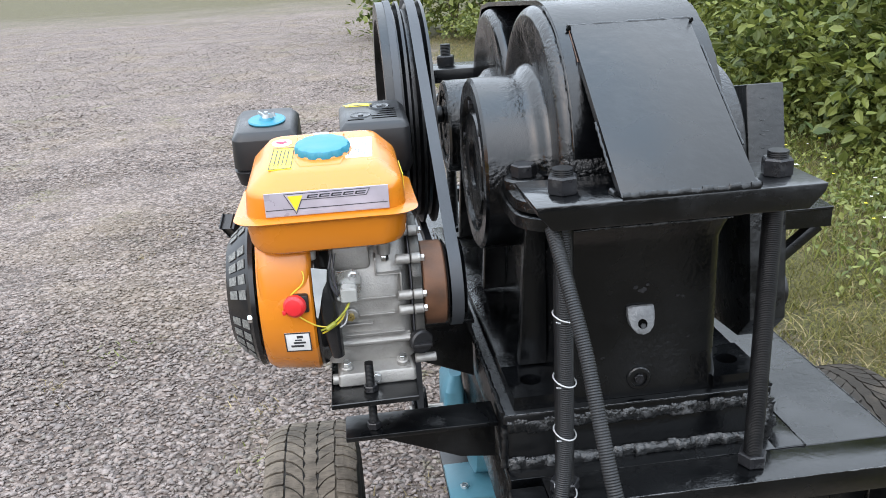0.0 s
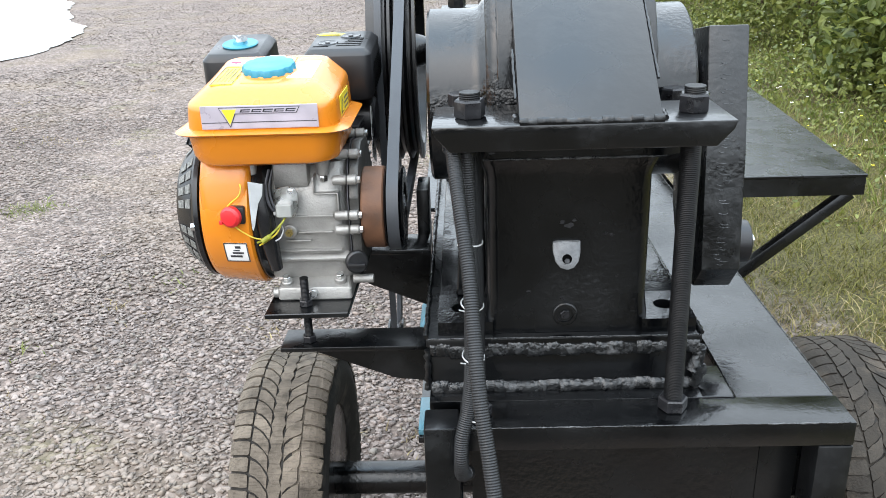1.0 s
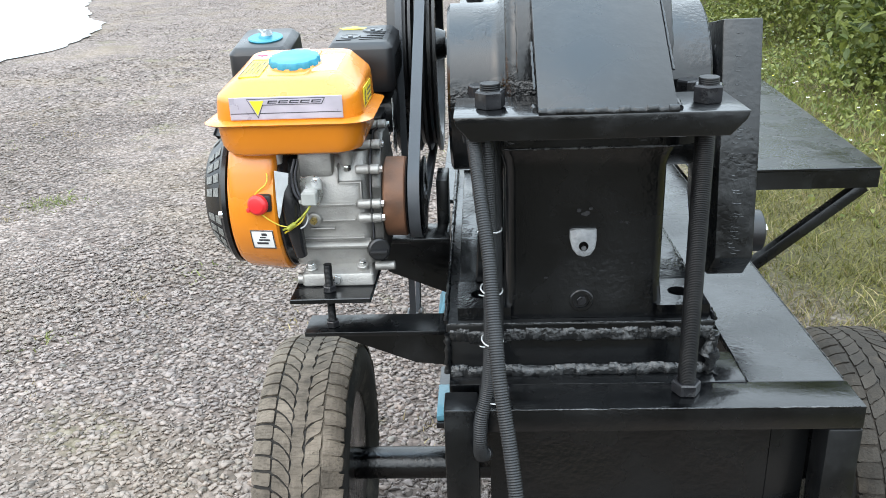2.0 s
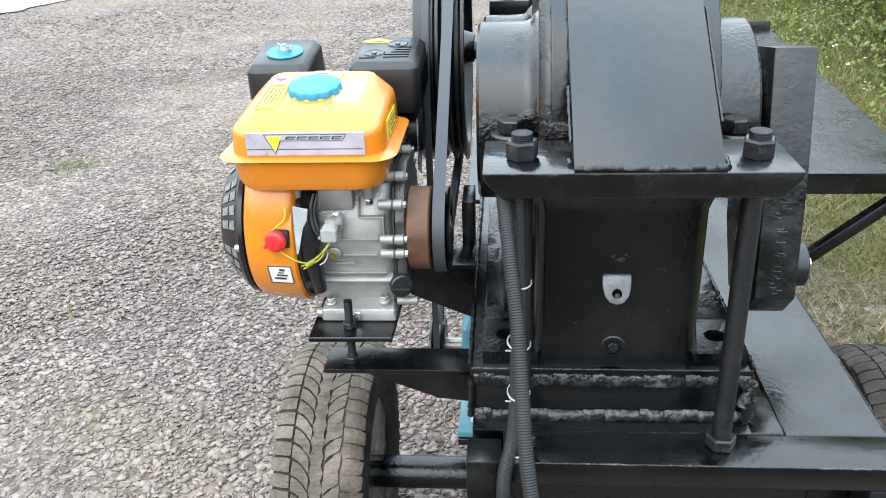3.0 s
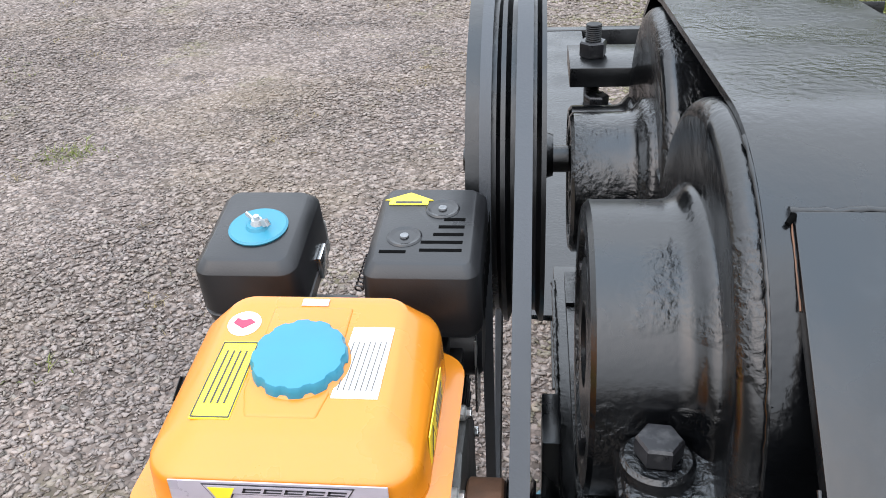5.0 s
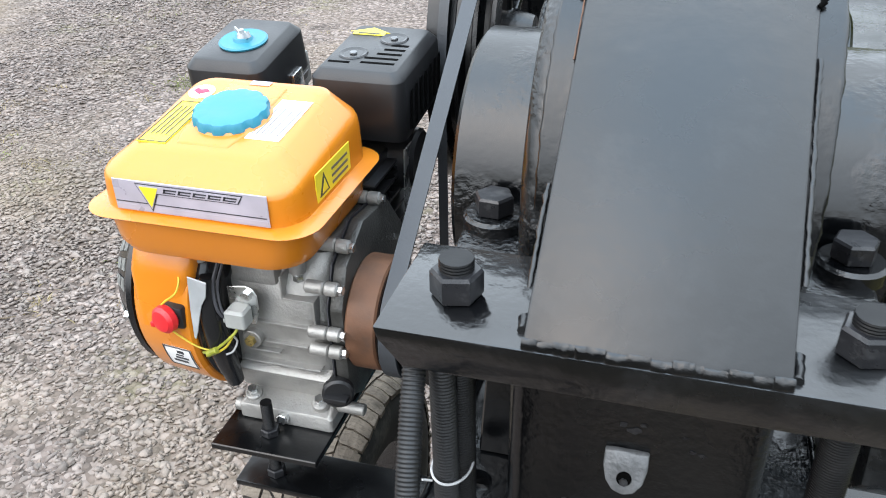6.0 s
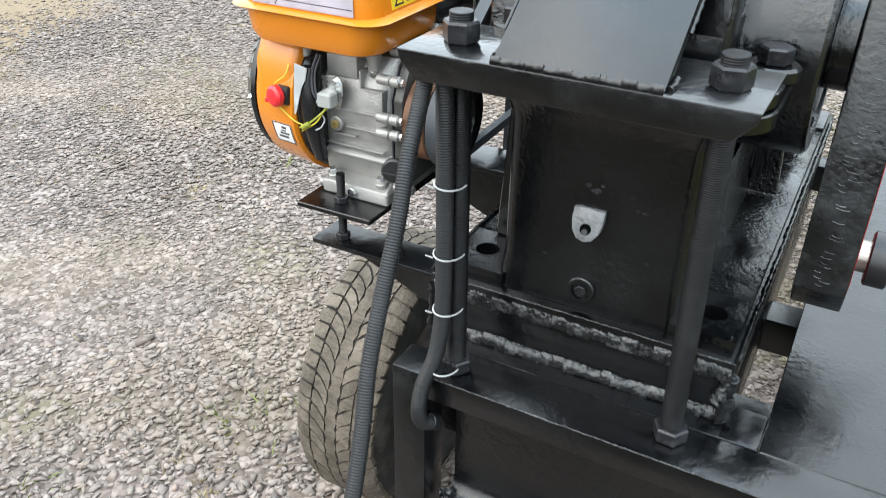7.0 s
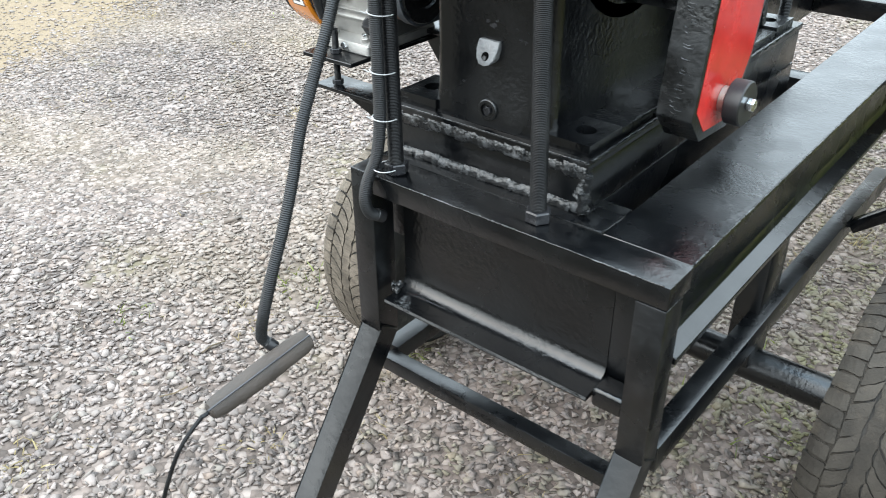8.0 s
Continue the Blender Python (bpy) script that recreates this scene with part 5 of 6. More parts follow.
    for x, y0, y1 in ((0.0925, -0.06, 0.07), (-0.0735, -0.08, -0.02)):
        z0, z1 = 1.1725 + (y0 + 0.113) * 0.782 - 0.004, 1.1725 + (y1 + 0.113) * 0.782 - 0.004
        part("weld_seam", bead(B(), (x, y0, z0), (x, y1, z1), 0.0018, 35), BLACK, c, "", 60)
    part("rear_plate", box(B(), -0.178, 0.178, 0.775, 0.885, 1.186, 1.214, 0.002), BLACK, c)
    for x in (-0.144, 0.15):
        pts = [(x, 0.830, 0.762 + 0.0015 * i) for i in range(int(0.499 / 0.0015) + 1)]
        rod = part("threaded_rod", tube(B(), pts, lambda i: 0.0115 if i % 2 else 0.0104, 16, (0, 1, 0)), THREAD, c)
        part("nut", nut(B(), (x, 0.830, 1.2145), 0.034, 0.022, turn=0.5), BOLT, rod)
    for i, (p, q) in enumerate((((-0.074, -0.1, 1.174), (-0.074, -0.085, 1.174)), ((0.093, -0.108, 1.174), (0.093, -0.085, 1.176)))):
        part("weld_seam", bead(B(), p, q, 0.004, 20 + i), BLACK, c, "", 60)


build_clamp()


# ---- crank arm ----
def build_crank():
    m = pose(0, 0.262, 1.138, -10)
    c = thing("crank_arm", (0.25, 0.245, 0.83), "thick torch-cut black steel crank arm hanging down, red outer face", "crank")
    out_line = [(-0.090, 0.085), (0.090, 0.085), (0.095, -0.19), (0.055, -0.295), (-0.045, -0.305), (-0.090, -0.270), (-0.095, -0.10)]
    bm = prism(B(), out_line, "x", 0.216, 0.273, 0.0025, 2)
    bm.transform(m)
    arm = part("arm", bm, TORCH, c)
    # short torch drag marks down the middle of the front edge
    bm = B()
    rng = random.Random(3)
    z = 0.065
    while z > -0.262:
        y = -0.090 - 0.005 * min(1, (0.085 - z) / 0.185) if z > -0.10 else -0.095 + 0.005 * min(1, (-0.10 - z) / 0.17)
        a = rng.uniform(0.232, 0.242)
        b = a + rng.uniform(0.006, 0.016)
        pts = [(a + (b - a) * i / 5, y, z - 0.0016 * math.sin(i / 5 * 2.6)) for i in range(6)]
        tube(bm, pts, rng.uniform(0.0003, 0.0007), 5, (0, 0, 1))
        z -= rng.choice((0.004, 0.005, 0.007, 0.016))
    bm.transform(m)
    tagged(part("drag_relief", bm, WELD, arm), kind="stuff")
    bm = prism(B(), [(y * 0.90, z * 0.95) for y, z in out_line], "x", 0.2733, 0.2740, 0.0002, 1)
    bm.transform(m)
    part("outer_face", bm, RED_PAINT, c, "red painted outer plate")
    bm = cyl(B(), (0.186, 0, 0), (0.2155, 0, 0), 0.055, 40, 0.003)
    bm.transform(m)
    part("shaft_hub", bm, BLACK, c)
    bm = cyl(B(), (0.2745, 0.005, -0.245), (0.305, 0.005, -0.245), 0.02, 28)
    bm.transform(m)
    pin = part("crank_pin", bm, SHAFT, c)
    bm = lathe(B(), (0.287, 0.005, -0.245), (1, 0, 0), [(0, 0.022), (0, 0.031), (0.002, 0.034), (0.024, 0.034), (0.026, 0.032), (0.026, 0.012)], 40)
    bm.transform(m)
    part("roller", bm, PLASTIC, pin)
    bm = nut(B(), (0.3135, 0.005, -0.245), 0.018, 0.01, (1, 0, 0))
    bm.transform(m)
    part("roller_bolt", bm, ZINC, pin)


build_crank()


# ---- feed table ----
def build_table():
    t = thing("feed_table", (0.6, 1.7, 0.764), "black painted sheet steel feed table bolted beside the frame", "table")
    top = [(0.372, 0.885), (0.815, 0.885), (0.925, 2.56), (0.372, 2.56)]
    part("table_top", prism(B(), top, "z", 0.792, 0.800, 0.0015, 1), BLACK, t)
    skirt = [(0.372, 0.888), (0.813, 0.888), (0.813, 0.894), (0.372, 0.894)]
    part("front_skirt", prism(B(), skirt, "z", 0.748, 0.7915), BLACK_FLAT, t)
    part("side_skirt", prism(B(), [(0.806, 0.896), (0.812, 0.896), (0.920, 2.55), (0.914, 2.55)], "z", 0.748, 0.7915), BLACK_FLAT, t)
    part("back_stop", box(B(), 0.375, 0.925, 2.562, 2.574, 0.76, 0.835, 0.002), BLACK, t)
    part("brace", beam(B(), (0.372, 0.905, 0.405), (0.785, 0.905, 0.75), 0.028, 0.028, 0.002), BLACK_FLAT, t)
    part("brace", beam(B(), (0.372, 2.2, 0.405), (0.87, 2.2, 0.75), 0.028, 0.028, 0.002), BLACK_FLAT, t)
    part("mount_bar", box(B(), 0.3685, 0.39, 0.90, 2.5, 0.70, 0.7475, 0.002), BLACK_FLAT, t)


build_table()


# ---- blue pump below ----
def build_pump():
    p = thing("pump", (-0.1, 0.45, 0.43), "pale blue cast pump with a belt wheel, bolted under the frame", "pump")
    body = part("body", lathe(B(), (-0.19, 0.45, 0.56), (1, 0, 0), [(0, 0.03), (0.002, 0.07), (0.01, 0.088), (0.05, 0.09), (0.055, 0.082), (0.10, 0.082), (0.105, 0.09), (0.14, 0.088), (0.15, 0.07)], 40), BLUE_PAINT, p)
    part("cover", loft(B(), [(0.57, -0.232, -0.192, 0.40, 0.52, 0.012), (0.66, -0.228, -0.192, 0.41, 0.52, 0.012), (0.685, -0.215, -0.193, 0.43, 0.51, 0.01)]), BLUE_PAINT, body)
    part("foot", box(B(), -0.236, -0.10, 0.34, 0.46, 0.4615, 0.475, 0.003), BLUE_PAINT, p)
    part("foot_screw", nut(B(), (-0.205, 0.375, 0.4755), 0.014, 0.006), ZINC, p)
    part("support", box(B(), -0.236, 0.0, 0.335, 0.56, 0.447, 0.461, 0.002), BLACK_FLAT, p)
    part("support_arm", box(B(), -0.15, -0.11, 0.46, 0.56, 0.4615, 0.5945, 0.002), BLACK_FLAT, p)
    part("shaft", cyl(B(), (-0.19, 0.45, 0.605), (-0.295, 0.45, 0.605), 0.014, 24), SHAFT, p)
    part("belt_wheel", lathe(B(), (-0.292, 0.45, 0.605), (1, 0, 0), [(0, 0.016), (0, 0.05), (0.004, 0.051), (0.010, 0.041), (0.020, 0.041), (0.026, 0.051), (0.030, 0.05), (0.030, 0.016)], 40), BLACK, p)


build_pump()


# ---- motor ----
def build_motor():
    e = thing("petrol_motor", (-0.36, 0.16, 0.8795), "small petrol motor with orange-yellow tank and grey crankcase", "motor")

    # crankcase
    case = part("crankcase", loft(B(), [(0.906, -0.420, -0.300, 0.092, 0.262, 0.012), (0.925, -0.424, -0.298, 0.088, 0.265, 0.02), (1.00, -0.424, -0.298, 0.080, 0.270, 0.03), (1.045, -0.424, -0.298, 0.086, 0.268, 0.03), (1.075, -0.420, -0.300, 0.110, 0.262, 0.02)]), ALU, e)
    part("base_foot", loft(B(), [(0.8795, -0.407, -0.303, 0.0690, 0.25, 0.004), (0.8815, -0.409, -0.301, 0.0675, 0.25, 0.004), (0.8965, -0.409, -0.301, 0.0675, 0.25, 0.004), (0.8990, -0.407, -0.303, 0.0690, 0.25, 0.004), (0.9065, -0.402, -0.306, 0.0930, 0.25, 0.004)]), ALU, case)
    part("base_lug", cyl(B(), (-0.417, 0.078, 0.8885), (-0.405, 0.078, 0.8885), 0.0075, 16, 0.001), ALU, case)
    for x0, x1, z, w in ((-0.378, -0.321, 1.003, 0.0034), (-0.372, -0.323, 0.9795, 0.0026), (-0.391, -0.355, 0.967, 0.0026), (-0.402, -0.312, 0.9520, 0.0020), (-0.345, -0.312, 1.0365, 0.0022)):
        part("case_rib", box(B(), x0, x1, 0.0765, 0.10, z, z + w, 0.0009), ALU, case)
    part("case_rib", box(B(), -0.3135, -0.3110, 0.0762, 0.10, 1.006, 1.0385, 0.0009), ALU, case)
    part("case_rib", box(B(), -0.3465, -0.3440, 0.0775, 0.10, 1.036, 1.062, 0.0009), ALU, case)
    part("post_block", loft(B(), [(1.066, -0.458, -0.426, 0.074, 0.105, 0.005), (1.070, -0.462, -0.422, 0.070, 0.108, 0.006), (1.092, -0.462, -0.422, 0.070, 0.108, 0.006)]), ALU, case)
    for x, z in ((-0.396, 0.913), (-0.318, 0.916)):
        part("bolt_boss", cyl(B(), (x, 0.0830, z - 0.018), (x, 0.0795, z - 0.0055), 0.0090, 20, 0.0015), ALU, case)
        part("bolt_head", nut(B(), (x, 0.0795, z - 0.0055), 0.0100, 0.0065, (0, -0.27, 1)), ZINC, case)
    part("case_ridge", prism(B(), [(0.0915, 0.9290), (0.0775, 0.9370), (0.0765, 0.9395), (0.0775, 0.9415), (0.0900, 0.9480)], "x", -0.407, -0.303, 0.0012, 1), ALU, case)
    # gasketed side cover with its ring of bolts
    ring = [(0.082, 0.925), (0.080, 1.03), (0.10, 1.07), (0.15, 1.095), (0.22, 1.085), (0.265, 1.03), (0.268, 0.95), (0.235, 0.908), (0.11, 0.905)]
    cover = part("side_cover", prism(B(), ring, "x", -0.2975, -0.283, 0.003, 2), SHADED_ALU, e)
    part("gasket", prism(B(), [(0.175 + (y - 0.175) * 1.012, 0.995 + (z - 0.995) * 1.012) for y, z in ring], "x", -0.2995, -0.298), INK, cover)
    for y, z in ((0.074, 0.985), (0.074, 1.0065), (0.078, 1.057), (0.112, 1.085), (0.20, 1.094), (0.268, 1.01), (0.25, 0.915)):
        part("cover_boss", cyl(B(), (-0.318, y, z), (-0.298, y, z), 0.0068, 16, 0.0015), ALU, case)
        part("cover_boss", cyl(B(), (-0.2972, y, z), (-0.284, y, z), 0.0072, 16, 0.0012), ALU, cover)
        part("cover_bolt", nut(B(), (-0.284, y, z), 0.0088, 0.005, (1, 0, 0)), ZINC, cover)
    part("oil_cap", lathe(B(), (-0.296, 0.084, 0.936), (0.35, -1, 0.1), [(0, 0.012), (0.012, 0.012), (0.012, 0.0165), (0.019, 0.0165), (0.021, 0.014)], 28), PLASTIC, e)
    part("oil_cap_grip", box(B(), -0.302, -0.277, 0.055, 0.066, 0.934, 0.939, 0.001), PLASTIC, e)
    part("drain_bolt", nut(B(), (-0.356, 0.0672, 0.892), 0.0115, 0.007, (0, -1, 0)), ZINC, e)
    part("drain_fitting", cyl(B(), (-0.300, 0.085, 0.905), (-0.270, 0.085, 0.905), 0.0065, 16, 0.001), ALU, e)
    # cylinder block behind, with fins
    block = part("cylinder", box(B(), -0.415, -0.305, 0.215, 0.345, 0.97, 1.115, 0.006), PLASTIC, e)
    for i in range(7):
        part("cooling_fin", box(B(), -0.425, -0.293, 0.21, 0.355, 0.985 + 0.019 * i, 0.989 + 0.019 * i, 0.001), PLASTIC, block)
    part("intake", box(B(), -0.43, -0.39, 0.20, 0.265, 1.085, 1.128, 0.006), PLASTIC, e)
    part("tank_post", lathe(B(), (-0.425, 0.10, 1.060), (0, 0, 1), [(0, 0.009), (0.025, 0.011), (0.045, 0.013)], 16), ALU, e)
    part("tank_post", lathe(B(), (-0.332, 0.092, 1.062), (0, 0, 1), [(0, 0.008), (0.02, 0.0105), (0.042, 0.0125)], 16), ALU, e)
    part("tank_bolt", nut(B(), (-0.425, 0.10, 1.053), 0.010, 0.007), ZINC, e)
    part("tank_bolt", nut(B(), (-0.332, 0.092, 1.052), 0.010, 0.008), ZINC, e)
    part("tank_bracket", box(B(), -0.435, -0.31, 0.085, 0.22, 1.088, 1.102, 0.004), PLASTIC, e)
    part("breather_cap", box(B(), -0.402, -0.352, 0.082, 0.12, 1.045, 1.082, 0.006), ALU, case)

    FAN_Y = 0.163
    # fan housing, turned round the crankshaft and carried up to the tank
    fan = part("fan_housing", lathe(B(), (-0.505, FAN_Y, 1.000), (1, 0, 0), [(0.002, 0.085), (0.003, 0.108), (0.012, 0.114), (0.072, 0.120), (0.075, 0.116), (0.075, 0.08)], 56), YELLOW, e)
    up = [(z, x0, x1, y0, y1, 0.014) for z, x0, x1, y0, y1 in ((1.00, -0.500, -0.431, 0.048, 0.253), (1.06, -0.500, -0.429, 0.052, 0.253), (1.09, -0.497, -0.427, 0.064, 0.253), (1.102, -0.49, -0.43, 0.075, 0.24))]
    part("duct", loft(B(), up), YELLOW, fan)
    part("back_shroud", lathe(B(), (-0.4295, FAN_Y, 1.000), (1, 0, 0), [(0, 0.09), (0, 0.114), (0.004, 0.115), (0.014, 0.108), (0.022, 0.094), (0.025, 0.08), (0.025, 0.05)], 56), PLASTIC_GLOSS, e, "glossy black shroud")
    # recoil starter: rings and ribs round a dark bowl
    rec = part("recoil_starter", lathe(B(), (-0.506, FAN_Y, 1.000), (-1, 0, 0), [(0.0, 0.107), (0.006, 0.108), (0.010, 0.104), (0.010, 0.09)], 48), PLASTIC_GLOSS, e)
    part("recoil_disc", lathe(B(), (-0.545, FAN_Y, 1.000), (-1, 0, 0), [(-0.006, 0.03), (-0.004, 0.074), (0.0, 0.072), (0.004, 0.05), (0.005, 0.02)], 40), PLASTIC_GLOSS, rec)
    part("shell", lathe(B(), (-0.508, FAN_Y, 1.000), (-1, 0, 0), [(0, 0.106), (0.006, 0.104), (0.034, 0.079), (0.038, 0.074), (0.040, 0.04)], 56), PLASTIC_GLOSS, rec)
    # slots aren't cut: grey panels paint the brightness seen through them
    for ring_a, ring_b in ((0.10, 0.44), (0.54, 0.90)):
        for i in range(30):
            if i % 10 in (4, 9):
                continue
            a = 2 * math.pi * (i + 0.5) / 30
            quad = []
            for k, d in ((ring_a, -0.065), (ring_a, 0.065), (ring_b, 0.065), (ring_b, -0.065)):
                r = 0.1045 - 0.026 * k + 0.0004
                quad.append((-0.5145 - 0.0285 * k, FAN_Y + r * math.cos(a + d), 1.0 + r * math.sin(a + d)))
            bm = B()
            bm.faces.new([bm.verts.new(q) for q in quad])
            ext = bmesh.ops.extrude_face_region(bm, geom=bm.faces[:])
            bmesh.ops.translate(bm, vec=Vector((-0.0005, 0.0006 * math.cos(a), 0.0006 * math.sin(a))), verts=[v for v in ext["geom"] if isinstance(v, bmesh.types.BMVert)])
            part("vent_slot", bm, VENT, rec, "", 0)
    part("screw", nut(B(), (-0.512, 0.059, 1.0), 0.010, 0.006, (-1, 0, 0)), ZINC, rec)
    part("pull_grip", beam(B(), (-0.545, 0.248, 1.066), (-0.552, 0.228, 1.086), 0.016, 0.016, 0.004), PLASTIC, rec)

    # stop switch, sticker and wires
    sw = part("stop_switch", box(B(), -0.459, -0.436, 0.040, 0.060, 1.008, 1.033, 0.003), PLASTIC, e)
    part("red_button", lathe(B(), (-0.452, 0.046, 1.020), (-0.25, -1, 0.05), [(0, 0.0105), (0.003, 0.0125), (0.006, 0.0150), (0.012, 0.0145), (0.0155, 0.011), (0.0165, 0.006)], 24), RED, sw, "red plastic stop button")
    part("button_tab", box(B(), -0.4705, -0.4655, 0.034, 0.039, 1.010, 1.016, 0.001), RED, sw)

    def wrap(x0, x1, z0, z1, lift, thick=0.0004):
        """A thin patch laid on the turned housing's front."""
        k = 8
        zs = [z0 + (z1 - z0) * i / k for i in range(k + 1)]
        bm = prism(B(), [(0.0, z) for z in zs] + [(thick, z) for z in reversed(zs)], "x", x0, x1)
        for v in bm.verts:
            r = 0.114 + 0.1 * (v.co.x + 0.493) + lift - v.co.y
            v.co.y = FAN_Y - math.sqrt(r * r - (v.co.z - 1.0) ** 2)
        return bm

    st = part("warning_sticker", wrap(-0.473, -0.439, 0.947, 0.979, 0.0008), WHITE_LABEL, e, "white sticker with a black border", 0)
    for x0, x1, z0, z1 in ((-0.473, -0.439, 0.947, 0.9487), (-0.473, -0.439, 0.9773, 0.979), (-0.473, -0.4715, 0.9489, 0.9771), (-0.4405, -0.439, 0.9489, 0.9771), (-0.466, -0.449, 0.955, 0.9585), (-0.462, -0.446, 0.961, 0.964), (-0.460, -0.451, 0.966, 0.968), (-0.457, -0.449, 0.970, 0.974)):
        part("print_bar", wrap(x0, x1, z0, z1, 0.0013), INK, st, "", 0)
    # zinc guard strip along the housing's edge, cable bracket with its clip, and loose wires
    strip = prism(B(), [(-0.4290, 1.066), (-0.4085, 1.062), (-0.4105, 1.046), (-0.4170, 1.036), (-0.4205, 1.020), (-0.4235, 1.006), (-0.4260, 0.998), (-0.4280, 1.000), (-0.4288, 1.03)], "y", 0.0500, 0.0516, 0.0005, 1)
    for v in strip.verts:
        v.co.y -= max(0.0, 1.066 - v.co.z) * 0.13
    part("guard_strip", strip, DULL_ZINC, e, "bright zinc strip")
    bracket = part("cable_bracket", prism(B(), [(-0.398, 1.010), (-0.372, 1.008), (-0.3665, 1.026), (-0.3665, 1.043), (-0.3705, 1.0505), (-0.3775, 1.053), (-0.398, 1.050)], "y", 0.0665, 0.0685, 0.0006, 1), ZINC, e)
    part("bracket_bolt", nut(B(), (-0.3765, 0.0665, 1.0425), 0.0105, 0.005, (0, -1, 0.1)), ZINC, bracket)
    part("cable_clip", loft(B(), [(1.014, -0.3935, -0.3735, 0.048, 0.066, 0.003), (1.0155, -0.3945, -0.3725, 0.047, 0.066, 0.003), (1.031, -0.3945, -0.3725, 0.047, 0.066, 0.003), (1.0335, -0.392, -0.375, 0.050, 0.066, 0.003)]), CLIP, bracket, "pale grey moulded cable clip")
    part("clip_ear", box(B(), -0.399, -0.3948, 0.052, 0.056, 1.016, 1.021, 0.001), CLIP, bracket)
    part("sheath", tube(B(), glide([(-0.414, 0.064, 1.060), (-0.416, 0.060, 1.035), (-0.413, 0.058, 1.000), (-0.409, 0.060, 0.965), (-0.405, 0.066, 0.930)], 0.005), lambda i: 0.0090 + 0.0042 * math.sin(0.125 * i), 14), PLASTIC_GLOSS, e, "glossy black rubber sheath")
    part("wire", tube(B(), glide([(-0.459, 0.042, 1.033), (-0.452, 0.040, 1.040), (-0.441, 0.044, 1.049), (-0.440, 0.052, 1.060), (-0.449, 0.062, 1.068)], 0.004), 0.0010, 6), WIRE_YELLOW, e)
    part("wire", tube(B(), glide([(-0.452, 0.040, 1.006), (-0.441, 0.042, 0.996), (-0.428, 0.044, 0.987), (-0.414, 0.046, 0.983), (-0.408, 0.050, 0.980)], 0.004), 0.0010, 6), WIRE_YELLOW, e)
    part("wire", tube(B(), glide([(-0.424, 0.046, 0.979), (-0.412, 0.042, 0.985), (-0.398, 0.044, 0.996), (-0.386, 0.050, 1.008), (-0.384, 0.056, 1.015)], 0.003), 0.0015, 6), WIRE_GREEN, e)
    part("wire", tube(B(), glide([(-0.422, 0.048, 0.974), (-0.410, 0.043, 0.982), (-0.396, 0.046, 0.992), (-0.388, 0.052, 1.006), (-0.381, 0.058, 1.014)], 0.003), 0.0013, 6), WIRE_YELLOW, e)
    part("wire", tube(B(), glide([(-0.399, 0.048, 0.980), (-0.392, 0.050, 0.984), (-0.388, 0.054, 0.994), (-0.390, 0.050, 1.004)], 0.003), 0.0011, 6), WHITE_NYLON, e)
    part("wire_joint", cyl(B(), (-0.416, 0.041, 0.982), (-0.404, 0.041, 0.990), 0.0036, 10, 0.001), WIRE_GREEN, e)
    for k, x in enumerate((-0.404, -0.399)):
        part("wire", tube(B(), glide([(x + 0.002, 0.066, 1.078), (x - 0.003, 0.058, 1.055), (x + 0.001, 0.052, 1.032), (x + 0.008, 0.053, 1.020)], 0.004), 0.0019 - 0.0005 * k, 6), INK, e)
    part("sensor_boss", lathe(B(), (-0.384, 0.082, 0.983), (0, -1, 0), [(0, 0.011), (0.008, 0.0105), (0.009, 0.009), (0.009, 0.0055)], 24), ALU, e)
    part("sensor_nut", nut(B(), (-0.384, 0.074, 0.983), 0.010, 0.006, (0, -1, 0)), BRASS, e)

    # fuel tank: lower bowl, seam flange, tall shoulder, sloped top
    def slope(bm, low=0.0):
        """Tilts what lies on the tank's top: it rises towards the back."""
        for v in bm.verts:
            k = 1.0 if not low else min(1.0, max(0.0, (v.co.z - low) / (1.186 - low)))
            v.co.z += (v.co.y - 0.05) * 0.15 * k
        return bm

    tank = part("fuel_tank", slope(loft(B(), [
        (1.087, -0.482, -0.320, 0.058, 0.212, 0.03), (1.0885, -0.490, -0.312, 0.050, 0.217, 0.034), (1.093, -0.497, -0.305, 0.042, 0.221, 0.036), (1.103, -0.5015, -0.3005, 0.0375, 0.224, 0.036), (1.132, -0.505, -0.298, 0.034, 0.226, 0.036),
        (1.134, -0.516, -0.287, 0.028, 0.230, 0.034), (1.1365, -0.519, -0.284, 0.025, 0.233, 0.035), (1.1385, -0.514, -0.289, 0.030, 0.228, 0.034),
        (1.1405, -0.503, -0.299, 0.036, 0.226, 0.034), (1.166, -0.500, -0.301, 0.036, 0.224, 0.031), (1.1705, -0.499, -0.302, 0.037, 0.2225, 0.030), (1.1735, -0.497, -0.304, 0.039, 0.2205, 0.029), (1.1765, -0.492, -0.309, 0.044, 0.216, 0.026),
        (1.1865, -0.475, -0.326, 0.061, 0.206, 0.020), (1.1885, -0.470, -0.331, 0.066, 0.201, 0.018), (1.1893, -0.463, -0.338, 0.073, 0.194, 0.014)], 7), 1.155), YELLOW, e, "glossy orange-yellow fuel tank", 25)
    part("filler_neck", slope(lathe(B(), (-0.401, 0.129, 1.180), (0, 0, 1), [(0, 0.049), (0.008, 0.045), (0.0105, 0.037), (0.0125, 0.035)], 36)), YELLOW, tank)
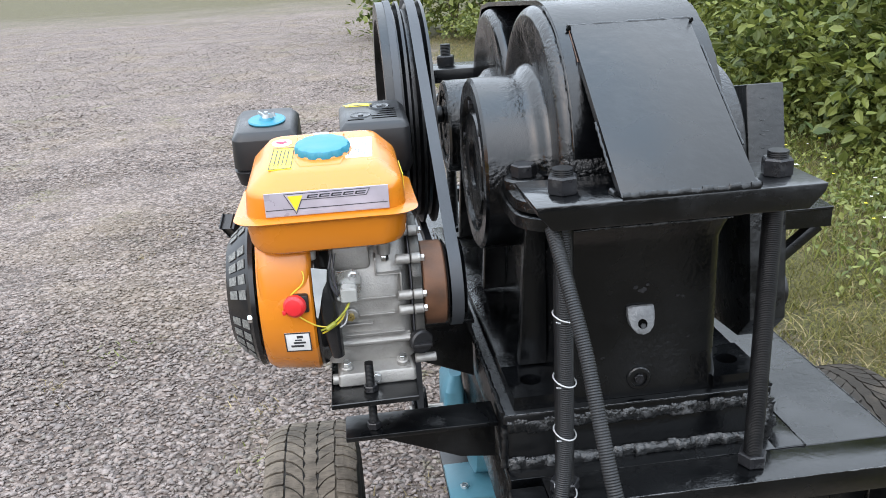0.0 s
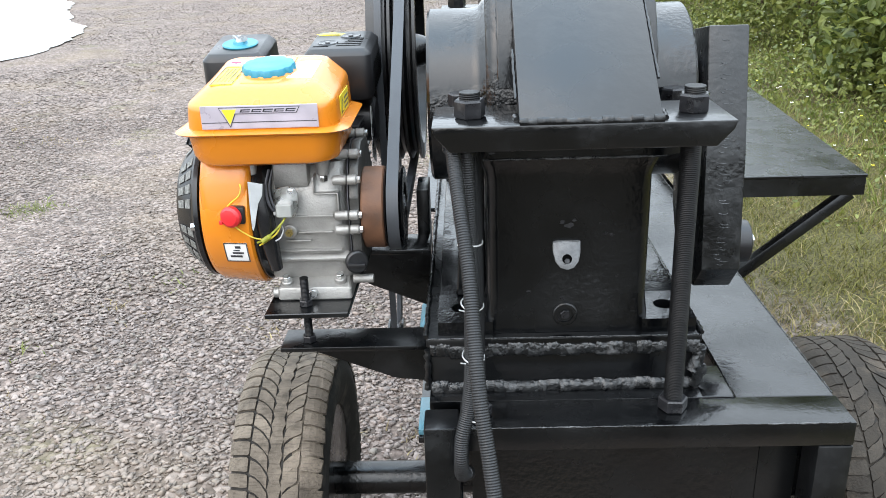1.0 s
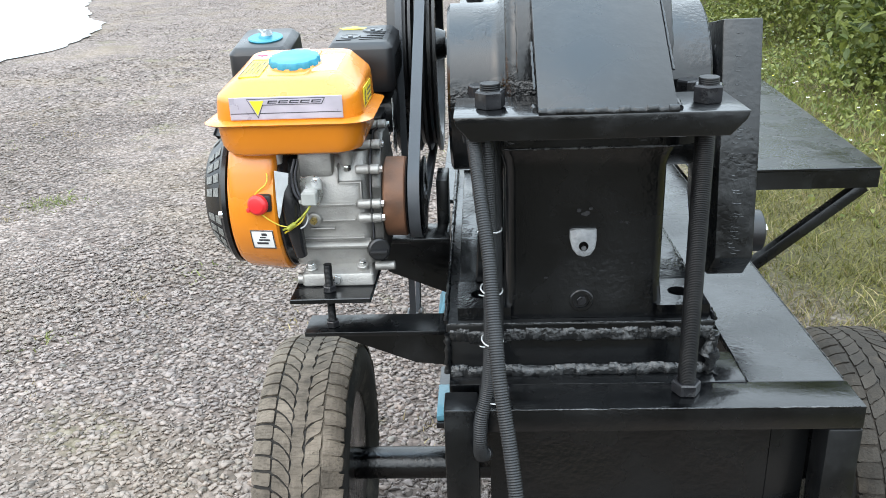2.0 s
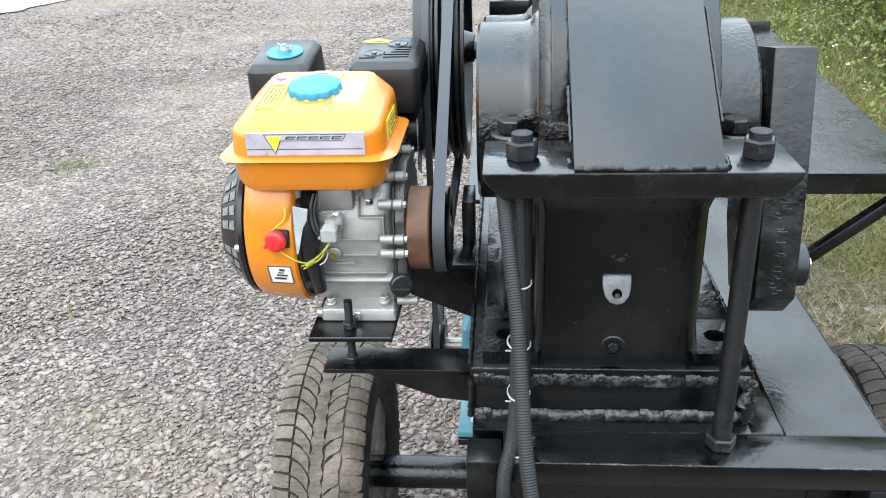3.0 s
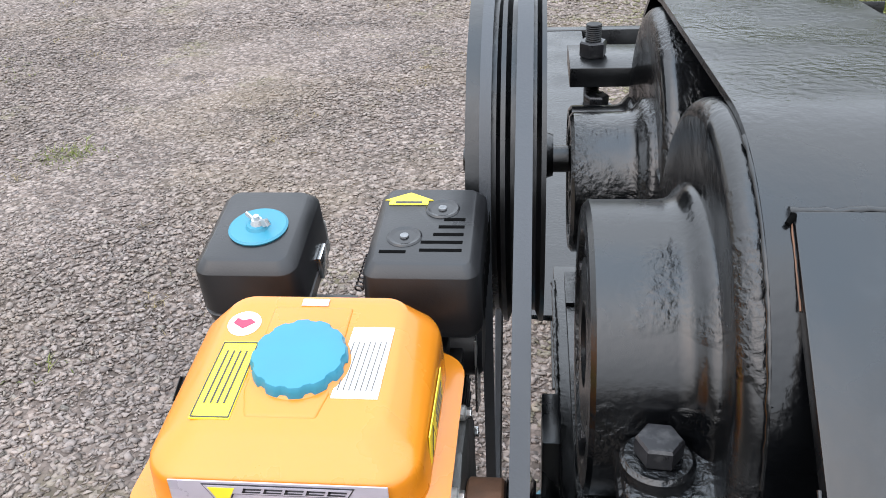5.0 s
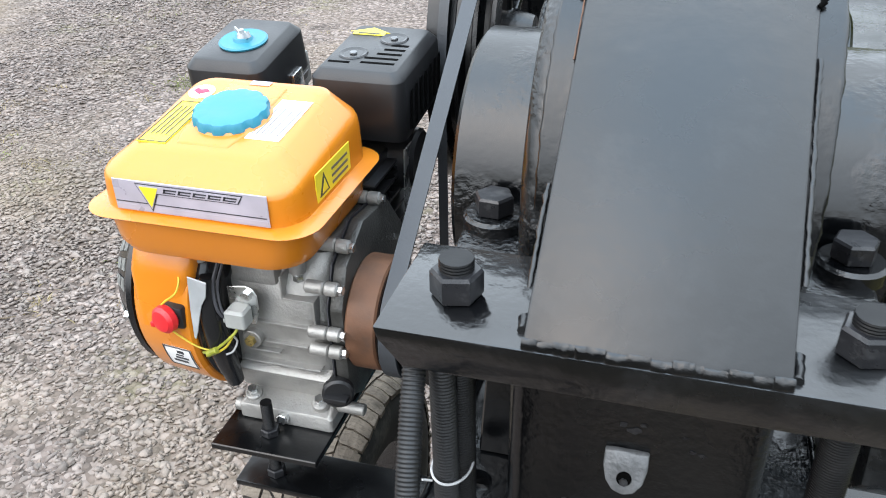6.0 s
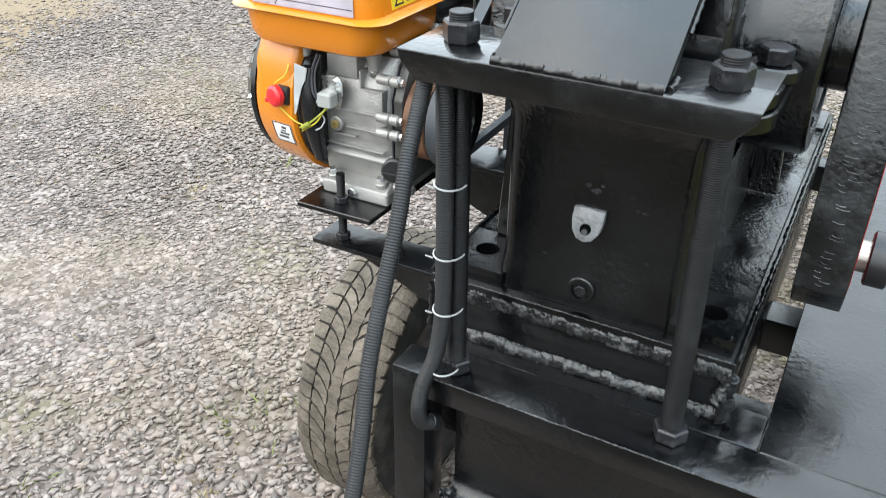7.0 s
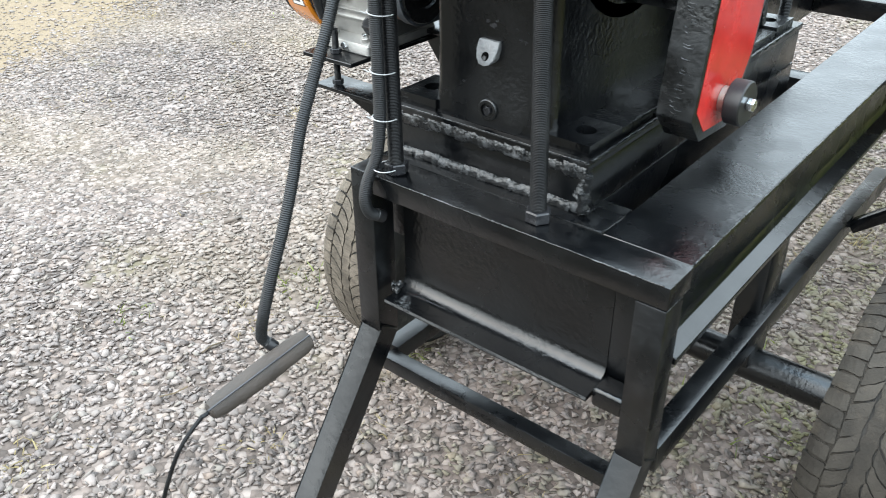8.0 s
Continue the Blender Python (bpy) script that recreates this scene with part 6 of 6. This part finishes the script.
    part("top_panel", slope(prism(B(), [(-0.4310, 0.0765), (-0.3780, 0.0765), (-0.3725, 0.100), (-0.3700, 0.190), (-0.4360, 0.190), (-0.4375, 0.100)], "z", 1.1840, 1.1906, 0.0028, 3)), YELLOW, tank)
    part("foil_mark", slope(box(B(), -0.414, -0.392, 0.1915, 0.1995, 1.1896, 1.1901)), SILVER, tank, "small silver foil mark", 0)
    cap = B()
    n = 96
    ringz = [(1.1905, 0.0335), (1.191, 0.0360), (1.1970, 0.0360), (1.1998, 0.0345), (1.2010, 0.029), (1.2008, 0.020)]
    rings = []
    for z, r in ringz:
        rings.append([cap.verts.new((-0.401 + (r + (0.0007 if r > 0.034 else 0.0003) * (1 if math.sin(12 * 2 * math.pi * i / n) > -0.3 else -1.4)) * math.cos(2 * math.pi * i / n),
                                     0.129 + (r + (0.0007 if r > 0.034 else 0.0003) * (1 if math.sin(12 * 2 * math.pi * i / n) > -0.3 else -1.4)) * math.sin(2 * math.pi * i / n), z)) for i in range(n)])
    for a, b in zip(rings, rings[1:]):
        for i in range(n):
            cap.faces.new((a[i], a[(i + 1) % n], b[(i + 1) % n], b[i]))
    cap.faces.new(rings[-1])
    cap.faces.new(rings[0][::-1])
    part("fuel_cap", slope(cap), TEAL, tank, "turquoise scalloped fuel cap", 40)

    # badge on the tank's front: foil panel, yellow wedge and dark bars in the place of its lettering
    bx, by = -0.4755, 0.0360
    badge = part("badge", box(B(), bx, bx + 0.1535, by - 0.0014, by - 0.0002, 1.1425, 1.1730, 0.0004, 1), SILVER, tank, "silver foil badge with a yellow wedge", 0)
    f = by - 0.0016
    part("badge_stripe", box(B(), bx + 0.001, bx + 0.1515, f, f + 0.0006, 1.1439, 1.1484), SILVER, badge, "", 0)
    part("badge_stripe", box(B(), bx + 0.001, bx + 0.1515, f, f + 0.0006, 1.1507, 1.1517), INK, badge, "", 0)
    part("badge_outline", prism(B(), [(bx + 0.024, 1.1710), (bx + 0.131, 1.1710), (bx + 0.126, 1.1621), (bx + 0.046, 1.1621), (bx + 0.038, 1.1443)], "y", f - 0.0004, f), INK, badge, "", 0)
    part("badge_field", prism(B(), [(bx + 0.0255, 1.1701), (bx + 0.1295, 1.1701), (bx + 0.1253, 1.1630), (bx + 0.0453, 1.1630), (bx + 0.038, 1.1464)], "y", f - 0.0008, f - 0.0005), SILVER, badge, "", 0)
    part("badge_wedge", prism(B(), [(bx + 0.0285, 1.1683), (bx + 0.0475, 1.1683), (bx + 0.038, 1.1487)], "y", f - 0.0012, f - 0.0009), YELLOW_LABEL, badge, "", 0)
    for k in range(5):
        x = bx + 0.052 + 0.0148 * k
        part("badge_bar", prism(B(), [(x, 1.1644), (x + 0.0125, 1.1644), (x + 0.0136, 1.1656), (x + 0.0011, 1.1656)], "y", f - 0.0012, f - 0.0009), INK, badge, "", 0)
        part("badge_bar", prism(B(), [(x + 0.0014, 1.1670), (x + 0.0140, 1.1670), (x + 0.0146, 1.1684), (x + 0.0018, 1.1684)], "y", f - 0.0012, f - 0.0009), INK, badge, "", 0)
        part("badge_bar", prism(B(), [(x + 0.0002, 1.1644), (x + 0.0022, 1.1644), (x + 0.0040, 1.1684), (x + 0.0020, 1.1684)], "y", f - 0.0012, f - 0.0009), INK, badge, "", 0)

    # stickers on the tank's top and side
    ws = part("sticker", slope(prism(B(), [(-0.3715, 0.096), (-0.337, 0.096), (-0.334, 0.168), (-0.3665, 0.168)], "z", 1.1890, 1.1899)), WHITE_LABEL, tank, "white instruction sticker", 0)
    for k in range(7):
        x = -0.3680 + 0.0042 * k
        part("print_bar", slope(prism(B(), [(x, 0.103), (x + 0.0008, 0.103), (x + 0.0050, 0.152), (x + 0.0042, 0.152)], "z", 1.1900, 1.1903)), FAINT, ws, "", 0)
    ys = part("sticker", slope(prism(B(), [(-0.4705, 0.074), (-0.4405, 0.074), (-0.4380, 0.150), (-0.4665, 0.150)], "z", 1.1888, 1.1899)), YELLOW_LABEL, tank, "yellow caution sticker with a thin border", 0)
    for k in range(4):
        x = -0.4640 + 0.0050 * k
        part("print_bar", slope(prism(B(), [(x, 0.088), (x + 0.0013, 0.088), (x + 0.0043, 0.140), (x + 0.0030, 0.140)], "z", 1.1900, 1.1903)), INK, ys, "", 0)
    for p, q in (((-0.4695, 0.0755), (-0.4657, 0.1485)), ((-0.4415, 0.0755), (-0.4390, 0.1485)), ((-0.4695, 0.0755), (-0.4415, 0.0755)), ((-0.4657, 0.1485), (-0.4390, 0.1485))):
        part("print_bar", slope(beam(B(), (*p, 1.1901), (*q, 1.1902), 0.0010, 0.0004, 0)), INK, ys, "", 0)
    rs = part("sticker", slope(cyl(B(), (-0.456, 0.170, 1.1888), (-0.456, 0.170, 1.1899), 0.0135, 32)), WHITE_LABEL, tank, "round white sticker with a red mark", 0)
    part("print_mark", slope(prism(B(), [(-0.465, 0.170), (-0.456, 0.164), (-0.447, 0.171), (-0.452, 0.175), (-0.458, 0.173), (-0.463, 0.176)], "z", 1.1900, 1.1903)), INK_RED, rs, "", 0)
    ss = part("sticker", prism(B(), [(0.085, 1.143), (0.165, 1.143), (0.165, 1.172), (0.085, 1.172)], "x", -0.3002, -0.2992), YELLOW_LABEL, tank, "yellow warning sticker", 0)
    part("print_mark", prism(B(), [(0.091, 1.147), (0.113, 1.147), (0.102, 1.168)], "x", -0.2991, -0.2987), INK, ss, "", 0)
    part("print_mark", prism(B(), [(0.0955, 1.1495), (0.1085, 1.1495), (0.102, 1.162)], "x", -0.2986, -0.2982), YELLOW_LABEL, ss, "", 0)
    for k in range(3):
        part("print_bar", prism(B(), [(0.120, 1.148 + 0.007 * k), (0.158, 1.148 + 0.007 * k), (0.158, 1.1505 + 0.007 * k), (0.120, 1.1505 + 0.007 * k)], "x", -0.2991, -0.2987), FAINT, ss, "", 0)

    def shift(bm):
        """The guard leans forward over the tank."""
        bmesh.ops.translate(bm, vec=(-0.006, 0.003, 0), verts=bm.verts)
        bm.transform(pose(-0.32, 0.32, 1.20, 5) @ pose(0.32, -0.32, -1.20))
        return bm

    def lean(bm):
        """The air cleaner leans forward a little more."""
        bmesh.ops.translate(bm, vec=(0.004, -0.004, 0.004), verts=bm.verts)
        bm.transform(pose(-0.49, 0.31, 1.20, 9) @ pose(0.49, -0.31, -1.20))
        return bm

    # air cleaner with its turquoise knob
    air = part("air_cleaner", lean(loft(B(), [(1.128, -0.538, -0.446, 0.266, 0.388, 0.016), (1.150, -0.543, -0.442, 0.262, 0.392, 0.02), (1.152, -0.540, -0.445, 0.265, 0.389, 0.02), (1.155, -0.543, -0.442, 0.262, 0.392, 0.02),
                                         (1.1985, -0.541, -0.444, 0.264, 0.390, 0.016), (1.1995, -0.5405, -0.4445, 0.2645, 0.3895, 0.0155), (1.2083, -0.532, -0.453, 0.273, 0.381, 0.010), (1.209, -0.5305, -0.4545, 0.2745, 0.3795, 0.009)])), PLASTIC, e, "black plastic air cleaner box", 28)
    part("knob_plate", lean(lathe(B(), (-0.490, 0.322, 1.2085), (0, 0, 1), [(0, 0.0275), (0.0025, 0.0285), (0.004, 0.0265), (0.0030, 0.020), (0.0035, 0.012), (0.0065, 0.010)], 40)), TEAL, air, "turquoise plastic disc")
    wing = B()
    cyl(wing, (-0.490, 0.322, 1.212), (-0.490, 0.322, 1.2235), 0.003, 12)
    lathe(wing, (-0.490, 0.322, 1.2135), (0, 0, 1), [(0, 0.0075), (0.006, 0.005)], 16)
    beam(wing, (-0.487, 0.320, 1.216), (-0.4775, 0.3145, 1.2215), 0.0026, 0.0050, 0.0010)
    beam(wing, (-0.493, 0.324, 1.216), (-0.5025, 0.3295, 1.2215), 0.0026, 0.0050, 0.0010)
    part("wing_nut", lean(wing), DULL_ZINC, air, "zinc wing nut")
    part("latch", lean(box(B(), -0.4425, -0.438, 0.328, 0.353, 1.14, 1.166, 0.001)), ZINC, air)
    part("intake_face", lean(box(B(), -0.462, -0.4435, 0.335, 0.386, 1.132, 1.172, 0.003)), ALU, air, "dull grey inlet box")
    part("elbow", box(B(), -0.46, -0.40, 0.265, 0.34, 1.055, 1.1275, 0.008), PLASTIC, e)
    part("spring", tube(B(), [(-0.385 + 0.004 * math.cos(i * 0.8), 0.27 + 0.0009 * i, 1.175 + 0.004 * math.sin(i * 0.8)) for i in range(70)], 0.0009, 5), BOLT, e)

    # silencer under its slotted guard
    muf = part("silencer_guard", shift(loft(B(), [(1.138, -0.369, -0.269, 0.250, 0.388, 0.012), (1.150, -0.373, -0.265, 0.245, 0.392, 0.014), (1.2065, -0.371, -0.267, 0.247, 0.390, 0.013), (1.2075, -0.3705, -0.2675, 0.2475, 0.3895, 0.0125), (1.2158, -0.3625, -0.2755, 0.2555, 0.3815, 0.008), (1.2165, -0.361, -0.277, 0.257, 0.380, 0.007)])), PLASTIC, e, "black slotted silencer guard", 28)
    for x, y in ((-0.338, 0.298), (-0.307, 0.345)):
        part("dimple", shift(lathe(B(), (x, y, 1.2168), (0, 0, 1), [(0.0, 0.0165), (0.0013, 0.0150), (0.0010, 0.0135), (-0.0004, 0.0100), (-0.0004, 0.004)], 28)), PLASTIC_GLOSS, muf)
        part("guard_screw", shift(lathe(B(), (x, y, 1.2172), (0, 0, 1), [(0, 0.0042), (0.0015, 0.004), (0.002, 0.002)], 12)), WORN, muf)
    # the guard's slots aren't cut: flat black strips paint their inner shade
    for k in range(5):
        y = 0.275 + 0.0125 * k
        x0, x1 = (-0.322, -0.284) if k < 2 else (-0.320 + 0.004 * k, -0.284)
        part("slot", shift(box(B(), x0, x1, y, y + 0.0042, 1.2162, 1.2169)), HOLE_SHADE, muf, "", 0)
    part("slot", shift(box(B(), -0.358, -0.334, 0.2725, 0.2765, 1.2162, 1.2169)), HOLE_SHADE, muf, "", 0)
    for k in range(7):
        y = 0.262 + 0.017 * k
        part("slot", shift(prism(B(), [(y, 1.150), (y + 0.006, 1.150), (y + 0.014, 1.192), (y + 0.008, 1.192)], "x", -0.2648, -0.2641)), HOLE_SHADE, muf, "", 0)
    arrow = part("sticker", shift(prism(B(), [(-0.368 + 0.008, 0.352), (-0.322, 0.352), (-0.322, 0.360), (-0.317, 0.360), (-0.341, 0.374), (-0.365, 0.360), (-0.360, 0.360)], "z", 1.2167, 1.2172)), YELLOW_LABEL, muf, "yellow house-shaped sticker", 0)
    part("print_bar", shift(box(B(), -0.354, -0.328, 0.3545, 0.3575, 1.2173, 1.2176)), INK, arrow, "", 0)
    part("silencer", cyl(B(), (-0.360, 0.315, 1.09), (-0.275, 0.315, 1.09), 0.036, 28, 0.004), PLASTIC, e)
    part("exhaust_neck", box(B(), -0.34, -0.305, 0.25, 0.30, 1.045, 1.10, 0.006), PLASTIC, e)
    part("heat_shield", prism(B(), [(0.262, 1.04), (0.30, 1.02), (0.315, 1.05), (0.31, 1.12), (0.27, 1.12)], "x", -0.281, -0.279, 0.0005, 1), ZINC, e)

    # output shaft and drive pulley: rusty drum and belt groove
    part("output_shaft", cyl(B(), (-0.284, CRANK_Y, CRANK_Z), (-0.2265, CRANK_Y, CRANK_Z), 0.0125, 24), BOLT, e)
    drum = part("drive_drum", lathe(B(), (-0.282, CRANK_Y, CRANK_Z), (1, 0, 0), [(0, 0.03), (0, CRANK_R), (0.002, CRANK_R + 0.002), (0.030, CRANK_R + 0.002), (0.032, CRANK_R)], 56), RUST, e, "rust-brown steel drum")
    part("belt_sheave", lathe(B(), (-0.2495, CRANK_Y, CRANK_Z), (1, 0, 0), [(0, CRANK_R), (0.002, CRANK_R + 0.002), (0.0065, CRANK_R - 0.006), (0.0195, CRANK_R - 0.006), (0.0245, CRANK_R + 0.002), (0.027, CRANK_R), (0.027, 0.035), (0.022, 0.033), (0.022, 0.018), (0.027, 0.017)], 56), BLACK, drum)
    part("shaft_bolt", nut(B(), (-0.226, CRANK_Y, CRANK_Z), 0.012, 0.006, (1, 0, 0)), BOLT, drum)


build_motor()


def build_mount():
    m = thing("motor_mount", (-0.36, 0.14, 0.82), "black steel plate carrying the motor on adjusting bolts", "mount plate")
    part("plate", prism(B(), [(-0.4205, 0.022), (-0.302, 0.024), (-0.296, 0.275), (-0.420, 0.275)], "z", 0.8715, 0.879, 0.001, 1), BLACK_FLAT, m)
    for x, y, top in ((-0.366, 0.052, 0.922), (-0.325, 0.262, 0.90)):
        low = 0.821 if y < 0.1 else 0.8935
        pts = [(x, y, low + 0.001 * i) for i in range(int((top - low) / 0.001) + 1)]
        bolt = part("adjusting_bolt", tube(B(), pts, lambda i: 0.0062 if i % 2 else 0.0056, 12, (0, 1, 0)), THREAD, m)
        if y < 0.1:
            part("nut", nut(B(), (x, y, 0.8795), 0.0175, 0.009), BOLT, bolt)
            part("nut", nut(B(), (x, y, 0.8215), 0.0175, 0.010), BOLT, bolt)
            part("nut", nut(B(), (x, y, 0.8615), 0.0175, 0.009), BOLT, bolt)


build_mount()


# ---- conduits and pull handle ----
HOSES = {
    "gas": [(-0.147, -0.098, 1.141), (-0.139, -0.145, 1.08), (-0.131, -0.182, 1.02), (-0.127, -0.218, 0.96), (-0.122, -0.253, 0.90), (-0.113, -0.283, 0.84), (-0.106, -0.315, 0.78), (-0.105, -0.345, 0.72), (-0.112, -0.363, 0.66), (-0.127, -0.362, 0.615), (-0.130, -0.357, 0.600), (-0.120, -0.349, 0.588)],
    "loop": [(-0.131, -0.0885, 1.141), (-0.130, -0.0880, 1.05), (-0.129, -0.0880, 0.95), (-0.130, -0.0885, 0.86), (-0.135, -0.0945, 0.80), (-0.145, -0.108, 0.758), (-0.147, -0.114, 0.725), (-0.146, -0.106, 0.70), (-0.140, -0.0855, 0.687)],
}


def build_hoses():
    sizes = {"gas": 0.0088, "loop": 0.0100}
    words = {"gas": "black corrugated conduit hanging free from the clamp plate", "loop": "black corrugated conduit tied to the rod, looping over the frame"}
    for key, pts in HOSES.items():
        bm = ribbed(B(), pts, sizes[key], 0.0030, 0.0008)
        c = thing("conduit", pts[-1], words[key], "conduit", "conduits")
        part("sleeve", bm, HOSE, c, "", 60)
        a, b = Vector(pts[-2]), Vector(pts[-1])
        part("end_fitting", cyl(B(), b - (b - a).normalized() * 0.012, b + (b - a).normalized() * 0.004, sizes[key] + 0.0008, 16, 0.001), PLASTIC, c)
    for z, dy in ((1.022, 0.0), (0.936, 0.0), (0.862, 0.0), (0.778, -0.004)):
        turn = [2 * math.pi * i / 28 for i in range(29)]
        loop = [(-0.1278 - 0.14 * 0.0243 * math.cos(a) + 0.99 * 0.0139 * math.sin(a), -0.0770 + dy - 0.99 * 0.0243 * math.cos(a) - 0.14 * 0.0139 * math.sin(a), z + 0.004 * math.cos(a + 1)) for a in turn]
        tie = thing("cable_tie", (-0.143, -0.082, z), "white nylon cable tie round the conduits", "cable tie", "cable ties")
        part("strap", tube(B(), loop, 0.0010, 6, (0, 0, 1)), WHITE_NYLON, tie)
        part("tail", tube(B(), [(-0.138, -0.098, z), (-0.142, -0.1005, z + 0.002), (-0.144, -0.103, z + 0.004)], 0.0009, 6, (0, 0, 1)), WHITE_NYLON, tie)


build_hoses()


def build_handle():
    h = thing("pull_handle", (-0.105, -0.389, 0.569), "weathered grey wooden grip on a thin steel rod", "handle")
    a, b = Vector((-0.092, -0.303, 0.590)), Vector((-0.118, -0.475, 0.548))
    d = b - a
    L = d.length
    part("grip", lathe(B(), a, d, [(0, 0.010), (0.003, 0.016), (0.02, 0.0185), (L * 0.5, 0.0195), (L - 0.02, 0.0175), (L - 0.004, 0.014), (L, 0.009)], 14), WOOD, h)
    part("split_line", beam(B(), a + Vector((0.012, -0.008, 0.0155)), b + Vector((0.012, -0.008, 0.0155)), 0.002, 0.002, 0), INK, h)
    part("rod", tube(B(), glide([b - d * 0.05, b + d * 0.08, (-0.126, -0.535, 0.50), (-0.150, -0.585, 0.36), (-0.195, -0.625, 0.18), (-0.230, -0.640, 0.0)], 0.02), 0.0032, 8), THREAD, h)


build_handle()
